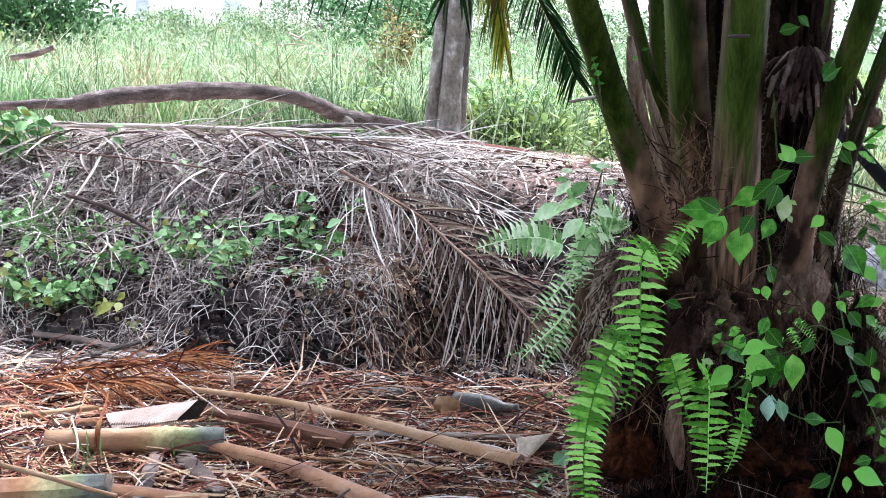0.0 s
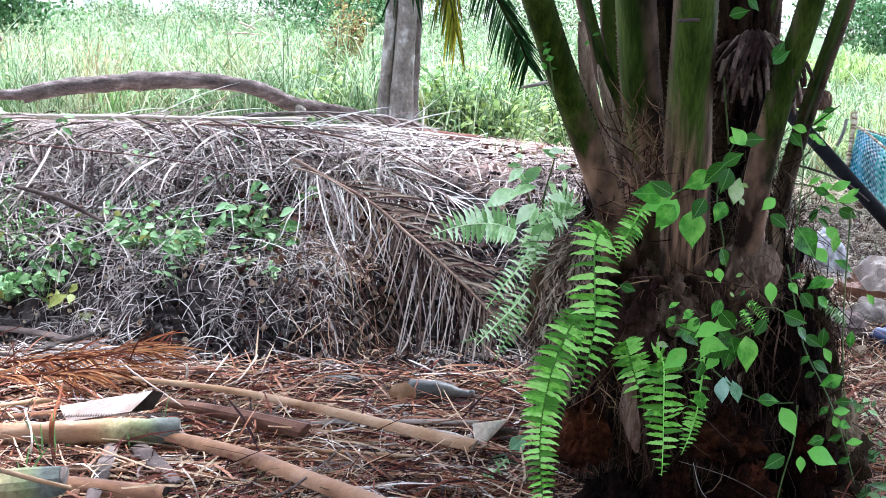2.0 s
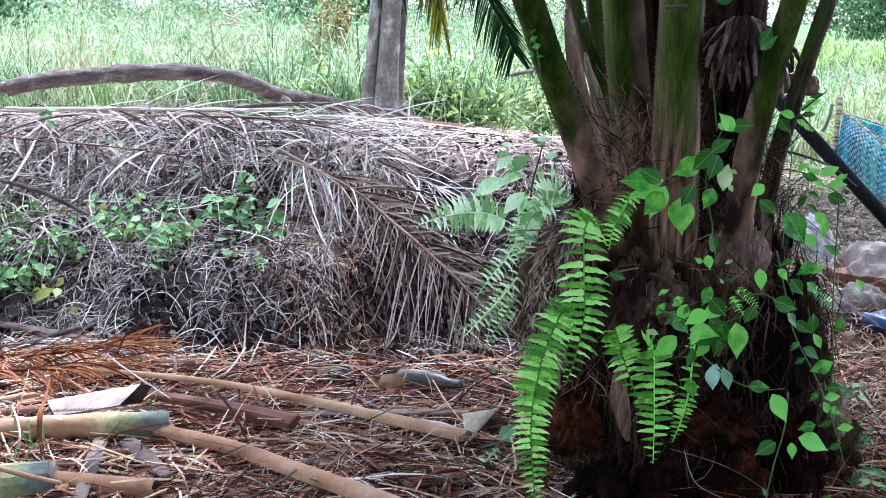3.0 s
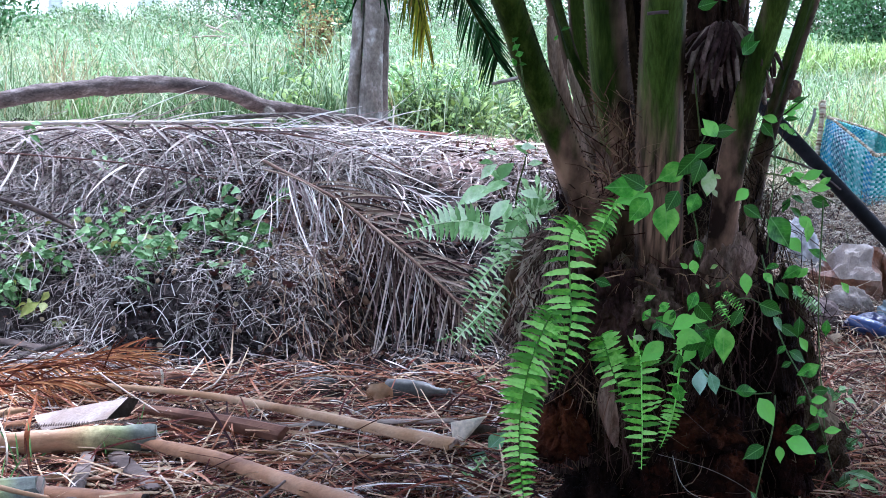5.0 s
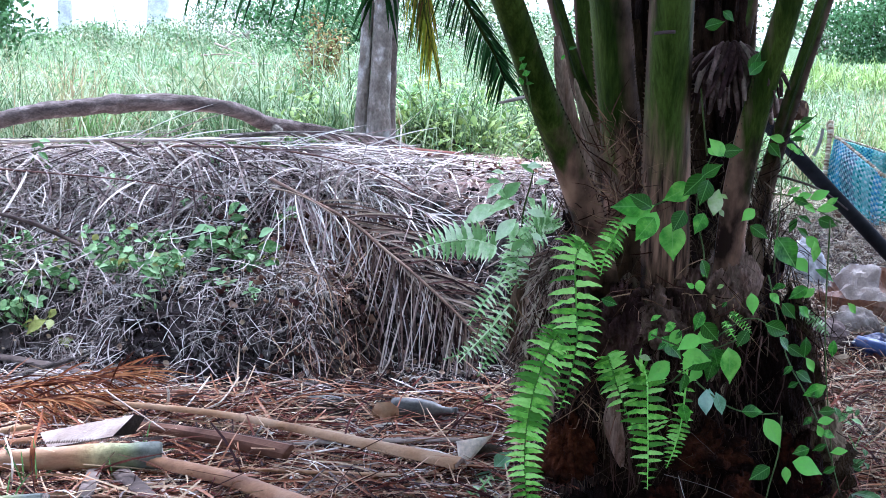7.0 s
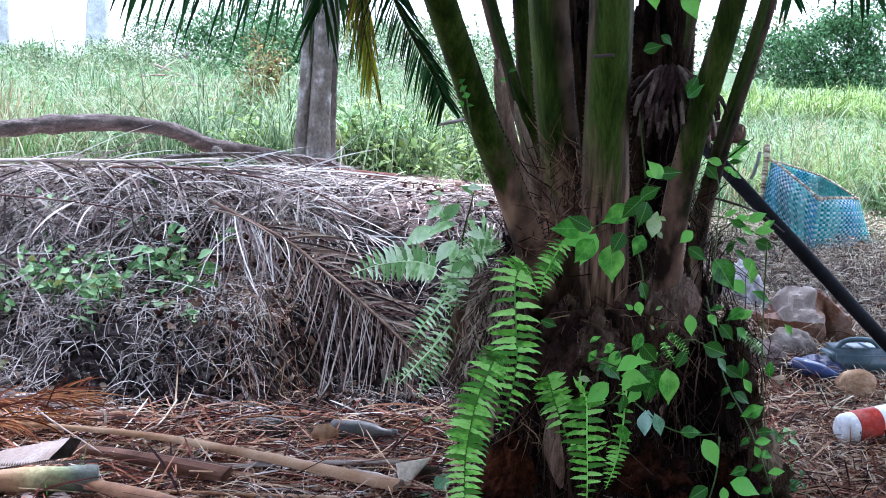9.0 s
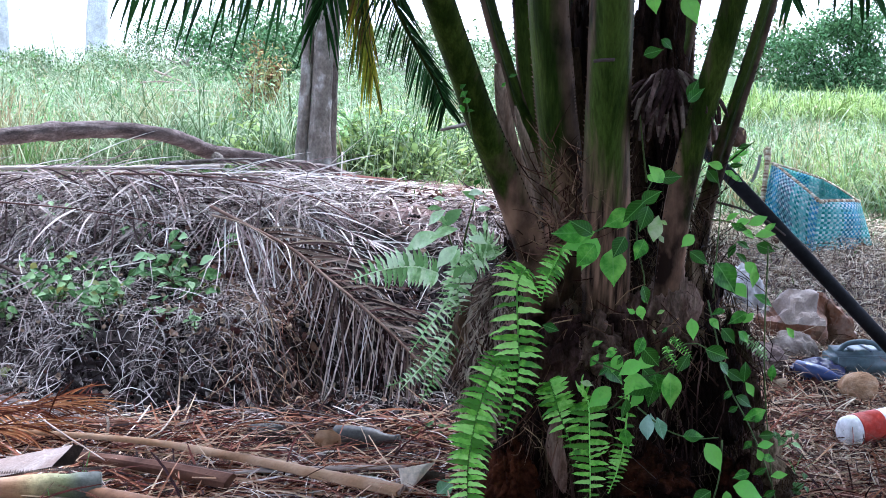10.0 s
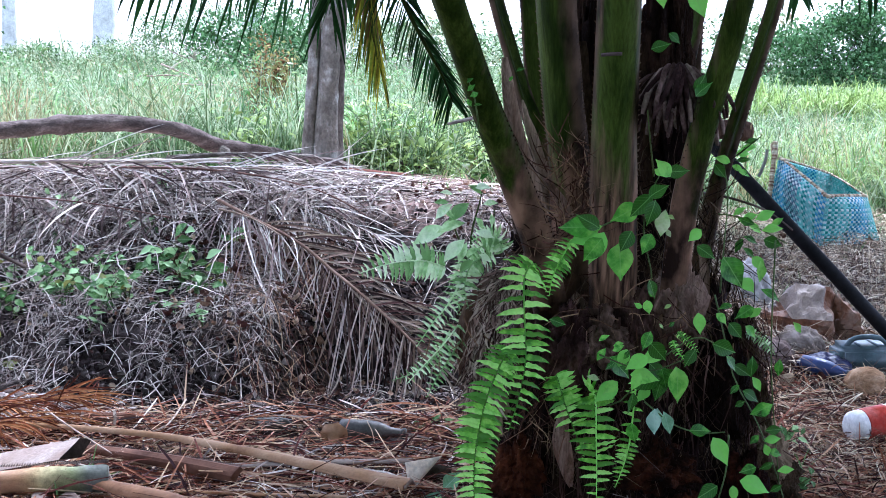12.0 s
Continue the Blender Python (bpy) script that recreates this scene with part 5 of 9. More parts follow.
for i in range(66):
    u = (i % 22) / 21 * 2 - 1
    tier = i // 22
    b = HEAD + Vector((0.07 * u + rng.normal(0, 0.004), -0.015 + 0.03 * abs(u) + 0.02 * tier, 0.02 - 0.03 * u * u - 0.028 * tier))
    L = rng.uniform(0.07, 0.12) * (1.15 - 0.3 * abs(u))
    e = b + Vector((0.035 * u + rng.normal(0, 0.022), rng.normal(-0.015, 0.015), -L))
    pts = bend([b + Vector((-0.03 * u, 0, 0.012)), b, (b + e) / 2 + Vector((0.012 * u, -0.012, 0)), e], 8)
    part("spikelet", Geo().tube(pts, [0.002, 0.0032, 0.0058, 0.0066, 0.0066, 0.0064, 0.0058, 0.0034], 7, rough=0.6), SPIKE, head)

# dry sheaths and mats of fibre between the stalks
SHEATH = material("torn_sheath", [(0.045, 0.022, 0.015), (0.16, 0.085, 0.06), (0.33, 0.21, 0.165)], scale=9, fine=70, stretch=(3, 3, 0.4), rough=0.85, bump=0.7, grain_range=(0.45, 1.4))


def sheath(line, widths, label="dry torn brown leaf sheath", material=SHEATH):
    pts = bend(line, 9)
    wide = [0.72 * w * (1 + 0.25 * noise.noise(p * 40)) for w, p in zip(np.interp(np.linspace(0, 1, 9), np.linspace(0, 1, len(widths)), widths), pts)]
    part("sheath", Geo().strap(pts, wide, (0.2, -1, 0.1), 0.35, 0.004), material, palm, label)


sheath([(0.386, 3.780, 0.856), (0.352, 3.760, 0.968), (0.320, 3.760, 1.064), (0.307, 3.780, 1.125)], (0.05, 0.045, 0.03, 0.004))
sheath([(0.364, 3.800, 0.812), (0.312, 3.820, 0.978), (0.281, 3.840, 1.102), (0.268, 3.880, 1.227)], (0.07, 0.06, 0.05, 0.02))
# Rear sheath in trunk near-black: the crown's inner shade put into its colour.
sheath([(0.479, 3.780, 0.926), (0.468, 3.800, 1.049), (0.463, 3.820, 1.158), (0.455, 3.840, 1.268)], (0.05, 0.04, 0.04, 0.03), material=SHADED_TRUNK)
sheath([(0.439, 3.680, 0.798), (0.404, 3.660, 0.867), (0.373, 3.660, 0.918), (0.351, 3.680, 0.947)], (0.04, 0.035, 0.025, 0.004))
# Same near-black here, inner shade painted on the other rear sheath.
sheath([(0.635, 3.860, 0.820), (0.620, 3.880, 0.989), (0.614, 3.900, 1.143), (0.620, 3.920, 1.269)], (0.06, 0.05, 0.04, 0.03), material=SHADED_TRUNK)
sheath([(0.772, 3.800, 0.486), (0.757, 3.780, 0.603), (0.761, 3.760, 0.691), (0.748, 3.780, 0.772)], (0.06, 0.06, 0.04, 0.01))
sheath([(0.424, 3.620, 0.201), (0.405, 3.580, 0.268), (0.390, 3.580, 0.337), (0.407, 3.620, 0.396)], (0.01, 0.055, 0.06, 0.02))
sheath([(0.163, 3.620, 0.479), (0.161, 3.580, 0.582), (0.187, 3.580, 0.662), (0.222, 3.620, 0.710)], (0.035, 0.06, 0.06, 0.03), "shaggy rotting leaf base")
sheath([(0.192, 3.660, 0.457), (0.195, 3.600, 0.565), (0.221, 3.600, 0.646), (0.270, 3.640, 0.680)], (0.05, 0.07, 0.06, 0.03), "shaggy rotting leaf base")
geo = Geo()
for (c, n, r, up) in (((0.428, 3.640, 0.936), 220, 0.06, 1), ((0.356, 3.640, 0.829), 110, 0.05, 0.3), ((0.434, 3.620, 0.831), 110, 0.05, 0.6), ((0.188, 3.600, 0.578), 120, 0.07, -1),
                      ((0.761, 3.750, 0.524), 90, 0.07, -1), ((0.464, 3.620, 0.643), 60, 0.05, -0.3), ((0.346, 3.620, 0.410), 90, 0.07, -1), ((0.605, 3.620, 0.602), 60, 0.07, -0.6)):
    for i in range(int(0.6 * n)):
        b = Vector(c) + Vector(rng.normal(0, 1, 3)) * r * 0.75
        d = Vector((rng.normal(0, 0.7), rng.normal(-0.1, 0.5), up * rng.uniform(0.3, 1.2))).normalized() * rng.uniform(0.04, 0.13)
        geo.strap(bend([b, b + d * 0.5 + Vector(rng.normal(0, 0.012, 3)), b + d], 5), [0.003, 0.0028, 0.0024, 0.0018, 0.0006], rng.normal(0, 1, 3), 0.1)
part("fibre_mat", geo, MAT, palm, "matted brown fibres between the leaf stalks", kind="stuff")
SAWN = material("sawn_face", [(0.12, 0.05, 0.025), (0.28, 0.14, 0.08), (0.4, 0.24, 0.15)], scale=20, fine=120, rough=0.8)
# the sawn stump of an old stalk
part("cut_stalk", Geo().tube(bend([(0.837, 4.250, 1.042), (0.914, 4.280, 1.038), (0.986, 4.300, 1.028)], 6), [0.03, 0.029, 0.028, 0.028, 0.029, 0.027], 12, rough=0.2), BOOT, palm, "dark sawn stalk stump")
saw = Vector((0.986, 4.300, 1.028))
part("cut_face", Geo().tube([saw + Vector((0.0, -0.004, 0)), saw + Vector((0.006, -0.006, 0))], 0.025, 12), SAWN, palm, "brown sawn face")
part("dead_twig", Geo().tube(bend([(0.136, 3.700, 1.073), (0.181, 3.660, 1.084), (0.211, 3.600, 1.096), (0.231, 3.600, 1.070)], 8), np.linspace(0.003, 0.008, 8), 6, rough=0.3), TWIG, palm, "broken dry twig")
part("dead_twig", Geo().tube(bend([(0.450, 3.420, 1.232), (0.471, 3.420, 1.235), (0.496, 3.420, 1.236)], 4), 0.004, 6, rough=0.3), TWIG, palm, "broken dry twig")

# ---------------------------------------------------------------- fronds that hang into the view
def hanging_frond(line, n, length, material, label, seed, width=0.03, hang=0.9, rachis=0.011):
    rng = np.random.default_rng(seed)
    pts = bend(line, 40)
    ob = part("frond", Geo().tube(pts, np.linspace(rachis, 0.003, 40), 6), STALK, palm, label)
    P, Wd, Sd = [], [], []
    for i in range(n):
        s = (i + 0.5) / n * 38.9
        k = int(s)
        p = pts[k].lerp(pts[k + 1], s - k)
        al = (pts[k + 1] - pts[k]).normalized()
        sd = al.cross(Vector((0, 0, 1)))
        sd = sd.normalized() if abs(al.z) < 0.45 else al.cross(Vector((0.1, 1, 0))).normalized()
        for sgn in (-1, 1):
            L = rng.uniform(*length) * (1 - 0.45 * (i / n) ** 2)
            d = (sd * sgn * (1 - 0.6 * hang) + al * 0.45 + Vector((rng.normal(0, 0.06), 0, -hang * 0.55))).normalized()
            P.append([(p + d * L * t + Vector((0, 0, -0.45 * hang * L * t * t)))[:] for t in (0, 0.2, 0.5, 0.8, 1.0)])
            w = width * rng.uniform(0.8, 1.15)
            Wd.append([w * 0.4, w, w, w * 0.6, w * 0.06])
            f = d.cross(Vector((rng.normal(0, 0.5), 1, rng.normal(0, 0.3))))
            Sd.append(f.normalized()[:])
    v, q = blades(np.array(P), np.array(Wd), np.array(Sd))
    part("leaf_blade", bulk("leaf_blade", v - np.array(PALM), q), material, ob, kind="stuff")


hanging_frond([(0.229, 4.300, 1.909), (0.016, 4.700, 1.807), (-0.233, 5.000, 1.649), (-0.504, 5.200, 1.572), (-0.873, 5.300, 1.538)], 36, (0.18, 0.34), FROND, "dark green frond whose leaflets hang down", 1, width=0.014, hang=1.25)
hanging_frond([(0.172, 4.400, 1.879), (0.049, 4.600, 1.795), (-0.086, 4.800, 1.633), (-0.158, 4.900, 1.537), (-0.213, 4.950, 1.399)], 30, (0.16, 0.3), FROND, "dark green drooping frond", 2, width=0.013)
hanging_frond([(0.220, 4.400, 1.818), (0.048, 4.500, 1.703), (-0.074, 4.600, 1.534), (-0.082, 4.620, 1.420), (-0.073, 4.650, 1.305), (-0.049, 4.680, 1.197)], 46, (0.1, 0.2), YELLOW_FROND, "yellowing drooping frond", 3, width=0.0075, hang=1.2)
hanging_frond([(0.215, 4.300, 1.759), (0.079, 4.400, 1.662), (-0.007, 4.450, 1.508), (0.017, 4.500, 1.392), (0.087, 4.500, 1.255), (0.133, 4.500, 1.174), (0.163, 4.500, 1.101)], 84, (0.09, 0.16), FROND, "dark green drooping frond", 4, width=0.006, hang=0.7)
hanging_frond([(0.963, 4.400, 1.920), (1.230, 4.800, 1.784), (1.416, 5.000, 1.613), (1.580, 5.100, 1.513)], 24, (0.12, 0.25), FROND, "dark green frond tip that hangs down", 5, width=0.02)
hanging_frond([(0.847, 4.200, 1.739), (0.996, 4.300, 1.616), (1.103, 4.400, 1.516), (1.139, 4.400, 1.422)], 14, (0.06, 0.14), FROND, "dark green frond tip that hangs down", 6, width=0.014)

# ---------------------------------------------------------------- dead fronds on the bank
BROWN_FROND = material("brown_dead_frond", [(0.12, 0.08, 0.064), (0.42, 0.31, 0.26), (0.74, 0.6, 0.52)], scale=6, fine=90, rough=0.75, bump=0.25, vary=0.6)
BROWN_RACHIS = material("brown_rachis", [(0.09, 0.05, 0.036), (0.2, 0.125, 0.092), (0.34, 0.24, 0.19)], scale=6, fine=60, rough=0.7)


def dead_frond(line, label, spec, seed, rachis=(0.014, 0.004), material=DEAD_FROND, stalk_material=PALE_STALK, group="dead fronds", flat=0.8, name="dead_frond", noise_of=0.42):
    """spec: rows of (from, to, count, way at start, way at end, length, sag)."""
    pts = bend(line, 40)
    ob = thing(name, line[len(line) // 2], label, "dead frond", group)
    part("rachis", Geo().tube(pts, np.linspace(*rachis, 40), 8, flat=flat, rough=0.12), stalk_material, ob)
    frond_leaflets(ob, line, spec, seed, material, noise_of)
    return ob


def frond_leaflets(ob, line, spec, seed, material, noise_of):
    rng = np.random.default_rng(seed)
    pts = bend(line, 40)
    for (a, b, n, w0, w1, lengths, sag) in spec:
        for i in range(n):
            u = (i + rng.uniform(0.2, 0.8)) / n
            s = (a + (b - a) * u) * 38.9
            k = int(s)
            p = pts[k].lerp(pts[k + 1], s - k)
            w = (Vector(w0).lerp(Vector(w1), u) + Vector(rng.normal(0, noise_of, 3))).normalized()
            L = rng.uniform(*lengths)
            curve, m, wob = [], 9, Vector((rng.normal(0, 0.7 * noise_of), rng.normal(0, 0.4 * noise_of), 0))
            for j in range(m):
                t = j / (m - 1)
                q = p + w * L * t + wob * L * t * t + Vector((0, 0, -sag * L * t * t))
                low = ground_at(q.x, q.y) + 0.012 + 0.02 * rng.random() * t
                curve.append(Vector((q.x, q.y, max(q.z, low))))
            width = rng.uniform(0.005, 0.0105) * (0.62 if material in (ORANGE, BROWN_FROND, PALE_LEAFLET) else 1)
            part("leaflet", Geo().strap(curve, [width * f for f in (0.6, 0.9, 1, 1, 0.95, 0.85, 0.7, 0.45, 0.1)], (rng.normal(0, 0.4), -0.8, 0.6), rng.uniform(0.1, 0.5)), material, ob)


PALE_LEAFLET = material("pale_dead_leaflet", [(0.3, 0.235, 0.2), (0.6, 0.515, 0.46), (0.84, 0.77, 0.71)], scale=6, fine=90, rough=0.65, bump=0.25, vary=0.7)
# Darkened leaflet colour that stands in for shade under the draped frond.
SHADE_FROND = material("shade_dead_frond", [(0.026, 0.016, 0.012), (0.125, 0.082, 0.064), (0.33, 0.245, 0.2)], scale=6, fine=90, rough=0.75, bump=0.25, vary=0.6)
SHED = [(x, y, ground_at(x, y) + 0.04) for x, y in ((-0.56, 6.2), (-0.4, 6.16), (-0.24, 6.1), (-0.08, 6.05))]
dead_frond(SHED, "pale dead frond whose leaflets spill over the bank's shoulder",
           [(0.0, 1.0, 30, (0.1, -0.55, -0.1), (0.35, -0.5, -0.3), (0.25, 0.6), 0.5), (0.1, 1.0, 16, (0.7, -0.3, 0.0), (0.8, -0.4, -0.1), (0.25, 0.5), 0.3)], 51, rachis=(0.005, 0.003), material=PALE_LEAFLET, stalk_material=BROWN_RACHIS, noise_of=0.3)
DRAPED = [(-0.702, 6.050, 0.677), (-0.554, 5.950, 0.614), (-0.371, 5.820, 0.536), (-0.233, 5.700, 0.443), (-0.100, 5.600, 0.349), (0.029, 5.500, 0.245), (0.146, 5.420, 0.135)]
draped = dead_frond(DRAPED, "large dead palm frond draped down the bank, grey and brittle",
                    [(0.16, 0.98, 38, (-0.34, -0.35, -0.85), (-0.1, -0.15, -1), (0.3, 0.6), 0.3)], 41, rachis=(0.009, 0.005), noise_of=0.1, stalk_material=BROWN_RACHIS, material=BROWN_FROND)
frond_leaflets(draped, DRAPED, [(0.05, 0.75, 34, (0.1, -0.4, -0.7), (0.12, -0.15, -1), (0.2, 0.6), 0.4)], 76, PALE_LEAFLET, 0.35)
frond_leaflets(draped, DRAPED, [(0.2, 0.97, 30, (0.95, 0.3, 0.2), (0.95, 0.25, 0.05), (0.22, 0.36), 0.28)], 71, BROWN_RACHIS, 0.1)
# Back layer of darkened leaflets, added to fill the hollow with painted shade.
frond_leaflets(draped, DRAPED, [(0.2, 0.9, 46, (0.85, 0.05, -0.15), (0.8, 0.1, -0.5), (0.25, 0.5), 0.25), (0.25, 0.95, 60, (0.3, 0.25, -0.8), (0.0, 0.2, -1), (0.2, 0.45), 0.1)], 72, SHADE_FROND, 0.25)
dead_frond([(-2.252, 6.330, 0.778), (-1.846, 6.330, 0.793), (-1.444, 6.330, 0.803), (-1.113, 6.330, 0.804), (-0.693, 6.340, 0.812)], "bare pale frond stalk lying along the top of the bank",
           [(0.45, 1.0, 16, (0.65, -0.5, -0.3), (0.8, -0.5, -0.3), (0.2, 0.45), 0.4)], 42, rachis=(0.014, 0.009), noise_of=0.2)
dead_frond([(-1.155, 6.300, 0.783), (-0.822, 6.260, 0.782), (-0.538, 6.200, 0.757), (-0.281, 6.120, 0.698), (-0.073, 6.000, 0.594)], "dead palm frond lying over the bank's shoulder",
           [(0.0, 0.7, 40, (0.3, -0.6, -0.6), (0.3, -0.5, -0.8), (0.28, 0.5), 0.3)], 43, rachis=(0.007, 0.003), stalk_material=BROWN_RACHIS)
dead_frond([(-0.944, 6.400, 0.817), (-0.684, 6.600, 0.822), (-0.413, 6.900, 0.797), (-0.221, 7.200, 0.737), (-0.065, 7.400, 0.680)], "dark brown dead frond heaped against the tree foot",
           [(0.2, 1.0, 40, (0.8, -0.5, -0.1), (0.9, -0.4, -0.3), (0.15, 0.3), 0.4)], 44, stalk_material=LOG, noise_of=0.18)
dead_frond([(-0.685, 5.980, 0.645), (-0.613, 5.920, 0.636), (-0.532, 5.860, 0.614), (-0.430, 5.780, 0.565)], "pale dead frond with long leaflets hanging over the bank",
           [(0.2, 1.0, 18, (0.15, -0.4, -0.6), (0.2, -0.3, -0.9), (0.3, 0.72), 0.4), (0.0, 1.0, 9, (-0.3, -0.35, -0.6), (0.0, -0.3, -0.9), (0.2, 0.5), 0.4)], 48, rachis=(0.005, 0.003), material=PALE_LEAFLET, stalk_material=BROWN_RACHIS, noise_of=0.27)
dead_frond([(-1.988, 6.250, 0.700), (-1.586, 6.150, 0.681), (-1.203, 6.080, 0.655), (-0.873, 6.000, 0.608)], "grey dead frond half buried in the bank litter",
           [(0.0, 1.0, 44, (0.5, -0.5, -0.6), (-0.5, -0.5, -0.6), (0.15, 0.42), 0.2)], 45, rachis=(0.005, 0.003), stalk_material=BROWN_RACHIS)
EDGE_A = [(-2.167, 6.360, 0.775), (-1.575, 6.360, 0.775), (-1.117, 6.360, 0.779), (-0.657, 6.360, 0.779), (-0.287, 6.360, 0.768)]
edge_a = dead_frond(EDGE_A, "dead frond whose pale leaflets drape over the bank's edge",
                    [(0.0, 1.0, 95, (0.8, -0.45, -0.08), (0.9, -0.4, -0.12), (0.25, 0.6), 0.14)], 49, rachis=(0.006, 0.004), material=PALE_LEAFLET, noise_of=0.32)
frond_leaflets(edge_a, EDGE_A, [(0.0, 0.7, 50, (-0.6, -0.5, -0.1), (-0.5, -0.55, -0.15), (0.25, 0.5), 0.3)], 73, DEAD_FROND, 0.3)
EDGE_B = [(-1.221, 6.300, 0.750), (-0.880, 6.300, 0.739), (-0.583, 6.300, 0.723), (-0.330, 6.300, 0.682)]
edge_b = dead_frond(EDGE_B, "grey dead frond hanging over the bank's edge",
                    [(0.0, 1.0, 46, (0.6, -0.6, -0.15), (0.75, -0.55, -0.25), (0.25, 0.55), 0.22)], 50, rachis=(0.005, 0.003), material=DEAD_FROND, stalk_material=BROWN_RACHIS, noise_of=0.25)
frond_leaflets(edge_b, EDGE_B, [(0.1, 1.0, 26, (0.2, -0.6, -0.3), (0.35, -0.55, -0.35), (0.3, 0.5), 0.6)], 74, PALE_LEAFLET, 0.2)
dead_frond([(-1.474, 4.840, 0.100), (-1.316, 4.860, 0.108), (-1.195, 4.890, 0.118), (-1.088, 4.990, 0.119), (-1.046, 5.100, 0.079)], "bright orange dried frond lying on the yard litter",
           [(0.0, 0.95, 70, (0.8, -0.35, 0.1), (0.9, -0.15, 0.15), (0.14, 0.3), 0.3), (0.0, 0.9, 30, (0.9, 0.3, 0.12), (0.9, 0.2, 0.1), (0.12, 0.24), 0.35)], 46, rachis=(0.008, 0.005), material=ORANGE, stalk_material=ORANGE, noise_of=0.34)
dead_frond([(-1.516, 4.630, 0.098), (-1.307, 4.630, 0.109), (-1.166, 4.690, 0.109), (-1.073, 4.910, 0.080)], "bright orange dried frond lying on the yard litter",
           [(0.0, 0.95, 64, (0.85, -0.3, 0.05), (0.9, -0.15, 0.05), (0.14, 0.28), 0.3)], 47, rachis=(0.008, 0.005), material=ORANGE, stalk_material=ORANGE, noise_of=0.34)

# ---------------------------------------------------------------- cut stalks in front
STUB = material("cut_green_stalk", [(0.1, 0.042, 0.022), (0.31, 0.16, 0.09), (0.46, 0.3, 0.2)], scale=3.5, fine=90, stretch=(1, 3, 3), rough=0.5, bump=0.2, vary=0.15, tint=0.008, grain_range=(0.8, 1.14))
TAN = material("tan_stalk", [(0.1, 0.046, 0.026), (0.285, 0.153, 0.078), (0.43, 0.28, 0.175)], scale=3.5, fine=90, stretch=(1, 1.6, 1.6), rough=0.5, bump=0.2, vary=0.15, tint=0.008, grain_range=(0.8, 1.14))
OCHRE = material("ochre_stalk", [(0.13, 0.055, 0.03), (0.32, 0.165, 0.09), (0.48, 0.31, 0.2)], scale=5, fine=90, rough=0.55, bump=0.25, vary=0.1, tint=0.008, grain_range=(0.75, 1.15))
BROWN_STALK = material("brown_stalk", [(0.05, 0.023, 0.014), (0.16, 0.082, 0.05), (0.29, 0.18, 0.125)], scale=3.5, fine=90, stretch=(1, 1.6, 1.6), rough=0.65, bump=0.2, vary=0.15, tint=0.008, grain_range=(0.8, 1.14))
GREY_STALK = material("grey_stalk", [(0.04, 0.029, 0.024), (0.17, 0.13, 0.108), (0.42, 0.34, 0.29)], scale=3.5, fine=90, stretch=(1, 1.6, 1.6), rough=0.75, bump=0.2, vary=0.15, tint=0.008, grain_range=(0.8, 1.14))
CUT = material("cut_pith", [(0.3, 0.24, 0.18), (0.55, 0.46, 0.36), (0.66, 0.58, 0.48)], scale=20, fine=120, rough=0.8, bump=0.4)
# Near-black for dark stalk parts and for the split stalk's painted shadow.
DARK_AND_SHADE = material("dark_and_shade", [(0.012, 0.01, 0.008), (0.03, 0.022, 0.017), (0.06, 0.045, 0.035)], scale=20, fine=120, rough=0.95)


def green_end(m, along, start, stop):
    """Green and bluish grey towards the freshly cut end."""
    nt = m.node_tree
    bsdf = nt.nodes["Principled BSDF"]
    old = bsdf.inputs["Base Color"].links[0].from_socket
    where = node(nt, "ShaderNodeTexCoord")
    dot = node(nt, "ShaderNodeVectorMath")
    dot.operation = "DOT_PRODUCT"
    dot.inputs[1].default_value = along
    nt.links.new(where.outputs["Object"], dot.inputs[0])
    rise = node(nt, "ShaderNodeMapRange")
    rise.inputs["From Min"].default_value, rise.inputs["From Max"].default_value = start, stop
    nt.links.new(dot.outputs["Value"], rise.inputs["Value"])
    ramp = nt.nodes.new("ShaderNodeValToRGB")
    el = ramp.color_ramp.elements
    el[0].color, el[0].position = (0.36, 0.17, 0.07, 1), 0.1
    el[1].color, el[1].position = (0.13, 0.135, 0.115, 1), 1.0
    for at, c in ((0.4, (0.42, 0.35, 0.18)), (0.66, (0.25, 0.27, 0.13)), (0.82, (0.17, 0.18, 0.15))):
        e = el.new(at)
        e.color = (*c, 1)
    nt.links.new(rise.outputs["Result"], ramp.inputs["Fac"])
    mix = nt.nodes.new("ShaderNodeMixRGB")
    nt.links.new(rise.outputs["Result"], mix.inputs["Fac"])
    nt.links.new(old, mix.inputs["Color1"])
    grain = node(nt, "ShaderNodeTexNoise", Scale=60.0, Detail=5.0, Roughness=0.7)
    nt.links.new(where.outputs["Object"], grain.inputs["Vector"])
    dusk = node(nt, "ShaderNodeMapRange")
    dusk.inputs["From Min"].default_value, dusk.inputs["From Max"].default_value = 0.3, 0.7
    dusk.inputs["To Min"].default_value, dusk.inputs["To Max"].default_value = 0.55, 1.25
    nt.links.new(grain.outputs["Fac"], dusk.inputs["Value"])
    scurf = nt.nodes.new("ShaderNodeHueSaturation")
    nt.links.new(ramp.outputs["Color"], scurf.inputs["Color"])
    nt.links.new(dusk.outputs["Result"], scurf.inputs["Value"])
    nt.links.new(scurf.outputs["Color"], mix.inputs["Color2"])
    grip = node(nt, "ShaderNodeMath")
    grip.operation = "MULTIPLY"
    grip.inputs[1].default_value = 3.0
    grip.use_clamp = True
    nt.links.new(rise.outputs["Result"], grip.inputs[0])
    nt.links.new(grip.outputs["Value"], mix.inputs["Fac"])
    nt.links.new(mix.outputs["Color"], bsdf.inputs["Base Color"])


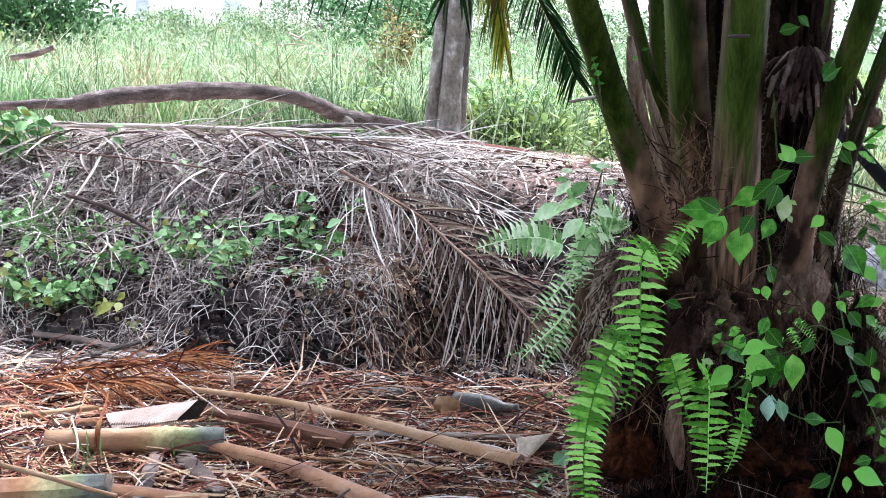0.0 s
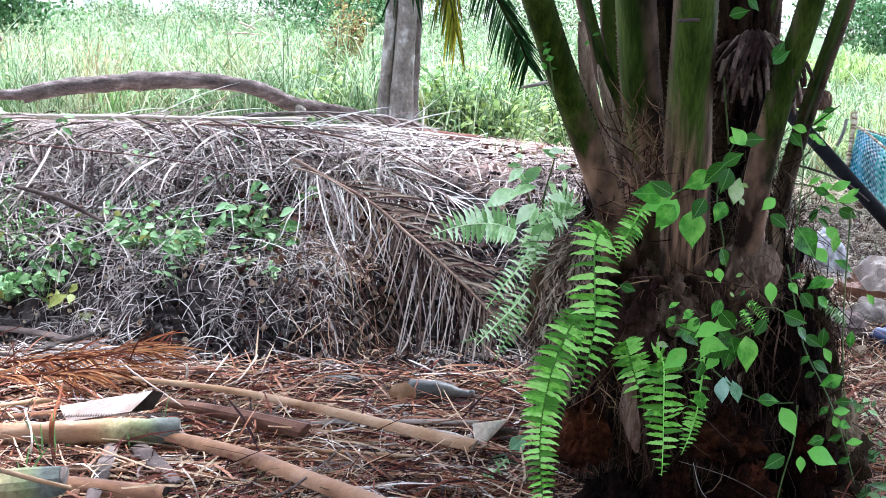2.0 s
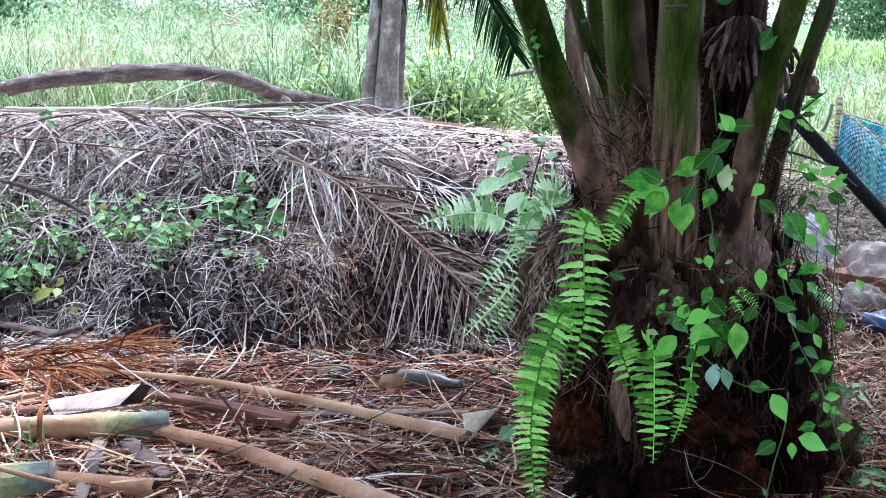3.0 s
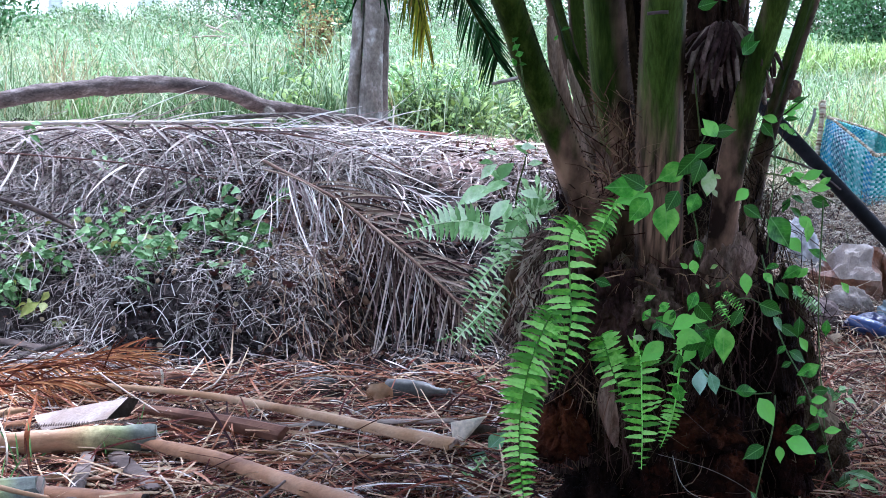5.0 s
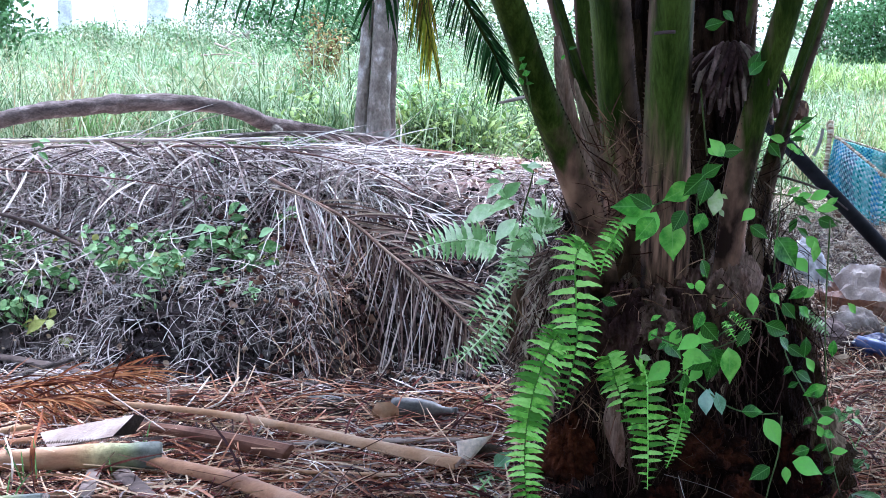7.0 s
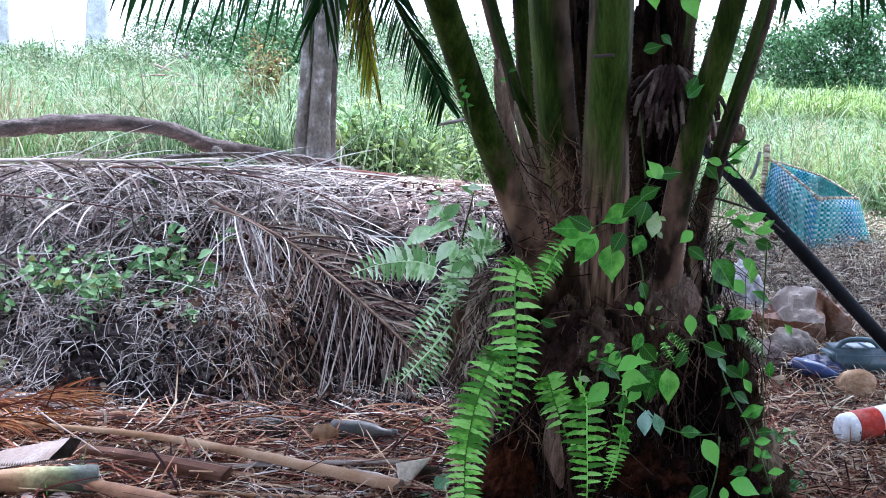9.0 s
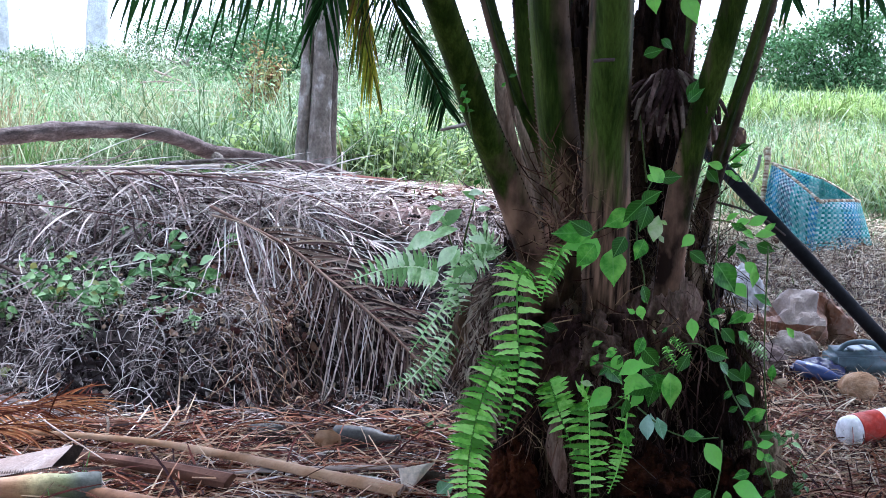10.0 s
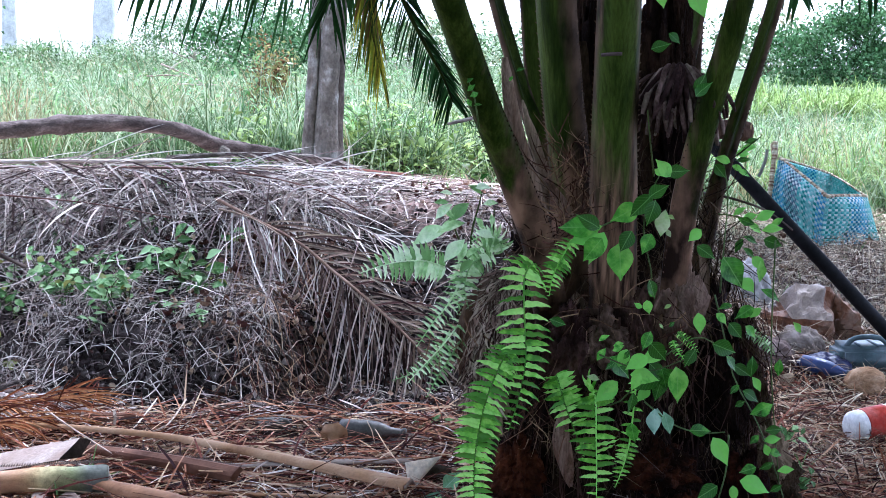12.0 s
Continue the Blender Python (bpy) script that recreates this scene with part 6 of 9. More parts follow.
def sweep(points, widths, section, up=(0, 0, 1), ragged=0.0, seed=0):
    """A section swept along a line, its upper side turned up; ragged ends."""
    rng = np.random.default_rng(seed)
    n, m = len(points), len(section)
    verts, faces = [], []
    for i, p in enumerate(points):
        al = (points[min(i + 1, n - 1)] - points[max(i - 1, 0)]).normalized()
        side = al.cross(Vector(up)).normalized()
        top = side.cross(al)
        for sx, sy in section:
            r = widths[i] / 2 * (1 + 0.05 * noise.noise(p * 15 + Vector((sx * 2, sy * 2, 0))))
            e = al * rng.normal(0, ragged) if i in (0, n - 1) else Vector((0, 0, 0))
            verts.append(p + (side * sx + top * sy) * r + e)
    for i in range(n - 1):
        for j in range(m):
            a, b = i * m + j, i * m + (j + 1) % m
            faces.append((a, a + m, b + m, b))
    faces += [tuple(range(m)), tuple((n - 1) * m + j for j in range(m))[::-1]]
    return Geo().add(verts, faces)


TROUGH = ((-1, 0.3), (-0.9, 0.42), (-0.55, 0.16), (0, 0.04), (0.55, 0.16), (0.9, 0.42), (1, 0.3), (0.88, -0.15), (0.55, -0.48), (0, -0.62), (-0.55, -0.48), (-0.88, -0.15))


EDGED = ((-1, 0.5), (-0.9, 0.64), (-0.4, 0.4), (0.4, 0.4), (0.9, 0.64), (1, 0.5), (0.95, 0.1), (0.8, -0.35), (0.45, -0.62), (-0.45, -0.62), (-0.8, -0.35), (-0.95, 0.1))


def cut_stalk(line, widths, material, label, cut=CUT, flat=0.6, teeth=False, group="cut palm stalks", name="palm_stalk", end=1.0, up=(0, 0.3, -1), edged=False):
    """A cut leaf stalk lying on the ground: keeled trough, sawn end, saw teeth along an edge."""
    pts = bend(line, 24)
    ob = thing(name, line[0], label, "palm stalk", group)
    wide = np.interp(np.linspace(0, 1, 24), np.linspace(0, 1, len(widths)), widths)
    seed = len(label) + int(1000 * abs(line[0][0]))
    if flat >= 0.99:
        part("stick", Geo().tube(pts, wide / 2, 8, rough=0.3), material, ob)
    else:
        section = [(sx, sy * flat / 0.6) for sx, sy in TROUGH]
        if edged:
            section, up = EDGED, (0, 0.7, -1)
        body = part("stalk", sweep(pts, wide, section, up, 0.006, seed), material, ob)
        body.data.set_sharp_from_angle(angle=radians(34))
        along = (pts[-1] - pts[-2]).normalized()
        if cut:
            tip = [pts[-1] - along * 0.004, pts[-1] + along * 0.005]
            part("cut_end", sweep(tip, [wide[-1] * 0.93] * 2, section, up, 0.001, seed), cut, ob, "pale cut face" if cut is CUT else "dark cut end")
    if teeth:
        geo, r2 = Geo(), np.random.default_rng(3)
        for i in range(23):
            al = (pts[i + 1] - pts[i]).normalized()
            side = al.cross(Vector((0, -0.55, 1))).normalized()
            if side.y < 0:
                side = -side
            top = Vector((0, -0.2, 1))
            for w in np.linspace(0, 1, 4, endpoint=False):
                p = pts[i].lerp(pts[i + 1], float(w)) + side * wide[i] * 0.46 + top * wide[i] * 0.18 * flat / 0.6
                h = r2.uniform(0.004, 0.008)
                geo.add([p - al * 0.003, p + al * 0.003, p - side * 0.004, p + top * h + side * 0.004 + al * 0.004], [(0, 1, 3), (1, 2, 3), (2, 0, 3)])
        part("spine", geo, GREY_STALK, ob, kind="stuff", smooth=False)
    return ob


A, B = Vector((-1.258, 4.050, 0.082)), Vector((-0.775, 4.110, 0.085))
green_end(STUB, tuple((B - A).normalized()), (B - A).length * 0.42, (B - A).length)
cut_stalk([tuple(A), tuple(A.lerp(B, 0.4)), tuple(A.lerp(B, 0.8)), tuple(B)], (0.056, 0.07, 0.074, 0.074), STUB, "thick cut palm stalk shading from orange to green at its end", GREY_STALK, 1.1, True, edged=True)
cut_stalk([(-0.812, 4.100, 0.075), (-0.740, 4.050, 0.078), (-0.568, 3.920, 0.079), (-0.370, 3.720, 0.079), (-0.161, 3.510, 0.078), (-0.026, 3.350, 0.078)], (0.035, 0.05, 0.055, 0.06), TAN, "thick tan palm stalk lying on the litter")
cut_stalk([(-1.215, 4.780, 0.080), (-0.968, 4.720, 0.080), (-0.704, 4.620, 0.080), (-0.443, 4.450, 0.079), (-0.200, 4.270, 0.077), (0.038, 4.100, 0.074)], (0.02, 0.026, 0.036, 0.05), TAN, "long tapering tan palm stalk with a sawn end", teeth=False)
cut_stalk([(-0.93, 4.5, 0.074), (-0.779, 4.42, 0.076), (-0.593, 4.3, 0.078), (-0.438, 4.2, 0.075)], (0.022, 0.036, 0.046, 0.05), BROWN_STALK, "flat reddish-brown palm stalk with a notched edge", None, 0.42, True, edged=True)
shell = thing("palm_stalk", (-1.05, 4.28, 0.06), "split pinkish grey palm stalk with painted shadow at its end", "palm stalk", "cut palm stalks")
SPLIT = material("split_stalk", [(0.3, 0.22, 0.17), (0.43, 0.345, 0.285), (0.56, 0.48, 0.42)], tint=0.004, scale=5, fine=90, stretch=(0.6, 2, 2), rough=0.55, bump=0.3, vary=0.05)
face = [Vector(c) for c in ((-1.174, 4.360, 0.081), (-0.873, 4.220, 0.171), (-0.923, 4.170, 0.122), (-1.131, 4.280, 0.058))]
rim = [c + Vector(d) for c, d in zip(face, ((0, 0.05, -0.02), (0.022, 0.05, -0.018), (0.05, 0.05, -0.006), (0, 0.05, 0)))]
slab, n = Geo(), 12
for top, back in ((face, 0.0), (face, 0.007)):
    verts = []
    for i in range(n + 1):
        for j in range(5):
            p = top[0].lerp(top[1], i / n).lerp(top[3].lerp(top[2], i / n), j / 4)
            verts.append(p + Vector((0, back - 0.006 * math.sin(math.pi * j / 4), 0.0015 * noise.noise(p * 60))))
    slab.add(verts, [(5 * i + j, 5 * i + j + 1, 5 * i + j + 6, 5 * i + j + 5) for i in range(n) for j in range(4)])
part("stalk", slab, SPLIT, shell)
part("rim", Geo().add([face[0], face[1], rim[1], rim[0]], [(0, 1, 2, 3)]).add([face[3], face[2], rim[2], rim[3]], [(0, 3, 2, 1)]).add([rim[0], rim[1], rim[2], rim[3]], [(3, 2, 1, 0)]), GREY_STALK, shell)
# Dark sheet that paints the shadow under the slanted end.
part("hollow", Geo().add([face[1] + Vector((0, 0.006, 0)), face[2] + Vector((0, 0.006, 0)), rim[2], rim[1]], [(0, 1, 2, 3)]), DARK_AND_SHADE, shell, "painted shadow at the slanted end")
teeth = Geo()
for i in range(34):
    p = face[3].lerp(face[2], (i + 0.5) / 34)
    al = (face[2] - face[3]).normalized()
    teeth.add([p - al * 0.0025, p + al * 0.0025, p + Vector((0, 0.004, 0)), p + al * 0.003 + Vector((0, -0.002, -0.007))], [(0, 1, 3), (1, 2, 3), (2, 0, 3)])
part("spine", teeth, DARK_AND_SHADE, shell, kind="stuff", smooth=False)
near_a, near_b = Vector((-1.374, 3.500, 0.081)), Vector((-0.935, 3.500, 0.130))
green_end(OCHRE, tuple((near_b - near_a).normalized()), (near_b - near_a).length * 0.45, (near_b - near_a).length)
cut_stalk([(-1.374, 3.500, 0.081), (-1.169, 3.500, 0.102), (-1.046, 3.500, 0.114), (-0.935, 3.500, 0.130)], (0.08, 0.085, 0.085, 0.07), OCHRE, "broad cut palm stalk with a pale green end on the litter", GREY_STALK, 0.9, edged=True)
cut_stalk([(-1.200, 3.360, 0.222), (-1.069, 3.360, 0.194), (-0.978, 3.360, 0.172), (-0.879, 3.360, 0.150)], (0.012, 0.014, 0.013, 0.009), TAN, "thin orange-brown stick lying over a cut stalk", None, 1.0)
cut_stalk([(-1.613, 4.420, 0.030), (-1.407, 4.420, 0.056), (-1.211, 4.420, 0.087)], (0.02, 0.024, 0.022), TAN, "narrow tan palm stalk among dry leaflets", None)
cut_stalk([(-1.591, 4.360, 0.009), (-1.388, 4.360, 0.035), (-1.199, 4.360, 0.061)], (0.03, 0.034, 0.03), TAN, "split tan palm stalk with a torn edge", None, 0.5)
cut_stalk([(-1.078, 3.720, 0.057), (-0.896, 3.670, 0.060), (-0.718, 3.620, 0.060)], (0.05, 0.06, 0.062), TAN, "brown cut palm stalk with a dark end", DARK_AND_SHADE, 0.5)
cut_stalk([(-1.237, 3.680, 0.039), (-1.062, 3.660, 0.038), (-0.931, 3.640, 0.039)], (0.07, 0.07, 0.06), TAN, "broad tan stalk base half under other stalks", None, 0.5)
cut_stalk([(-0.948, 4.050, 0.060), (-0.915, 3.780, 0.058), (-0.878, 3.510, 0.059)], (0.04, 0.045, 0.03), GREY_STALK, "flat grey slip of stalk", None, 0.25)
cut_stalk([(-0.876, 4.050, 0.058), (-0.782, 3.870, 0.058), (-0.708, 3.730, 0.058)], (0.05, 0.05, 0.03), GREY_STALK, "flat grey slip of stalk", None, 0.25)
cut_stalk([(-1.021, 3.810, 0.057), (-0.813, 3.810, 0.058), (-0.634, 3.780, 0.058), (-0.457, 3.740, 0.059)], (0.008, 0.009, 0.009, 0.007), BROWN_STALK, "thin reddish stick on the litter", None, 1.0)
cut_stalk([(-1.208, 3.770, 0.060), (-1.076, 3.710, 0.058), (-0.955, 3.650, 0.059)], (0.012, 0.016, 0.014), TAN, "thin orange-brown stick on the litter", None, 1.0)
cut_stalk([(-1.067, 5.000, 0.060), (-0.963, 4.970, 0.058), (-0.847, 4.960, 0.059)], (0.03, 0.034, 0.03), BROWN_STALK, "short dark brown stick", CUT, 0.9)
cut_stalk([(-0.491, 4.350, 0.059), (-0.222, 4.390, 0.059), (0.059, 4.410, 0.059)], (0.022, 0.026, 0.024), GREY_STALK, "flat grey strip of dry stalk", None, 0.3)
cut_stalk([(-0.593, 4.090, 0.058), (-0.341, 4.050, 0.059), (-0.126, 4.030, 0.060)], (0.014, 0.016, 0.012), TAN, "flat pinkish strip of dry stalk", None, 0.4)
cut_stalk([(-1.557, 5.200, 0.019), (-1.465, 5.300, 0.054), (-1.324, 5.380, 0.088)], (0.018, 0.02, 0.014), LOG, "dark curved stick at the foot of the bank", None, 1.0)
cut_stalk([(-1.864, 5.340, 0.059), (-1.554, 5.130, 0.059), (-1.357, 5.130, 0.058)], (0.016, 0.02, 0.016), GREY_STALK, "grey stick at the foot of the bank", None, 1.0)
cut_stalk([(-1.748, 5.490, 0.080), (-1.547, 5.450, 0.072), (-1.281, 5.300, 0.060)], (0.035, 0.04, 0.03), GREY_STALK, "flat weathered slip of stalk", None, 0.3)
cut_stalk([(-0.541, 5.420, 0.097), (-0.491, 5.360, 0.045), (-0.455, 5.320, -0.005)], (0.014, 0.014, 0.012), GREY_STALK, "pale short stick leaning on the bank", None, 1.0)
cut_stalk([(-1.732, 5.850, 0.554), (-1.560, 5.800, 0.518), (-1.376, 5.750, 0.444)], (0.016, 0.018, 0.014), GREY_STALK, "pale stick lying on the bank", None, 1.0)
cut_stalk([(-2.531, 7.600, 1.034), (-2.417, 7.600, 1.054), (-2.317, 7.600, 1.091)], (0.03, 0.032, 0.026), LOG, "broken branch end above the grass", None, 1.0)
cut_stalk([(-0.241, 7.000, 0.729), (-0.113, 7.000, 0.714), (0.041, 7.000, 0.704)], (0.05, 0.075, 0.06), ORANGE, "broad orange slab of dead stalk on the bank's shoulder", None, 0.4)
cut_stalk([(-0.138, 8.600, 0.695), (0.050, 8.500, 0.663), (0.203, 8.400, 0.639)], (0.02, 0.025, 0.02), DARK_AND_SHADE, "dark stick in the grass", None, 0.8)
PALE_SHEATH = material("pale_sheath", [(0.4, 0.24, 0.17), (0.6, 0.43, 0.34), (0.74, 0.6, 0.5)], scale=9, fine=80, rough=0.7, bump=0.3)


# a pale torn flap at the long stalk's sawn end
def sheet(corners, bulge, thick=0.004, n=8):
    """A curved sheet between four corners, with a thickness."""
    a, b, c, d = (Vector(p) for p in corners)
    face = (b - a).cross(d - a).normalized()
    if face.y > 0:
        face = -face
    verts = []
    for k in (0, 1):
        for i in range(n + 1):
            for j in range(n + 1):
                p = a.lerp(b, j / n).lerp(d.lerp(c, j / n), i / n)
                verts.append(p + face * (bulge * math.sin(math.pi * j / n) * (0.5 + 0.5 * i / n) - thick * k + 0.004 * noise.noise(p * 40)))
    m = (n + 1) ** 2
    faces = []
    for i in range(n):
        for j in range(n):
            q = i * (n + 1) + j
            faces += [(q, q + 1, q + n + 2, q + n + 1), (m + q + n + 1, m + q + n + 2, m + q + 1, m + q)]
    for i in range(n):
        for q, r in ((i, i + 1), (n * (n + 1) + i + 1, n * (n + 1) + i), ((i + 1) * (n + 1), i * (n + 1)), (i * (n + 1) + n, (i + 1) * (n + 1) + n)):
            faces.append((r, q, m + q, m + r))
    return Geo().add(verts, faces)


solo("stalk_flap", sheet(((0.030, 4.220, 0.103), (0.133, 4.240, 0.117), (0.070, 4.200, 0.054), (0.043, 4.200, 0.020)), 0.015), PALE_SHEATH, (0.067, 4.220, 0.076),
     "pale torn flap of stalk sheath curling from the litter", "palm stalk")
solo("stalk_flap", sheet(((0.089, 4.260, 0.087), (0.163, 4.300, 0.069), (0.163, 4.220, -0.012), (0.063, 4.240, -0.004)), -0.03), DARK_AND_SHADE, (0.123, 4.260, 0.042),
     "dark torn stalk sheath beside the palm foot", "palm stalk")
solo("leaf_strap", Geo().strap(bend([(-1.175, 4.410, 0.139), (-1.122, 4.170, 0.148), (-1.087, 3.970, 0.145), (-1.083, 3.940, 0.099), (-1.061, 3.890, 0.060)], 10), [0.012, 0.015, 0.016, 0.016, 0.016, 0.015, 0.014, 0.013, 0.012, 0.01], (0, -1, 0.2), 0.25), ORANGE, (-1.194, 4.360, 0.040),
     "yellow-orange dry leaf strap bent over a cut stalk", "dead leaf")
for at in ((-1.013, 4.940, 0.079), (-0.892, 4.850, 0.079)):
    b = Vector(at)
    solo("bark_strip", Geo().strap(bend([b + Vector((0, -0.012, 0.03)), b + Vector((0.005, -0.02, 0.012)), b + Vector((0.002, -0.018, -0.02))], 5), [0.009] * 5, (0, -1, 0.2), 0.1), CUT, at,
         "narrow whitish peeling strip round a stick", "bark strip", "whitish strips")

# ---------------------------------------------------------------- ferns on the palm
def pinna_mesh(material):
    """A unit fern leaflet: eared at its base, wavy along its margins, bowed towards the frond's tip."""
    rows, cols = 11, (-1, -0.45, 0, 0.45, 1)
    verts, faces = [], []
    for i in range(rows):
        u = i / (rows - 1)
        w = float(np.interp(u, np.linspace(0, 1, len(PINNA)), PINNA))
        for c in cols:
            edge = 1 + 0.09 * abs(c) * math.sin(21 * u + 1.5 * c)
            verts.append((c * w * edge + 0.17 * u * u - 0.03 * u, u - 0.08 * u * u, 0.34 * abs(c) * w + 0.035 * math.sin(17 * u + c) * abs(c) - 0.24 * u * u))
    for i in range(rows - 1):
        for c in range(4):
            k = i * 5 + c
            faces.append((k, k + 1, k + 6, k + 5))
    data = Geo().add(verts, faces).mesh("pinna")
    data.materials.append(material)
    return data


PINNA_GREEN = pinna_mesh(FERN)
PINNA_PALE = pinna_mesh(FERN_PALE)


def fern(line, half, label, seed, mesh, n=30, wide=1.3, group="ferns on the palm", face=(0, -1, 0.25), bare=0.0):
    """One fern frond: a thin rachis with paired leaflets, longest in the middle."""
    rng = np.random.default_rng(seed)
    pts = bend(line, 40)
    ob = thing("fern_frond", line[0], label, "fern", group)
    part("rachis", Geo().tube(pts, np.linspace(0.0026, 0.0009, 40), 5), FERN if mesh is PINNA_GREEN else FERN_PALE, ob)
    nrm = Vector(face).normalized()
    for i in range(n):
        for sgn in (-1, 1):
            u = min(0.999, bare + (1 - bare) * (i + 0.5 + 0.25 * sgn) / n)
            s = u * 38.9
            k = int(s)
            p = pts[k].lerp(pts[k + 1], s - k)
            al = (pts[k + 1] - pts[k]).normalized()
            sd = al.cross(nrm).normalized()
            L = half * float(np.interp(u, [0, 0.12, 0.45, 0.75, 0.93, 1], [0.6, 0.92, 1.0, 0.74, 0.3, 0.12])) * rng.uniform(0.9, 1.08)
            d = sd * sgn - al * rng.normal(0.1, 0.07) - nrm * rng.uniform(-0.05, 0.25)
            nn = nrm + al * rng.normal(-0.35, 0.2) + Vector(rng.normal(0, 0.2, 3))
            piece("pinna", mesh, ob, frame_of(p, d, nn, L, -sgn * L * wide * rng.uniform(0.92, 1.1)))


fern([(0.309, 3.440, 0.766), (0.286, 3.400, 0.737), (0.284, 3.340, 0.639), (0.285, 3.320, 0.564), (0.271, 3.330, 0.477), (0.252, 3.350, 0.404)], 0.066, "bright green sword fern frond hanging down the palm trunk", 1, PINNA_GREEN, 23, 0.98)
fern([(0.254, 3.360, 0.585), (0.230, 3.330, 0.555), (0.199, 3.300, 0.485), (0.184, 3.290, 0.423), (0.174, 3.280, 0.358), (0.174, 3.280, 0.274), (0.184, 3.300, 0.182), (0.194, 3.330, 0.114)], 0.056, "long bright green sword fern frond drooping to the ground", 2, PINNA_GREEN, 42, 1.1)
fern([(0.447, 3.440, 0.482), (0.450, 3.390, 0.461), (0.449, 3.360, 0.384), (0.452, 3.360, 0.306), (0.455, 3.380, 0.216)], 0.058, "short green fern frond hanging low on the trunk", 3, PINNA_GREEN, 19, 1.1, face=(0, -1, -0.3))
fern([(0.366, 3.440, 0.511), (0.374, 3.410, 0.482), (0.391, 3.400, 0.428), (0.432, 3.420, 0.327)], 0.05, "short green fern frond hanging low on the trunk", 4, PINNA_GREEN, 15, 1.1, face=(0, -1, -0.3))
fern([(0.552, 3.460, 0.497), (0.538, 3.440, 0.369), (0.524, 3.440, 0.302), (0.508, 3.460, 0.243)], 0.03, "thin green fern frond half hidden on the trunk", 5, PINNA_GREEN, 18, face=(0, -1, -0.3))
fern([(0.397, 3.460, 0.818), (0.372, 3.430, 0.781), (0.352, 3.420, 0.741), (0.344, 3.420, 0.695)], 0.036, "small bright fern frond between leaf stalks", 6, PINNA_GREEN, 14, 1.25)
fern([(0.114, 3.600, 0.736), (0.060, 3.520, 0.761), (-0.011, 3.460, 0.762), (-0.082, 3.420, 0.744)], 0.054, "pale green fern frond reaching out sideways", 7, PINNA_PALE, 18, 1.1)
fern([(0.161, 3.600, 0.718), (0.122, 3.520, 0.662), (0.084, 3.470, 0.623), (0.048, 3.440, 0.575)], 0.034, "pale grey-green fern frond hanging aside the trunk", 8, PINNA_PALE, 15, 1.05)
fern([(0.166, 3.600, 0.624), (0.113, 3.500, 0.573), (0.069, 3.460, 0.533), (0.026, 3.440, 0.489)], 0.032, "pale grey-green fern frond hanging aside the trunk", 9, PINNA_PALE, 15, 1.05)
fern([(0.188, 3.660, 0.758), (0.161, 3.600, 0.724), (0.146, 3.580, 0.673), (0.151, 3.580, 0.627)], 0.036, "pale grey-green fern frond hanging aside the trunk", 11, PINNA_PALE, 15, 1.05)
fern([(0.167, 3.600, 0.584), (0.128, 3.540, 0.533), (0.097, 3.500, 0.493), (0.073, 3.500, 0.445)], 0.028, "pale grey-green fern frond hanging aside the trunk", 12, PINNA_PALE, 15, 1.05)
fern([(0.257, 3.700, 0.776), (0.227, 3.660, 0.786), (0.192, 3.620, 0.776), (0.166, 3.600, 0.751)], 0.03, "pale grey-green fern frond hanging aside the trunk", 13, PINNA_PALE, 14, 1.05)
fern([(0.230, 3.680, 0.757), (0.180, 3.600, 0.745), (0.161, 3.560, 0.697), (0.170, 3.560, 0.644)], 0.05, "pale grey-green fern frond hanging aside the trunk", 21, PINNA_PALE, 13, 1.05)
fern([(0.128, 3.600, 0.582), (0.089, 3.520, 0.535), (0.044, 3.480, 0.508), (-0.007, 3.460, 0.493)], 0.026, "pale grey-green fern frond hanging aside the trunk", 23, PINNA_PALE, 13, 1.05)
fern([(0.255, 3.660, 0.767), (0.238, 3.640, 0.803), (0.209, 3.600, 0.813), (0.176, 3.580, 0.800)], 0.04, "pale grey-green fern frond hanging aside the trunk", 24, PINNA_PALE, 14, 1.05)
fern([(0.636, 3.420, 0.614), (0.657, 3.400, 0.598), (0.682, 3.400, 0.571)], 0.014, "tiny young fern frond on the trunk", 14, PINNA_GREEN, 12)
fern([(0.625, 3.420, 0.594), (0.634, 3.400, 0.574), (0.660, 3.400, 0.542)], 0.014, "tiny young fern frond on the trunk", 15, PINNA_GREEN, 12)
fern([(0.881, 3.800, 0.557), (0.922, 3.800, 0.527), (0.955, 3.800, 0.492)], 0.022, "tiny young fern frond beside the trunk", 16, PINNA_PALE, 14)
fern([(0.121, 3.900, 0.095), (0.056, 3.880, 0.036), (-0.031, 3.860, -0.003), (-0.075, 3.860, -0.016)], 0.024, "small fern frond lying at the palm foot", 17, PINNA_PALE, 14)
fern([(-0.159, 8.900, 0.751), (-0.205, 8.800, 0.836), (-0.266, 8.700, 0.872), (-0.326, 8.600, 0.829)], 0.08, "pale fern frond arching beside the tree", 18, PINNA_PALE, 15)
fern([(-0.143, 8.900, 0.735), (-0.093, 8.800, 0.820), (-0.029, 8.700, 0.825), (0.019, 8.600, 0.767)], 0.07, "pale fern frond arching beside the tree", 19, PINNA_PALE, 15)

fern([(0.002, 9.000, 0.770), (0.041, 8.900, 0.863), (0.114, 8.800, 0.900), (0.186, 8.700, 0.856)], 0.070, "pale fern frond arching beside the tree", 60, PINNA_PALE, 15)
fern([(0.035, 9.000, 0.751), (-0.031, 8.900, 0.847), (-0.110, 8.800, 0.876), (-0.182, 8.700, 0.835)], 0.070, "pale fern frond arching beside the tree", 61, PINNA_PALE, 15)
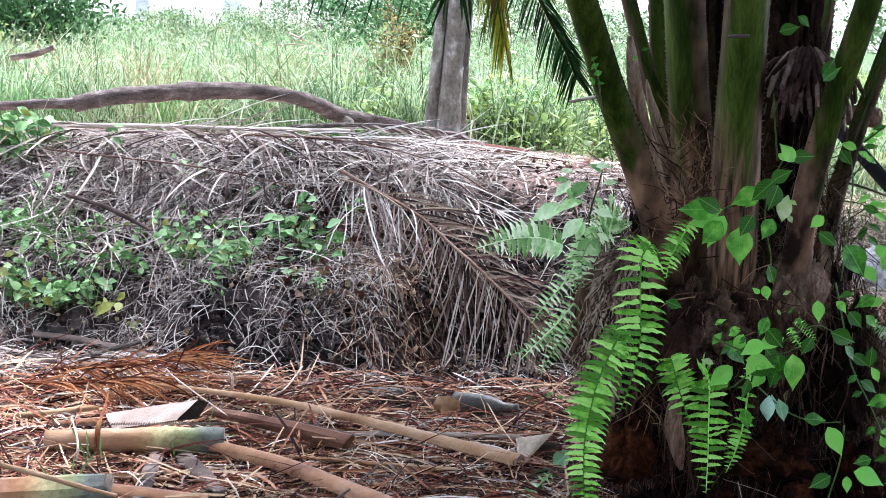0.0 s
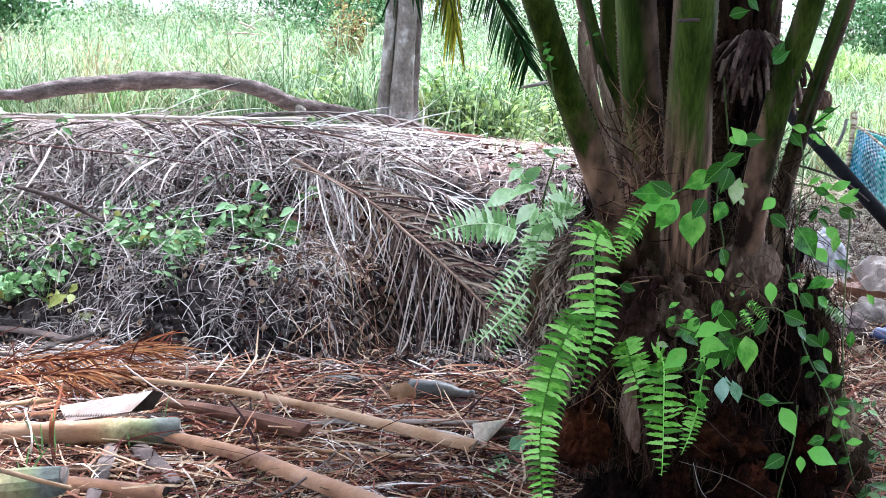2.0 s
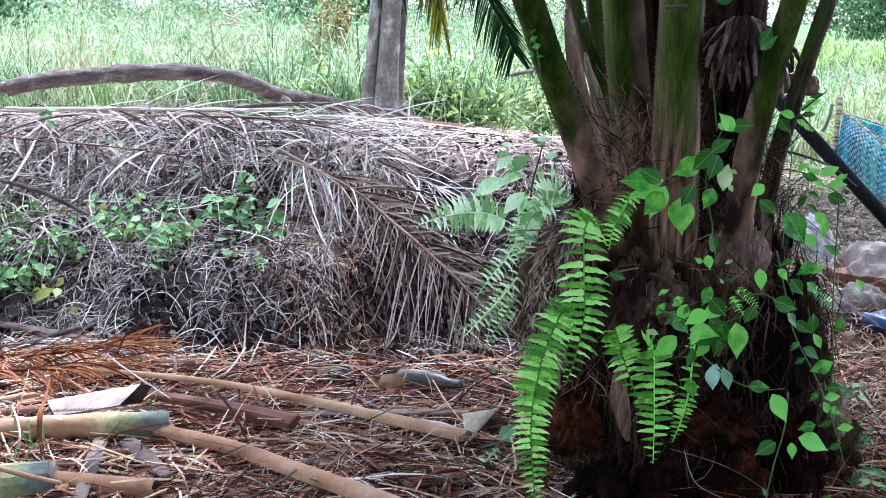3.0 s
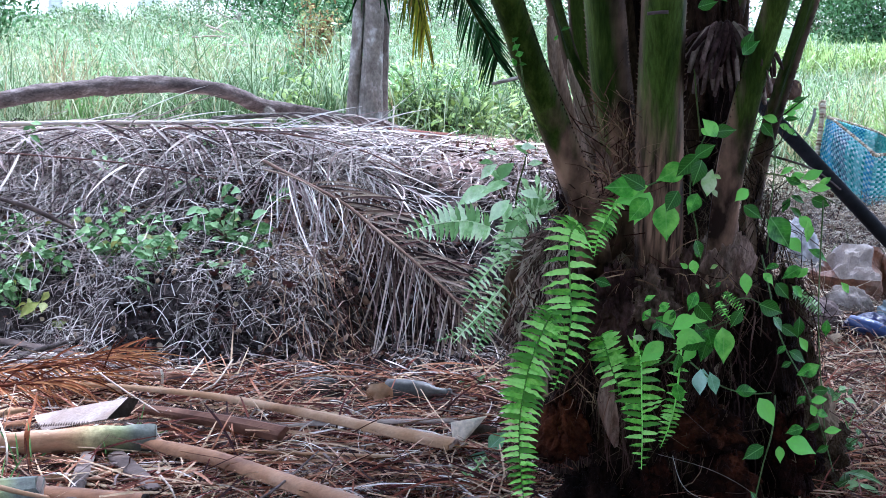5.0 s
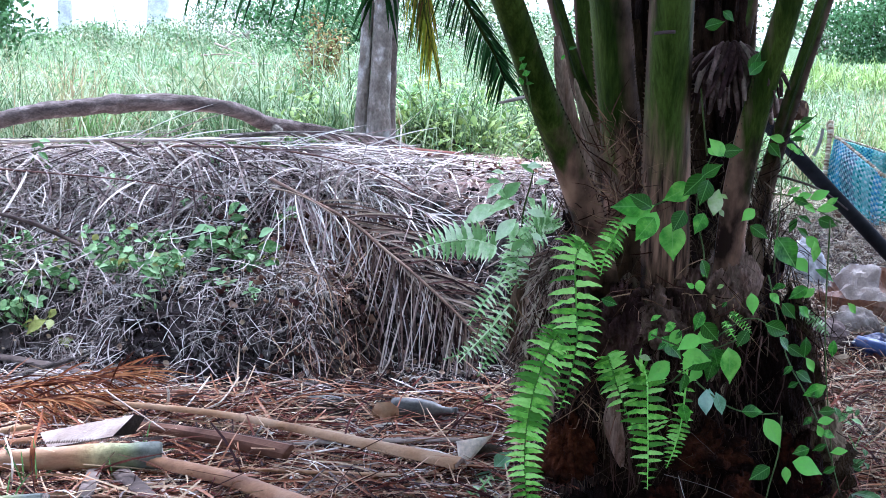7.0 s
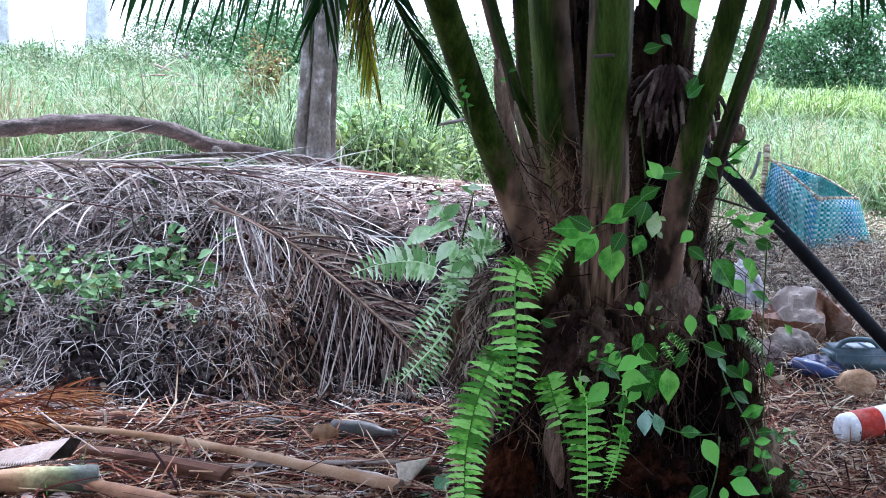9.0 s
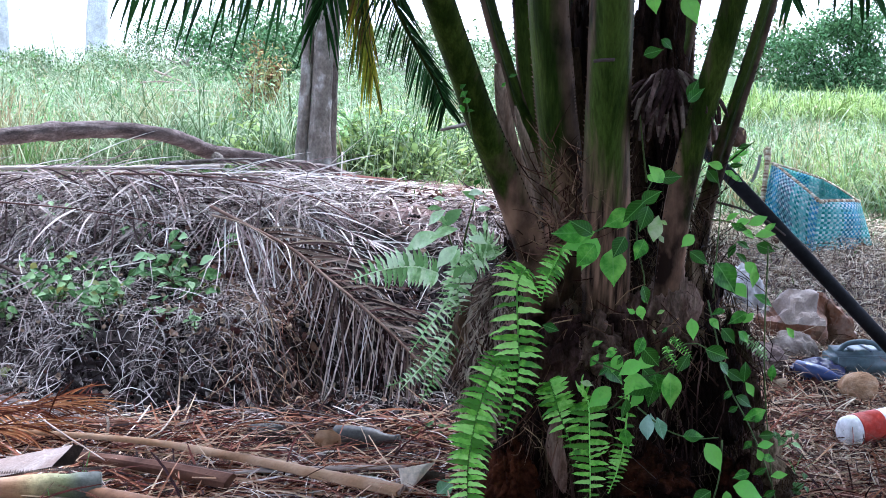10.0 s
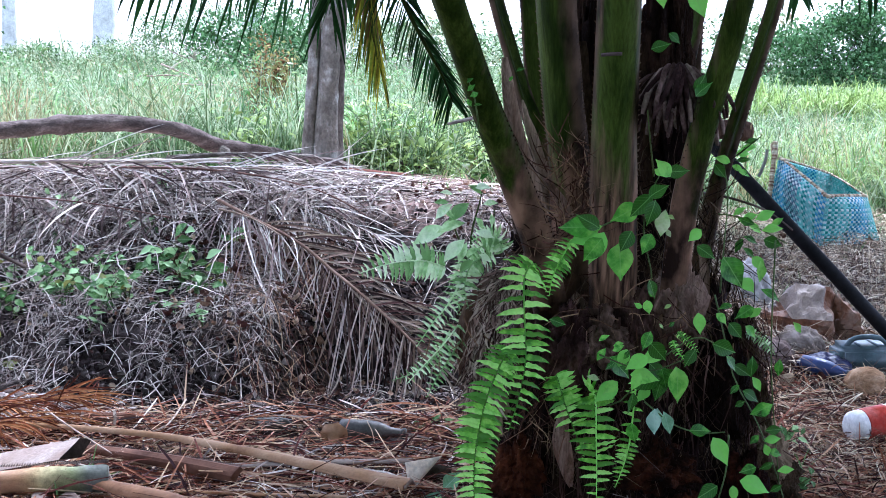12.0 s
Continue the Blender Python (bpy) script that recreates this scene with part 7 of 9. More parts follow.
fern([(-0.162, 9.000, 0.792), (-0.186, 8.900, 0.894), (-0.248, 8.800, 0.945), (-0.296, 8.700, 0.929)], 0.070, "pale fern frond arching beside the tree", 62, PINNA_PALE, 15)
fern([(0.150, 9.000, 0.712), (0.171, 8.900, 0.815), (0.233, 8.800, 0.859), (0.288, 8.700, 0.831)], 0.065, "pale fern frond arching beside the tree", 63, PINNA_PALE, 15)

# ---------------------------------------------------------------- climbing vine on the palm
def veined(m, lighter):
    """A pale midrib and faint side veins on a leaf."""
    nt = m.node_tree
    bsdf = nt.nodes["Principled BSDF"]
    old = bsdf.inputs["Base Color"].links[0].from_socket
    where = node(nt, "ShaderNodeTexCoord")
    split = nt.nodes.new("ShaderNodeSeparateXYZ")
    nt.links.new(where.outputs["Object"], split.inputs["Vector"])

    def calc(kind, a, b):
        made = node(nt, "ShaderNodeMath")
        made.operation = kind
        for k, v in enumerate((a, b)):
            if isinstance(v, (int, float)):
                made.inputs[k].default_value = v
            else:
                nt.links.new(v, made.inputs[k])
        return made.outputs["Value"]
    across = calc("ABSOLUTE", split.outputs["X"], 0)
    rib = calc("LESS_THAN", across, 0.013)
    wave = calc("SINE", calc("MULTIPLY", calc("SUBTRACT", split.outputs["Y"], calc("MULTIPLY", across, 0.9)), 48.0), 0)
    side = calc("MULTIPLY", calc("GREATER_THAN", wave, 0.9), 0.35)
    mix = nt.nodes.new("ShaderNodeMixRGB")
    mix.inputs["Color2"].default_value = (*lighter, 1)
    nt.links.new(calc("MINIMUM", calc("MULTIPLY", calc("MAXIMUM", rib, side), 0.7), 1.0), mix.inputs["Fac"])
    nt.links.new(old, mix.inputs["Color1"])
    nt.links.new(mix.outputs["Color"], bsdf.inputs["Base Color"])


veined(VINE, (0.24, 0.5, 0.12))
veined(HERB, (0.36, 0.5, 0.28))
veined(UNDERSIDE, (0.42, 0.56, 0.42))
LEAF_A = leaf_mesh("leaf", HEART, VINE, fold=0.2, droop=0.2, wave=0.06)
LEAF_B = leaf_mesh("leaf", OVAL, VINE, fold=0.25, droop=0.3, wave=0.08)
LEAF_PALE = leaf_mesh("leaf", OVAL, VINE_PALE, fold=0.25, droop=0.25)
LEAF_SILVER = leaf_mesh("leaf", OVAL, UNDERSIDE, fold=0.6, droop=0.2, wave=0.1)
LEAF_HERB = leaf_mesh("leaf", OVAL, HERB, fold=0.25, droop=0.3, wave=0.08, rows=7)
LEAF_LANCE = leaf_mesh("leaf", LANCE, HERB, fold=0.3, droop=0.4, rows=7)
LEAF_YELLOW = leaf_mesh("leaf", OVAL, HERB_YELLOW, fold=0.25, droop=0.3, rows=7)


def vine(label, stems, sets, seed, group="vine shoots on the palm", wide=1.0):
    """A climbing shoot: thin stems, and leaves at (x, y, z, angle, length)."""
    rng = np.random.default_rng(seed)
    ob = thing("vine", stems[0][0], label, "vine", group)
    for line in stems:
        part("stem", Geo().tube(bend(line, 14), np.linspace(0.0022, 0.0014, 14), 5), STEM, ob)
    for mesh, rows in sets:
        for x, y, z, a, L in rows:
            d = Vector((math.cos(radians(a)), rng.uniform(-0.35, 0.1), math.sin(radians(a))))
            nrm = Vector((rng.normal(0, 0.4), -1, rng.uniform(0.0, 0.9)))
            yy = y + rng.uniform(-0.05, 0.03)
            piece("leaf", mesh, ob, frame_of((x, yy, z), d, nrm, L * 0.92, L * 0.92 * wide * rng.uniform(0.9, 1.15)))
    return ob


LEAVES_A = [(0.441, 3.360, 0.843, -158, 0.070), (0.453, 3.360, 0.841, -118, 0.080), (0.434, 3.360, 0.856, 179, 0.085), (0.438, 3.360, 0.861, 147, 0.061), (0.432, 3.360, 0.850, 19, 0.030), (0.444, 3.360, 0.833, -129, 0.067), (0.528, 3.360, 0.901, -151, 0.072), (0.555, 3.360, 0.926, -134, 0.072), (0.553, 3.360, 0.929, 37, 0.052), (0.590, 3.360, 0.975, 126, 0.051), (0.597, 3.360, 0.978, 6, 0.055), (0.570, 3.360, 0.983, -36, 0.027), (0.517, 3.360, 0.845, -121, 0.055), (0.494, 3.360, 0.814, -89, 0.086)]
LEAVES_B = [(0.564, 3.360, 0.914, -107, 0.060), (0.562, 3.360, 0.838, -115, 0.052), (0.662, 3.360, 0.855, -138, 0.039), (0.662, 3.360, 0.817, -32, 0.050), (0.552, 3.360, 0.744, -67, 0.044), (0.649, 3.360, 1.148, 48, 0.048)]
LEAVES_C = [(0.587, 3.340, 0.894, -103, 0.062), (0.599, 3.340, 0.884, -29, 0.019), (0.593, 3.340, 0.854, -62, 0.021)]
vine("climbing vine shoot with broad heart-shaped bright green leaves",
     [[(0.435, 3.400, 0.851), (0.466, 3.400, 0.860), (0.529, 3.380, 0.898), (0.558, 3.380, 0.929), (0.575, 3.380, 0.963), (0.586, 3.380, 0.982)], [(0.558, 3.380, 0.929), (0.547, 3.380, 0.845), (0.570, 3.400, 0.750), (0.565, 3.400, 0.704)]],
     [(LEAF_A, LEAVES_A),
      (LEAF_A, LEAVES_B), (LEAF_PALE, LEAVES_C)], 1)
LEAVES_D = [(0.546, 3.340, 0.579, -157, 0.059), (0.559, 3.340, 0.607, -49, 0.059), (0.588, 3.340, 0.546, -75, 0.059), (0.617, 3.340, 0.547, -82, 0.086), (0.589, 3.340, 0.517, -106, 0.054), (0.519, 3.340, 0.497, -94, 0.054), (0.491, 3.340, 0.511, -144, 0.042), (0.663, 3.340, 0.582, -124, 0.046), (0.554, 3.340, 0.508, -112, 0.048), (0.532, 3.340, 0.542, -116, 0.045), (0.527, 3.340, 0.416, -81, 0.050)]
LEAVES_E = [(0.655, 3.340, 0.411, 1, 0.052), (0.701, 3.340, 0.396, -60, 0.072), (0.800, 3.340, 0.325, -164, 0.040), (0.775, 3.340, 0.292, -16, 0.074), (0.717, 3.340, 0.277, -150, 0.055), (0.758, 3.340, 0.275, -87, 0.039), (0.658, 3.340, 0.674, -83, 0.050), (0.695, 3.340, 0.609, -21, 0.062), (0.533, 3.340, 0.689, 147, 0.021), (0.547, 3.340, 0.701, -79, 0.033), (0.561, 3.340, 0.709, 89, 0.026)]
LEAVES_F = [(0.576, 3.340, 0.451, -96, 0.058), (0.585, 3.340, 0.448, -91, 0.050), (0.593, 3.340, 0.450, -72, 0.052)]
LEAVES_G = [(0.453, 3.360, 0.515, 159, 0.030), (0.608, 3.360, 0.686, -160, 0.019), (0.577, 3.360, 0.650, -48, 0.015)]
LEAVES_H = [(0.615, 3.380, 0.649, -136, 0.018), (0.458, 3.380, 0.597, 39, 0.029), (0.481, 3.380, 0.598, 20, 0.025), (0.470, 3.380, 0.578, -128, 0.036), (0.490, 3.380, 0.574, 34, 0.029), (0.506, 3.380, 0.567, 54, 0.025), (0.483, 3.380, 0.558, -151, 0.026), (0.717, 3.380, 0.141, 111, 0.026), (0.346, 3.380, 0.646, -16, 0.039)]
vine("climbing vine shoot with a dense cluster of heart-shaped leaves",
     [[(0.440, 3.440, 0.447), (0.498, 3.400, 0.454), (0.552, 3.360, 0.524), (0.611, 3.360, 0.581), (0.676, 3.380, 0.610), (0.724, 3.380, 0.588)], [(0.558, 3.380, 0.464), (0.620, 3.360, 0.417), (0.683, 3.360, 0.397), (0.738, 3.360, 0.399)], [(0.755, 3.400, 0.383), (0.747, 3.380, 0.306), (0.728, 3.380, 0.224), (0.713, 3.380, 0.141)]],
     [(LEAF_A, LEAVES_D),
      (LEAF_A, LEAVES_E), 
      (LEAF_SILVER, LEAVES_F), (LEAF_PALE, LEAVES_G),
      (LEAF_B, LEAVES_H)], 2)
rng = np.random.default_rng(66)
C = Vector((0.552, 3.330, 0.544))
extra = [(C.x + rng.normal(0, 0.045), 3.36, C.z + rng.normal(0, 0.035), rng.choice([-60, -110, -150, -30]) + rng.normal(0, 15), rng.uniform(0.045, 0.075)) for _ in range(10)]
C2 = Vector((0.901, 3.620, 0.501))
side = [(C2.x + rng.normal(0, 0.03), 3.62, C2.z + rng.normal(0, 0.16), rng.uniform(-160, -20), rng.uniform(0.03, 0.06)) for _ in range(11)]
vine("crowded leaves of a vine shoot on the trunk", [[tuple(C + Vector((-0.1, 0.03, 0.03))), tuple(C), tuple(C + Vector((0.09, 0.03, 0.02)))]], [(LEAF_A, extra)], 7)
vine("small-leaved vine trailing at the palm's shaded side", [[tuple(C2 + Vector((0, 0, 0.3))), tuple(C2), tuple(C2 + Vector((0.03, 0, -0.3)))]], [(LEAF_B, side)], 8)
LEAVES_I = [(0.794, 3.600, 0.649, -172, 0.037), (0.848, 3.600, 0.640, -153, 0.054), (0.794, 3.600, 0.603, -48, 0.050), (0.835, 3.600, 0.595, -43, 0.042), (0.758, 3.600, 0.631, -43, 0.036), (0.780, 3.600, 0.531, -51, 0.043), (0.815, 3.600, 0.497, -30, 0.050), (0.835, 3.600, 0.438, -30, 0.050)]
LEAVES_J = [(0.787, 3.620, 0.986, 158, 0.040), (0.756, 3.620, 0.977, -48, 0.045), (0.776, 3.620, 0.757, -54, 0.090), (0.849, 3.620, 0.759, -43, 0.047), (0.827, 3.620, 0.709, -54, 0.045), (0.883, 3.620, 0.799, -19, 0.048), (0.810, 3.620, 0.725, 143, 0.053)]
LEAVES_K = [(0.882, 3.600, 0.353, 7, 0.042), (0.875, 3.600, 0.327, -143, 0.030), (0.888, 3.600, 0.319, 10, 0.046), (0.898, 3.600, 0.293, -11, 0.039), (0.904, 3.600, 0.268, -151, 0.037), (0.918, 3.600, 0.251, 13, 0.043), (0.863, 3.600, 0.387, 16, 0.034), (0.924, 3.600, 0.216, -147, 0.034), (0.818, 3.600, 0.455, -144, 0.030), (0.837, 3.600, 0.412, -151, 0.028)]
vine("leafy vine climbing the shaded side of the palm",
     [[(0.760, 3.620, 0.670), (0.777, 3.600, 0.590), (0.808, 3.600, 0.472), (0.864, 3.600, 0.370), (0.919, 3.620, 0.245), (0.956, 3.640, 0.135)], [(0.781, 3.660, 0.669), (0.787, 3.660, 0.786), (0.797, 3.680, 0.900), (0.788, 3.700, 0.980)]],
     [(LEAF_A, LEAVES_I),
      (LEAF_A, LEAVES_J),
      (LEAF_B, LEAVES_K)], 3)
LEAVES_L = [(0.154, 3.420, 1.171, 45, 0.018), (0.158, 3.420, 1.152, 45, 0.023), (0.164, 3.420, 1.140, 24, 0.022), (0.170, 3.420, 1.121, 16, 0.018), (0.155, 3.420, 1.134, -61, 0.021), (0.186, 3.420, 0.959, 41, 0.023), (0.264, 3.420, 1.196, 28, 0.021), (0.254, 3.420, 1.184, -125, 0.015)]
LEAVES_M = [(0.586, 3.500, 1.388, -76, 0.058), (0.669, 3.500, 1.376, -63, 0.073), (0.614, 3.500, 1.281, -36, 0.036), (0.582, 3.500, 1.249, 19, 0.047), (0.675, 3.500, 1.155, 61, 0.051)]
vine("thin vine with small rounded leaves climbing a leaf stalk",
     [[(0.587, 3.500, 0.960), (0.570, 3.460, 1.043), (0.559, 3.440, 1.112)], [(0.188, 3.500, 1.056), (0.174, 3.460, 1.133), (0.155, 3.440, 1.183)]],
     [(LEAF_B, LEAVES_L),
      (LEAF_A, LEAVES_M)], 4)
LEAVES_N = [(0.851, 3.880, 0.839, 39, 0.043), (0.861, 3.880, 0.831, -20, 0.047), (0.887, 3.880, 0.823, 24, 0.046), (0.896, 3.880, 0.814, -29, 0.051), (0.923, 3.880, 0.802, 15, 0.057), (0.890, 3.880, 0.779, -20, 0.047), (0.882, 3.880, 0.753, -35, 0.044), (0.872, 3.880, 0.779, -124, 0.043), (0.948, 3.880, 0.815, 29, 0.038), (0.904, 3.880, 0.832, 24, 0.056)]
LEAVES_O = [(0.893, 4.000, 0.966, 10, 0.040), (0.885, 4.000, 0.986, 0, 0.047), (0.898, 4.000, 0.999, 9, 0.047), (0.911, 4.000, 1.013, 19, 0.042), (0.876, 4.000, 0.953, -19, 0.039), (0.894, 4.000, 0.940, -18, 0.043)]
vine("dark pinnate sapling leaves behind the palm",
     [[(0.821, 3.900, 0.837), (0.874, 3.900, 0.829), (0.937, 3.900, 0.795), (1.000, 3.900, 0.762)], [(0.886, 4.000, 0.979), (0.918, 4.000, 1.006), (0.951, 4.000, 1.033)]],
     [(LEAF_B, LEAVES_N),
      (LEAF_B, LEAVES_O)], 5, wide=0.8)

# ---------------------------------------------------------------- herbs and shrubs
def herb(at, height, n, size, label, seed, mesh=None, group="herbs on the bank", spread=0.7, stems=4, name="herb"):
    rng = np.random.default_rng(seed)
    at = Vector(at)
    ob = thing(name, at, label, "plant", group)
    for k in range(stems):
        d = Vector((rng.normal(0, spread), rng.normal(-0.25, spread * 0.7), 1)).normalized()
        top = at + d * height * rng.uniform(0.6, 1.05)
        line = bend([at + Vector((rng.normal(0, 0.02), rng.normal(0, 0.02), -0.01)), at.lerp(top, 0.5) + Vector((0, 0, 0.02)), top], 8)
        part("stem", Geo().tube(line, np.linspace(0.0025, 0.0012, 8), 5), STEM, ob)
        m = max(2, n // stems)
        for i in range(m):
            u = 0.3 + 0.7 * (i + 0.5) / m
            p = line[min(7, int(u * 7.99))]
            a = i * 2.4 + rng.uniform(0, 1.5)
            w = Vector((math.cos(a), math.sin(a) * 0.8 - 0.2, rng.uniform(-0.7, 0.8)))
            piece("leaf", mesh if mesh else (LEAF_HERB if rng.random() < 0.93 else LEAF_YELLOW), ob, frame_of(p + Vector((rng.normal(0, 0.012), rng.normal(0, 0.012), rng.normal(0, 0.015))), w, (rng.normal(0, 0.5), -0.9, rng.uniform(0.2, 1.2)), size * rng.uniform(0.5, 1.2)))
    return ob


ROW = [(-1.868, 5.600, 0.151), (-1.758, 5.590, 0.136), (-1.657, 5.610, 0.169), (-1.845, 5.660, 0.217), (-1.610, 5.670, 0.247), (-1.744, 5.720, 0.277), (-1.232, 5.710, 0.300), (-1.071, 5.660, 0.297), (-0.992, 5.690, 0.313), (-1.318, 5.800, 0.337), (-1.188, 5.810, 0.352), (-0.779, 5.770, 0.364)]
for i, at in enumerate(ROW):
    herb(at, 0.17, 24, 0.046, "low green herb with oval leaves growing on the bank", 200 + i)
ROW = [(-2.099, 6.300, 0.603), (-1.995, 6.270, 0.586), (-2.270, 6.890, 0.649), (-1.994, 6.420, 0.644), (-2.952, 8.760, 0.591), (-1.782, 6.620, 0.649), (-1.499, 6.130, 0.525), (-0.927, 5.810, 0.385), (-0.715, 5.550, 0.261), (-1.475, 5.900, 0.372), (-0.677, 5.730, 0.341), (-1.997, 5.990, 0.407)]
for i, at in enumerate(ROW):
    herb(at, 0.17 if i < 6 else 0.1, 30 if i < 5 else 9, 0.055 if i < 5 else 0.045, "green leafy weed on the bank", 230 + i, stems=4 if i < 5 else 2)
herb((-1.462, 5.560, 0.143), 0.14, 8, 0.075, "yellowing spotted weed at the bank foot", 250, LEAF_YELLOW, stems=2)
herb((-1.385, 5.510, 0.092), 0.06, 3, 0.06, "yellowing spotted weed at the bank foot", 251, LEAF_YELLOW, stems=1)
herb((-0.693, 6.380, 0.649), 0.06, 10, 0.1, "narrow dark green leaves lying on the bank", 252, LEAF_LANCE, stems=3, spread=1.4)
herb((-0.777, 9.300, 0.572), 0.1, 8, 0.05, "small green weed on the bank top", 253, stems=2)
herb((-1.648, 9.360, 0.570), 0.1, 8, 0.05, "small green weed on the bank top", 254, stems=2)
herb((0.126, 4.960, -0.001), 0.09, 12, 0.05, "small green plant at the palm foot", 255, LEAF_LANCE, stems=2)
herb((-0.934, 11.630, 0.561), 0.15, 12, 0.06, "green weed beside the tree foot", 256, stems=3)
herb((1.084, 4.130, -0.002), 0.12, 14, 0.05, "small green weed beside the palm foot", 257, stems=3)
herb((1.143, 4.580, -0.002), 0.16, 18, 0.04, "small green weed beside the palm foot", 258, stems=3)
herb((1.032, 3.800, -0.001), 0.1, 10, 0.1, "grassy weed beside the palm foot", 259, LEAF_LANCE, stems=3, spread=1.2)
ROW = [(-1.811, 6.210, 0.551), (-1.619, 5.940, 0.384), (-1.608, 6.330, 0.619), (-1.365, 6.000, 0.454), (-1.303, 6.180, 0.574), (-1.071, 5.880, 0.414), (-0.991, 6.050, 0.531), (-0.919, 6.310, 0.647), (-1.658, 5.840, 0.329), (-1.097, 5.580, 0.240), (-0.660, 5.930, 0.468), (-1.389, 5.650, 0.259), (-0.850, 5.610, 0.288), (-1.874, 6.110, 0.490), (-1.830, 5.750, 0.291)]
for i, at in enumerate(ROW):
    herb(at, 0.12, 10 + 3 * (i % 3), 0.042, "small straggling green weed among dry stalks", 270 + i, LEAF_LANCE if i % 3 == 0 else None, stems=3)
herb((-2.098, 6.296, 0.603), 0.30, 44, 0.066, "tall leafy green weed at the end of the bank", 410, stems=5, spread=0.35)
herb((-1.998, 6.296, 0.602), 0.27, 36, 0.062, "tall leafy green weed at the end of the bank", 411, stems=5, spread=0.35)
herb((-1.948, 6.388, 0.637), 0.20, 24, 0.055, "tall leafy green weed at the end of the bank", 412, stems=5, spread=0.35)
herb((-2.254, 6.331, 0.618), 0.34, 40, 0.070, "tall leafy green weed at the end of the bank", 413, stems=5, spread=0.35)
herb((-1.952, 5.923, 0.372), 0.12, 16, 0.060, "tall leafy green weed at the end of the bank", 414, stems=5, spread=0.35)
herb((-1.848, 5.602, 0.151), 0.16, 22, 0.062, "low green herb with broad oval leaves on the bank", 420, stems=4)
herb((-1.704, 5.587, 0.139), 0.15, 20, 0.060, "low green herb with broad oval leaves on the bank", 421, stems=4)
herb((-1.573, 5.617, 0.192), 0.13, 18, 0.055, "low green herb with broad oval leaves on the bank", 422, stems=4)
herb((-1.233, 5.713, 0.303), 0.13, 18, 0.050, "low green herb with broad oval leaves on the bank", 423, stems=4)
herb((-1.042, 5.674, 0.304), 0.15, 22, 0.052, "low green herb with broad oval leaves on the bank", 424, stems=4)
herb((-1.494, 5.761, 0.303), 0.12, 14, 0.050, "low green herb with broad oval leaves on the bank", 425, stems=4)
herb((-0.740, 5.721, 0.340), 0.12, 14, 0.050, "low green herb with broad oval leaves on the bank", 426, stems=4)
herb((-1.691, 6.250, 0.711), 0.09, 6, 0.05, "small upright weed beside the bare stalk", 430, stems=2, spread=0.3)
herb((-0.797, 5.869, 0.429), 0.15, 7, 0.070, "dusty green weed with pointed leaves below the litter", 440, stems=2, spread=0.45)
herb((-0.851, 5.845, 0.410), 0.15, 7, 0.060, "dusty green weed with pointed leaves below the litter", 441, stems=2, spread=0.45)
herb((-0.714, 5.771, 0.370), 0.15, 6, 0.075, "dusty green weed with pointed leaves below the litter", 442, stems=2, spread=0.45)
herb((-1.006, 5.750, 0.341), 0.15, 8, 0.070, "dusty green weed with pointed leaves below the litter", 443, stems=2, spread=0.45)
# shrub growing from the palm's crown of dead bases
shrub = thing("shrub", (0.165, 3.680, 0.733), "light green leafy seedling growing on the palm trunk", "plant")
for line in ([(0.179, 3.680, 0.694), (0.179, 3.640, 0.807), (0.194, 3.620, 0.876), (0.201, 3.600, 0.915)], [(0.177, 3.660, 0.724), (0.145, 3.620, 0.808), (0.121, 3.600, 0.875)], [(0.184, 3.680, 0.721), (0.226, 3.640, 0.795), (0.231, 3.620, 0.871)]):
    part("stem", Geo().tube(bend(line, 10), np.linspace(0.003, 0.0015, 10), 5), STEM, shrub)
LEAF_LIGHT = leaf_mesh("leaf", OVAL, FERN_PALE, fold=0.25, droop=0.3, wave=0.08)
rng = np.random.default_rng(30)
for mesh, rows in ((LEAF_LIGHT, [(0.183, 3.580, 0.926, 11, 0.036), (0.197, 3.580, 0.913, 137, 0.032), (0.205, 3.580, 0.887, 15, 0.030), (0.222, 3.580, 0.862, -80, 0.026), (0.166, 3.580, 0.886, -145, 0.054), (0.157, 3.580, 0.800, -141, 0.061), (0.116, 3.580, 0.828, -165, 0.080)]),
                   (LEAF_LIGHT, [(0.129, 3.580, 0.910, 159, 0.025), (0.120, 3.580, 0.890, 170, 0.030), (0.127, 3.580, 0.884, -147, 0.045), (0.155, 3.580, 0.842, -173, 0.059), (0.164, 3.580, 0.793, -120, 0.043), (0.188, 3.580, 0.821, -7, 0.040), (0.187, 3.580, 0.854, -47, 0.030), (0.165, 3.580, 0.767, 40, 0.033), (0.141, 3.580, 0.852, 137, 0.037), (0.197, 3.580, 0.768, -24, 0.029), (0.178, 3.580, 0.754, -146, 0.038)])):
    for x, y, z, a, L in rows:
        d = Vector((math.cos(radians(a)), rng.uniform(-0.4, 0.0), math.sin(radians(a))))
        piece("leaf", mesh, shrub, frame_of((x, y, z), d, (rng.normal(0, 0.3), -0.8, 0.8), L * 1.1, L * 1.05))
# silvery seedling by the torn sheath
seedling = thing("seedling", (0.122, 4.120, -0.048), "seedling with broad bluish green leaves at the palm foot", "plant")
part("stem", Geo().tube(bend([(0.122, 4.120, -0.048), (0.128, 4.110, 0.003), (0.128, 4.100, 0.051)], 8), np.linspace(0.0025, 0.0015, 8), 5), STEM, seedling)
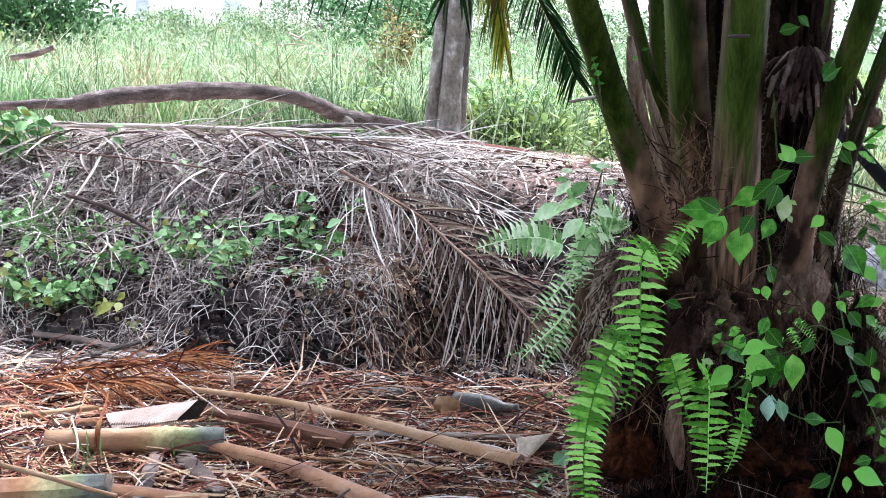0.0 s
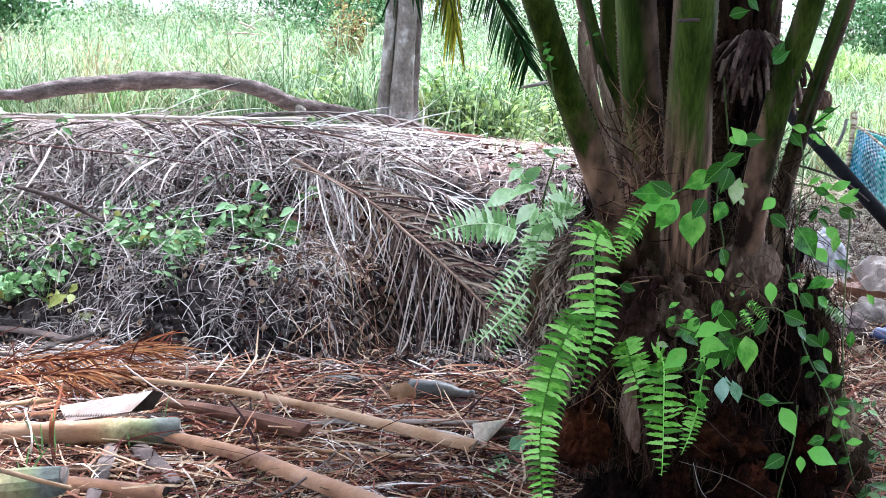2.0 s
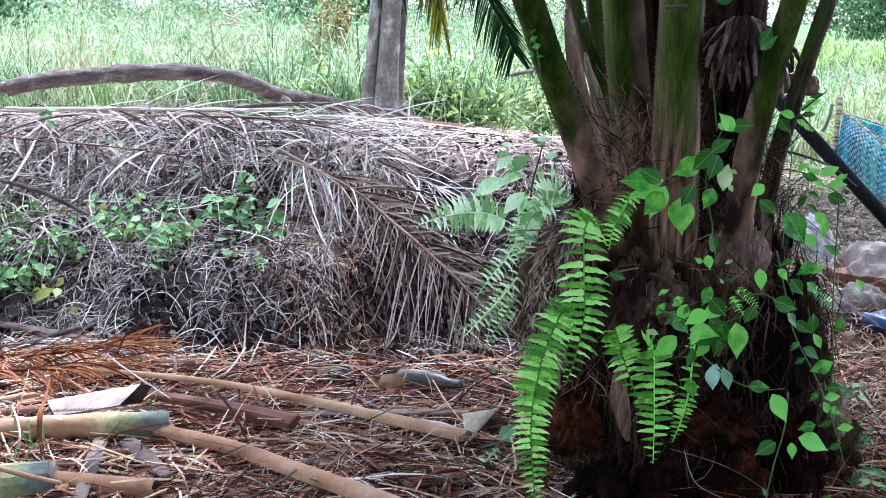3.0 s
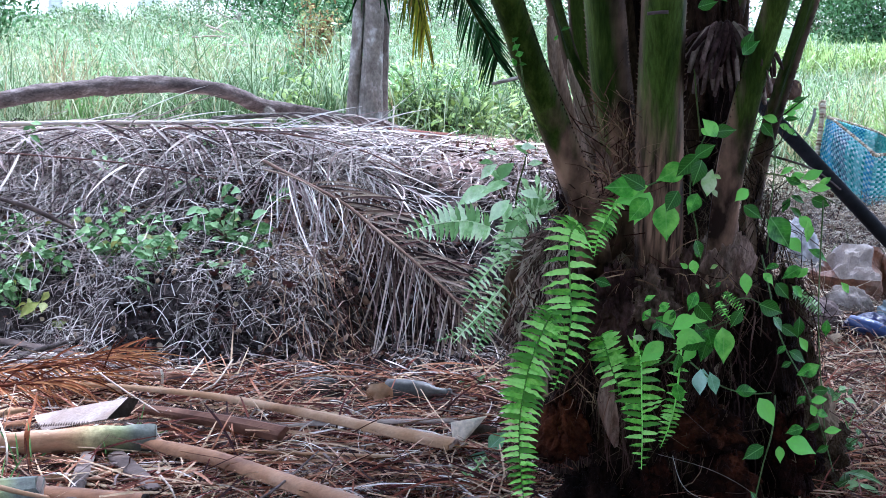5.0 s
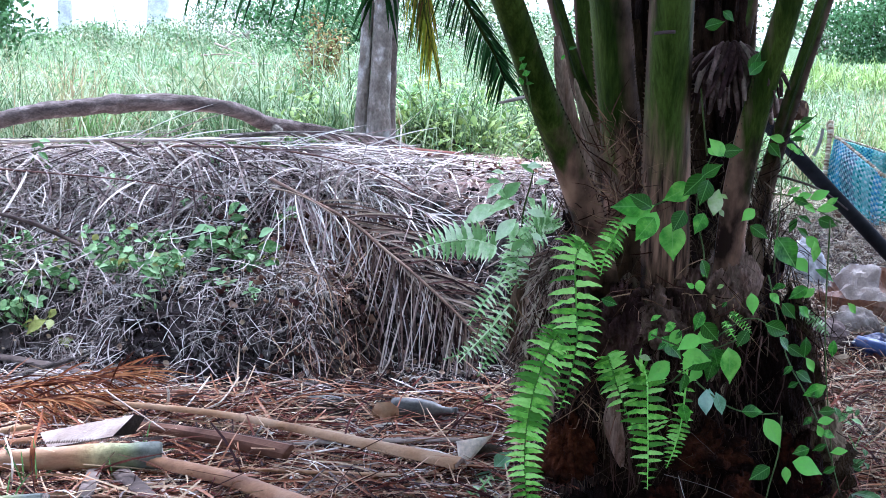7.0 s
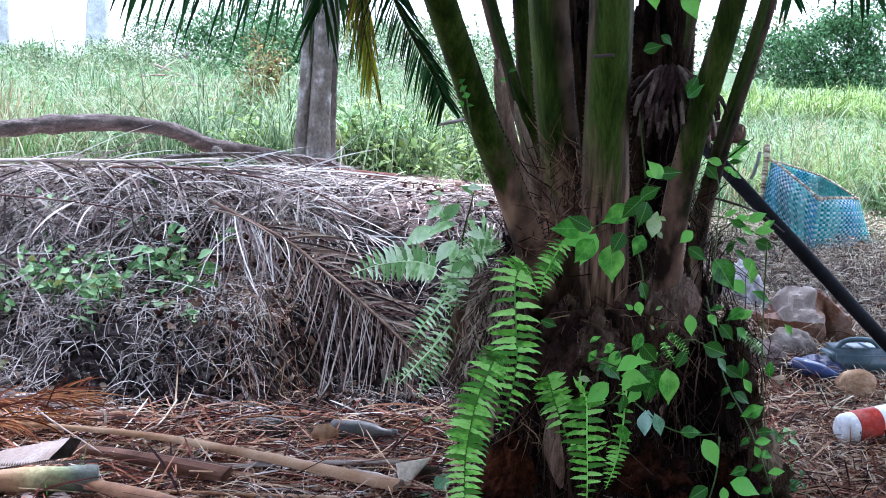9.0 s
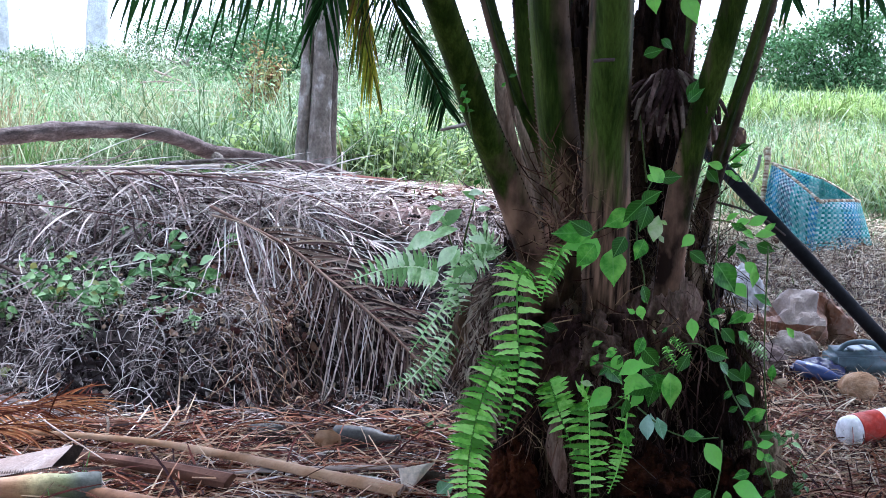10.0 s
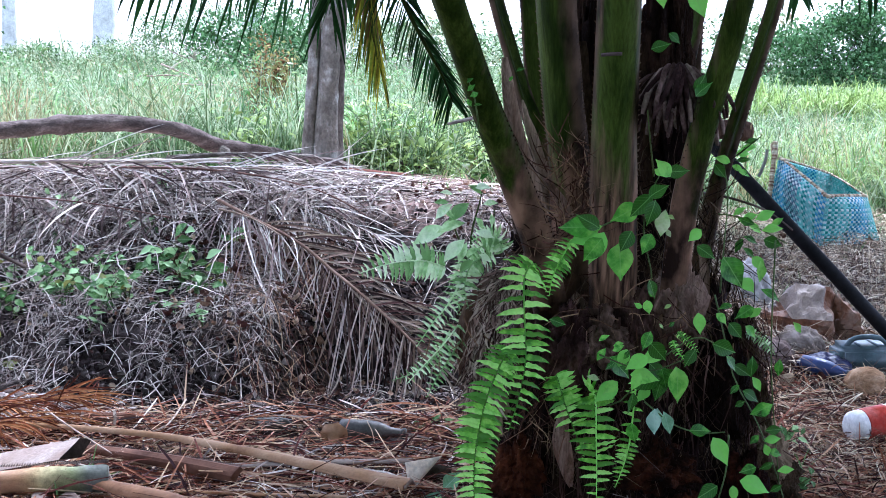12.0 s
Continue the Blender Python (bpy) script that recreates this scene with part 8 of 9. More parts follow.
for mesh, rows in ((LEAF_SILVER, [(0.121, 4.080, 0.056, -129, 0.071), (0.136, 4.080, 0.068, 49, 0.058), (0.142, 4.080, 0.028, -26, 0.052)]), (LEAF_HERB, [(0.129, 4.100, 0.022, -110, 0.069), (0.135, 4.100, 0.038, -57, 0.060), (0.124, 4.100, -0.010, -126, 0.056)])):
    for x, y, z, a, L in rows:
        piece("leaf", mesh, seedling, frame_of((x, y, z), (math.cos(radians(a)), -0.15, math.sin(radians(a))), (rng.normal(0, 0.3), -0.9, 0.5), L * 1.1, L * 1.4))


def tuft(at, n, height, label, seed, width=0.005):
    rng = np.random.default_rng(seed)
    at = Vector(at)
    ob = thing("grass_tuft", at, label, "grass", "grass tufts")
    for i in range(n):
        d = Vector((rng.normal(0, 0.5), rng.normal(0, 0.3), 1)).normalized()
        L = height * rng.uniform(0.6, 1.1)
        out = Vector((d.x, d.y, -0.5)) * L * rng.uniform(0.2, 0.7)
        b = at + Vector((rng.normal(0, 0.012), rng.normal(0, 0.012), -0.005))
        part("blade", Geo().strap([b + d * L * t + out * t * t for t in (0, 0.3, 0.6, 0.85, 1)], [width * f for f in (0.7, 1, 0.9, 0.6, 0.1)], (rng.normal(0, 0.5), -1, 0.2), 0.3), TUFT, ob)
    return ob


for i, (at, n, h) in enumerate((((-1.101, 3.720, -0.002), 6, 0.2), ((-1.103, 4.020, -0.002), 5, 0.22), ((-0.893, 4.040, -0.003), 4, 0.14), ((-0.457, 3.800, -0.003), 4, 0.1), ((-0.110, 3.800, -0.001), 6, 0.09), ((-0.880, 4.360, -0.003), 3, 0.16), ((-1.539, 5.570, 0.138), 4, 0.18),
                                ((-1.906, 5.990, 0.411), 6, 0.22), ((-2.929, 13.030, 0.582), 4, 0.2), ((-2.445, 12.540, 0.573), 4, 0.2), ((-0.207, 9.780, 0.561), 6, 0.14), ((1.181, 4.390, -0.001), 5, 0.16), ((-1.954, 5.861, 0.336), 8, 0.3), ((-1.843, 5.898, 0.358), 8, 0.3), ((-1.725, 5.839, 0.326), 8, 0.3))):
    tuft(at, n, h, "thin fresh green grass blades in the litter", 300 + i)

# ---------------------------------------------------------------- things at the foot of the bank
GLASS = material("dirty_glass", [(0.02, 0.02, 0.016), (0.055, 0.052, 0.043), (0.15, 0.13, 0.11)], scale=14, fine=90, rough=0.4, bump=0.3, spec=0.3)


def lathe(profile, axis_from, axis_to, sides=24):
    """A turned body: profile of (along 0..1, radius)."""
    a, b = Vector(axis_from), Vector(axis_to)
    return Geo().tube([a.lerp(b, s) for s, _ in profile], [r for _, r in profile], sides)


bottle = thing("bottle", (-0.084, 4.970, -0.001), "dirty greenish glass bottle lying at the bank foot", "bottle")
p0, p1 = Vector((-0.178, 4.870, 0.044)), Vector((0.036, 4.820, 0.039))
part("body", lathe([(0.0, 0.018), (0.02, 0.03), (0.08, 0.033), (0.55, 0.033), (0.66, 0.028), (0.78, 0.016), (0.96, 0.014), (1.0, 0.015)], p0, p1), GLASS, bottle)
part("neck_ring", lathe([(0.93, 0.0155), (0.95, 0.018), (0.98, 0.018), (1.0, 0.0155)], p0, p1), GLASS, bottle)
solo("dead_leaf", Geo().strap(bend([(-0.222, 4.720, 0.049), (-0.199, 4.680, 0.078), (-0.171, 4.680, 0.068), (-0.159, 4.710, 0.039)], 7), [0.01, 0.04, 0.055, 0.06, 0.055, 0.035, 0.01], (0.2, -1, 0.3), 0.25, 0.002), TAN, (-0.188, 4.680, 0.060),
     "curled orange-brown dead leaf beside a bottle", "dead leaf")


def crumple(at, size, material, label, category, seed, name, fold=0.28, group="", creased=False):
    """Crumpled sheet stuff lying in a heap: creased, flat beneath."""
    bm = bmesh.new()
    bmesh.ops.create_icosphere(bm, subdivisions=1 if creased else 5, radius=1.0)
    off = Vector((seed * 3.7, seed * 1.3, 0))
    at = Vector(at)
    for v in bm.verts:
        d, _ = noise.voronoi(v.co * 1.25 + off)
        crease = (d[1] - d[0])
        d2, _ = noise.voronoi(v.co * 2.6 + off)
        if creased:
            r = 0.95 + 1.1 * fold * noise.noise(v.co * 3.1 + off)
            v.co = v.co * r
            continue
        r = 1 + fold * (abs(crease - 0.3) * 2.2 - 0.35) + 0.45 * fold * (abs(d2[1] - d2[0] - 0.3) * 2 - 0.3) + 0.12 * noise.fractal(v.co * 2.5 + off, 1, 2, 4) + 0.03 * noise.noise(v.co * 9 + off)
        q = v.co * r
        z = max(q.z, -0.35)
        v.co = Vector((q.x * size[0] / 2, q.y * size[1] / 2, (z + 0.35) / 1.35 * size[2]))
    if creased:
        # broad folds, softened at their creases, then fine wrinkles
        bmesh.ops.subdivide_edges(bm, edges=bm.edges[:], cuts=13, use_grid_fill=True)
        for _ in range(2):
            bmesh.ops.smooth_vert(bm, verts=bm.verts[:], factor=0.5, use_axis_x=True, use_axis_y=True, use_axis_z=True)
        bm.normal_update()
        for v in bm.verts:
            q = v.co + v.normal * 0.22 * (0.4 - abs(noise.noise(Vector((v.co.x * 4, v.co.y * 3, v.co.z * 2 + 2 * v.co.x)) + off)) - 0.3 * abs(noise.noise(v.co * 9 + off)))
            v.co = Vector((q.x * size[0] / 2, q.y * size[1] / 2, (max(q.z, -0.35) + 0.35) / 1.35 * size[2]))
    data = bpy.data.meshes.new(name)
    bm.to_mesh(data)
    bm.free()
    data.shade_smooth()
    return solo(name, data, material, at, label, category, group)


BAG = material("dirty_sacking", [(0.025, 0.012, 0.008), (0.13, 0.048, 0.024), (0.2, 0.085, 0.045), (0.24, 0.15, 0.11)], scale=4.2, fine=70, rough=0.5, bump=0.4, contrast=0.1, spec=0.3)
BAG_PALE = material("pale_sacking", [(0.07, 0.048, 0.036), (0.19, 0.14, 0.112), (0.36, 0.29, 0.245)], scale=5, fine=70, rough=0.5, bump=0.4, spec=0.3)
BLUE = material("blue_plastic", [(0.002, 0.003, 0.004), (0.004, 0.007, 0.02), (0.012, 0.025, 0.07)], scale=7, fine=45, rough=0.35, bump=0.25, spec=0.3)
BLUE_BOTTLE = material("blue_bottle", [(0.003, 0.006, 0.016), (0.008, 0.02, 0.055), (0.03, 0.065, 0.15)], scale=9, fine=50, rough=0.3, bump=0.3, spec=0.5)
CAN = material("grey_plastic", [(0.035, 0.055, 0.07), (0.075, 0.11, 0.135), (0.16, 0.2, 0.225)], scale=6, fine=60, rough=0.4, bump=0.15, spec=0.5)
STONE = material("grey_stone", [(0.09, 0.07, 0.058), (0.22, 0.178, 0.15), (0.4, 0.34, 0.3)], scale=9, fine=60, rough=0.9, bump=0.6)
WHITE_SACK = material("white_sack", [(0.16, 0.155, 0.155), (0.32, 0.315, 0.315), (0.5, 0.49, 0.49)], scale=8, fine=60, rough=0.7, bump=0.3)
HUSK = material("coconut_husk", [(0.14, 0.07, 0.035), (0.32, 0.19, 0.11), (0.48, 0.33, 0.22)], scale=9, fine=60, stretch=(1, 3, 3), rough=0.85, bump=0.6)
WHITE_PLASTIC = material("white_plastic", [(0.5, 0.48, 0.45), (0.72, 0.71, 0.69), (0.8, 0.8, 0.79)], scale=8, fine=60, rough=0.4, bump=0.1, spec=0.5)
RED_LABEL = material("red_label", [(0.22, 0.012, 0.018), (0.4, 0.024, 0.034), (0.52, 0.12, 0.12)], scale=12, fine=60, rough=0.45, bump=0.1)
BLACK = material("black_pipe", [(0.003, 0.003, 0.003), (0.007, 0.007, 0.008), (0.018, 0.018, 0.02)], scale=8, fine=60, rough=0.65, bump=0.15, spec=0.08)

def slumped_sack(at, size, material, label, seed):
    """A stiff, half-empty sack slumped on itself: flat panels between sharp creases."""
    ridge = ((-0.62, 0.2, 0.74), (-0.3, -0.05, 1.0), (0.2, -0.2, 0.97), (0.5, 0.05, 0.84))
    middle = ((-0.95, -0.1, 0.48), (-0.52, -0.75, 0.5), (0.22, -0.85, 0.46), (0.4, 0.0, 0.5), (0.86, -0.6, 0.5))
    hem = ((-1.05, -0.2, 0.0), (-0.62, -0.5, 0.0), (0.1, -0.6, 0.0), (0.42, -0.2, 0.0), (1.0, -0.5, 0.0))
    back = ((-0.8, 0.9, 0.0), (0.8, 0.9, 0.0), (-0.2, 0.5, 0.8), (0.4, 0.5, 0.7))
    bm = bmesh.new()
    T, M, B, K = ([bm.verts.new(c) for c in row] for row in (ridge, middle, hem, back))
    for face in ((M[0], M[1], T[0]), (B[0], B[1], M[1], M[0]), (M[1], M[2], T[2], T[1]), (T[0], M[1], T[1]), (B[1], B[2], M[2], M[1]), (M[2], M[3], T[2]),
                 (B[2], B[3], M[3], M[2]), (M[3], M[4], T[3]), (T[2], M[3], T[3]), (B[3], B[4], M[4], M[3]), (T[0], T[1], K[2]), (T[1], T[2], K[3], K[2]),
                 (T[2], T[3], K[3]), (M[0], T[0], K[2], K[0]), (B[0], M[0], K[0]), (T[3], M[4], K[1], K[3]), (M[4], B[4], K[1]), (K[2], K[3], K[1], K[0])):
        bm.faces.new(face)
    bm.faces.ensure_lookup_table()
    # Three middle panels take the paler tan-grey, the rest stay rust-brown.
    for k in (2, 3, 11):
        bm.faces[k].material_index = 1
    bmesh.ops.recalc_face_normals(bm, faces=bm.faces[:])
    bmesh.ops.triangulate(bm, faces=bm.faces[:])
    bmesh.ops.subdivide_edges(bm, edges=bm.edges[:], cuts=9, use_grid_fill=True)
    bmesh.ops.smooth_vert(bm, verts=bm.verts[:], factor=0.5, use_axis_x=True, use_axis_y=True, use_axis_z=True)
    bm.normal_update()
    off = Vector((seed * 3.1, seed * 1.7, 0))
    for v in bm.verts:
        q = v.co
        wrinkle = 0.5 - abs(noise.noise(Vector((q.x * 3.2 + q.z, q.y * 2, q.z * 2.4 - q.x)) + off)) * 1.6
        fine = noise.fractal(q * 5 + off, 1.0, 2.0, 4)
        lift = min(1.0, 4 * max(0.0, q.z))
        q = q + v.normal * lift * (0.11 * wrinkle + 0.05 * fine)
        v.co = Vector((q.x * size[0] / 2, q.y * size[1] / 2, max(0.0, q.z) * size[2]))
    data = bpy.data.meshes.new("sack")
    bm.to_mesh(data)
    bm.free()
    data.shade_smooth()
    data.set_sharp_from_angle(angle=radians(24))
    ob = solo("sack", data, material, at, label, "sack")
    ob.data.materials.append(BAG_PALE)
    return ob


slumped_sack((1.722, 6.300, 0.070), (0.43, 0.36, 0.25), BAG, "crumpled dirty brown sack lying on the yard", 4)
crumple((1.602, 6.860, 0.124), (0.18, 0.15, 0.22), WHITE_SACK, "dirty white sack behind the palm", "sack", 5, "sack")
crumple((1.420, 5.770, 0.074), (0.2, 0.15, 0.11), STONE, "rough grey stone beside a sack", "stone", 6, "stone", 0.2)
crumple((1.600, 5.990, 0.069), (0.2, 0.15, 0.125), STONE, "pale grey stone on crumpled plastic", "stone", 8, "stone", 0.15)
crumple((1.628, 5.770, 0.045), (0.25, 0.2, 0.10), BLUE, "crumpled dark blue plastic bag", "plastic bag", 7, "plastic_bag", 0.6, "", True)
flask = thing("bottle", (1.66, 5.70, 0.05), "crushed dark blue plastic bottle under torn plastic", "bottle")
b0, b1 = Vector((1.535, 5.720, 0.107)), Vector((1.697, 5.620, 0.072))
part("body", lathe([(0.0, 0.015), (0.03, 0.026), (0.3, 0.03), (0.55, 0.029), (0.72, 0.022), (0.86, 0.013), (0.93, 0.012)], b0, b1, 20), BLUE_BOTTLE, flask)
part("cap", lathe([(0.93, 0.014), (0.94, 0.0155), (1.0, 0.0155), (1.005, 0.01)], b0, b1, 16), BLUE_BOTTLE, flask)
crumple((-0.403, 4.990, -0.002), (0.14, 0.08, 0.07), GLASS, "scrap of dark greenish plastic at the bank foot", "plastic scrap", 9, "plastic_scrap", 0.6, "", True)

# grey plastic can lying on its side
can = thing("jerrycan", (1.825, 5.840, 0.038), "grey-blue plastic can lying behind a coconut", "plastic can")
CAN_AT = base_of(can)
bm = bmesh.new()
bmesh.ops.create_cube(bm, size=1.0)
for v in bm.verts:
    v.co = Vector((v.co.x * 0.26, v.co.y * 0.18, (v.co.z + 0.5) * 0.115))
bmesh.ops.bevel(bm, geom=bm.edges[:], offset=0.022, segments=4, affect="EDGES")
data = bpy.data.meshes.new("body")
bm.to_mesh(data)
bm.free()
data.shade_smooth()
part("body", data, CAN, can)
for dx in (-0.05, 0.02, 0.09):
    b = CAN_AT + Vector((dx, 0, 0.117))
    part("rib", Geo().tube([b + Vector((0, -0.07, 0)), b + Vector((0, 0.07, 0))], 0.006, 8), CAN, can)
part("handle", Geo().tube(bend([CAN_AT + Vector((-0.1, -0.05, 0.11)), CAN_AT + Vector((-0.06, -0.05, 0.145)), CAN_AT + Vector((0.03, -0.05, 0.145)), CAN_AT + Vector((0.07, -0.05, 0.11))], 12), 0.01, 8), CAN, can)
part("spout", Geo().tube([CAN_AT + Vector((-0.13, -0.03, 0.06)), CAN_AT + Vector((-0.165, -0.035, 0.06))], [0.022, 0.02], 14), CAN, can)

# coconut
bm = bmesh.new()
bmesh.ops.create_icosphere(bm, subdivisions=4, radius=1.0)
for v in bm.verts:
    a = math.atan2(v.co.z, v.co.y)
    r = 1 + 0.05 * math.cos(3 * a) + 0.05 * noise.fractal(v.co * 2.2, 1, 2, 4) - 0.1 * max(0, v.co.x) ** 2
    v.co = Vector((v.co.x * 0.08 * r, v.co.y * 0.066 * r, v.co.z * 0.06 * r + 0.056))
data = bpy.data.meshes.new("coconut")
bm.to_mesh(data)
bm.free()
data.shade_smooth()
nut = solo("coconut", data, HUSK, (1.715, 5.510, 0.012), "brown old coconut in its dry husk", "coconut")
nut.rotation_euler = (0.1, 0.1, 0.35)

# white tub with a red label
tub = thing("plastic_tub", (1.554, 4.800, -0.000), "dirty white plastic tub with red label lying in straw", "plastic tub")
p0, p1 = Vector((1.468, 4.850, 0.055)), Vector((1.738, 4.960, 0.078))
part("body", lathe([(0.0, 0.028), (0.01, 0.04), (0.05, 0.05), (0.12, 0.052), (0.9, 0.054), (1.0, 0.054)], p0, p1, 32), WHITE_PLASTIC, tub)
part("label", lathe([(0.16, 0.0532), (0.17, 0.0538), (0.47, 0.0546), (0.48, 0.054)], p0, p1, 32), RED_LABEL, tub, "faded red wrap")
part("rim", lathe([(0.95, 0.056), (0.97, 0.06), (1.0, 0.06), (1.01, 0.056)], p0, p1, 32), WHITE_PLASTIC, tub)

# black pipe leaning against the palm
top, low = Vector((0.950, 4.500, 0.958)), Vector((1.484, 4.500, 0.410))
way = (low - top) / (top.z - low.z)
foot = top + way * (top.z - 0.03)
solo("pipe", Geo().tube([top - way * 0.05, top.lerp(foot, 0.33), top.lerp(foot, 0.66), foot], 0.021, 16), BLACK, tuple(foot), "black plastic pipe leaning against the palm", "pipe")

# ---------------------------------------------------------------- woven basket
WEAVE = {"blue": material("blue_strip", [(0.015, 0.15, 0.27), (0.035, 0.27, 0.42), (0.1, 0.42, 0.55)], scale=6, fine=60, rough=0.4, bump=0.1, vary=0.6, island=True, glow_through=0.35),
         "slate": material("slate_strip", [(0.03, 0.08, 0.12), (0.07, 0.14, 0.19), (0.14, 0.24, 0.29)], scale=6, fine=60, rough=0.4, bump=0.1, vary=0.6, island=True, glow_through=0.3),
         "teal": material("teal_strip", [(0.03, 0.26, 0.27), (0.09, 0.42, 0.4), (0.25, 0.58, 0.52)], scale=6, fine=60, rough=0.4, bump=0.1, vary=0.6, island=True, glow_through=0.35),
         "white": material("white_strip", [(0.25, 0.5, 0.53), (0.5, 0.66, 0.67), (0.78, 0.83, 0.82)], scale=6, fine=60, rough=0.4, bump=0.1, vary=0.5, island=True, glow_through=0.35)}
# Inner weave, painted paler than the outer for the light it catches.
LIT_WEAVE = material("lit_strip", [(0.3, 0.62, 0.62), (0.55, 0.78, 0.75), (0.82, 0.88, 0.84)], scale=6, fine=60, rough=0.4, bump=0.1, vary=0.8, island=True, glow_through=0.6)
RATTAN = material("rattan", [(0.2, 0.14, 0.08), (0.42, 0.33, 0.22), (0.6, 0.52, 0.4)], scale=20, fine=90, rough=0.6, bump=0.4, vary=0.6, island=True)
RIM = dict(left=(2.372, 9.500, 0.652), front=(2.561, 9.100, 0.449), right=(2.922, 9.500, 0.417), back=(2.806, 9.900, 0.529))
LOW = dict(left=(2.300, 9.400, 0.394), front=(2.515, 9.050, 0.156), right=(2.968, 9.350, 0.145), back=(2.828, 9.800, 0.201))
basket = thing("woven_basket", (2.631, 9.410, 0.153), "woven blue and white strip basket with rattan rim on straw", "basket")


def woven_side(rim_a, rim_b, low_b, low_a, cols, rows, bulge, name, pale, bands):
    """One side of the basket, plaited over two, under two."""
    ra, rb, lb, la = (Vector(v) for v in (rim_a, rim_b, low_b, low_a))
    out = (rb - ra).cross(la - ra).normalized()
    if out.y > 0:
        out = -out

    def at(u, v, lift):
        p = ra.lerp(rb, u).lerp(la.lerp(lb, u), v)
        return p + out * (bulge * math.sin(math.pi * u) * math.sin(math.pi * min(1, 0.15 + v)) + lift)
    du, dv = 0.5 / cols, 0.5 / rows
    strips = collections.defaultdict(Geo)
    for j in range(cols):
        verts = []
        for i in range(-1, rows + 1):
            lift = 0.006 if (i + j) % 2 else -0.003
            for su in (-0.97, 0.97):
                verts.append(at(min(1, max(0, (j + 0.5) / cols + su * du)), min(1, max(0, (i + 0.5) / rows)), lift))
        strips[bands[j * len(bands) // cols]].add(verts, [(2 * i, 2 * i + 1, 2 * i + 3, 2 * i + 2) for i in range(rows + 1)])
    for i in range(rows):
        verts = []
        for j in range(-1, cols + 1):
            lift = -0.003 if (i + j) % 2 else 0.006
            for sv in (-0.97, 0.97):
                verts.append(at(min(1, max(0, (j + 0.5) / cols)), min(1, max(0, (i + 0.5) / rows + sv * dv)), lift))
        strips["white" if not pale else "pale"].add(verts, [(2 * j, 2 * j + 1, 2 * j + 3, 2 * j + 2) for j in range(cols + 1)])
    lining = Geo()
    n = 10
    verts = [at(u / n, v / n, -0.008) for v in range(n + 1) for u in range(n + 1)]
    lining.add(verts, [(v * (n + 1) + u, v * (n + 1) + u + 1, (v + 1) * (n + 1) + u + 1, (v + 1) * (n + 1) + u) for v in range(n) for u in range(n)])
    side = part(name, lining, WEAVE["teal"], basket)
    for key, g in strips.items():
        part("plait", g, LIT_WEAVE if key == "pale" else WEAVE[key], side, kind="stuff", smooth=False)


woven_side(RIM["left"], RIM["front"], LOW["front"], LOW["left"], 26, 18, 0.07, "side", False, ("blue", "blue", "slate", "slate", "teal", "teal", "blue"))
woven_side(RIM["front"], RIM["right"], LOW["right"], LOW["front"], 22, 20, 0.05, "side", False, ("teal", "teal", "blue", "blue", "teal"))
woven_side(RIM["right"], RIM["back"], LOW["back"], LOW["right"], 30, 26, -0.03, "inner_side", True, ("white", "teal", "white"))
woven_side(RIM["back"], RIM["left"], LOW["left"], LOW["back"], 30, 26, -0.03, "inner_side", True, ("white", "blue", "teal", "white"))


def bound_edge(a, b, r, label="bound rattan edge"):
    a, b = Vector(a), Vector(b)
    bar = part("edge", Geo().tube(bend([a, a.lerp(b, 0.5) + Vector((0, -0.01, 0.004)), b], 12), r, 8), RATTAN, basket, label)
    n = int((b - a).length / 0.02)
    wrap = Geo()
    for i in range(n):
        p, q = a.lerp(b, (i + 0.15) / n), a.lerp(b, (i + 0.6) / n)
        lift = Vector((0, -0.01, 0.004)) * (1 - (2 * (i + 0.4) / n - 1) ** 2)
        wrap.tube([p + lift, q + lift], r * 1.22, 8)
    part("binding", wrap, RATTAN, bar, kind="stuff")


for a, b, r in (("left", "front", 0.011), ("front", "right", 0.011), ("right", "back", 0.006), ("back", "left", 0.006)):
    bound_edge(RIM[a], RIM[b], r)
bound_edge(Vector(RIM["left"]) + Vector((-0.03, 0, 0.1)), Vector(LOW["left"]) + Vector((-0.01, 0, 0.02)), 0.014)
part("loop", Geo().tube(bend([(2.327, 9.500, 0.681), (2.319, 9.500, 0.728), (2.334, 9.500, 0.747), (2.351, 9.500, 0.728), (2.353, 9.500, 0.649)], 14), 0.008, 8), RATTAN, basket, "carrying loop")
part("strap", Geo().strap(bend([(2.291, 9.500, 0.704), (2.285, 9.500, 0.649), (2.256, 9.500, 0.562), (2.241, 9.500, 0.538)], 8), [0.02] * 8, (0, -1, 0.1), 0.1, 0.002), WHITE_SACK, basket, "white carrying strap")
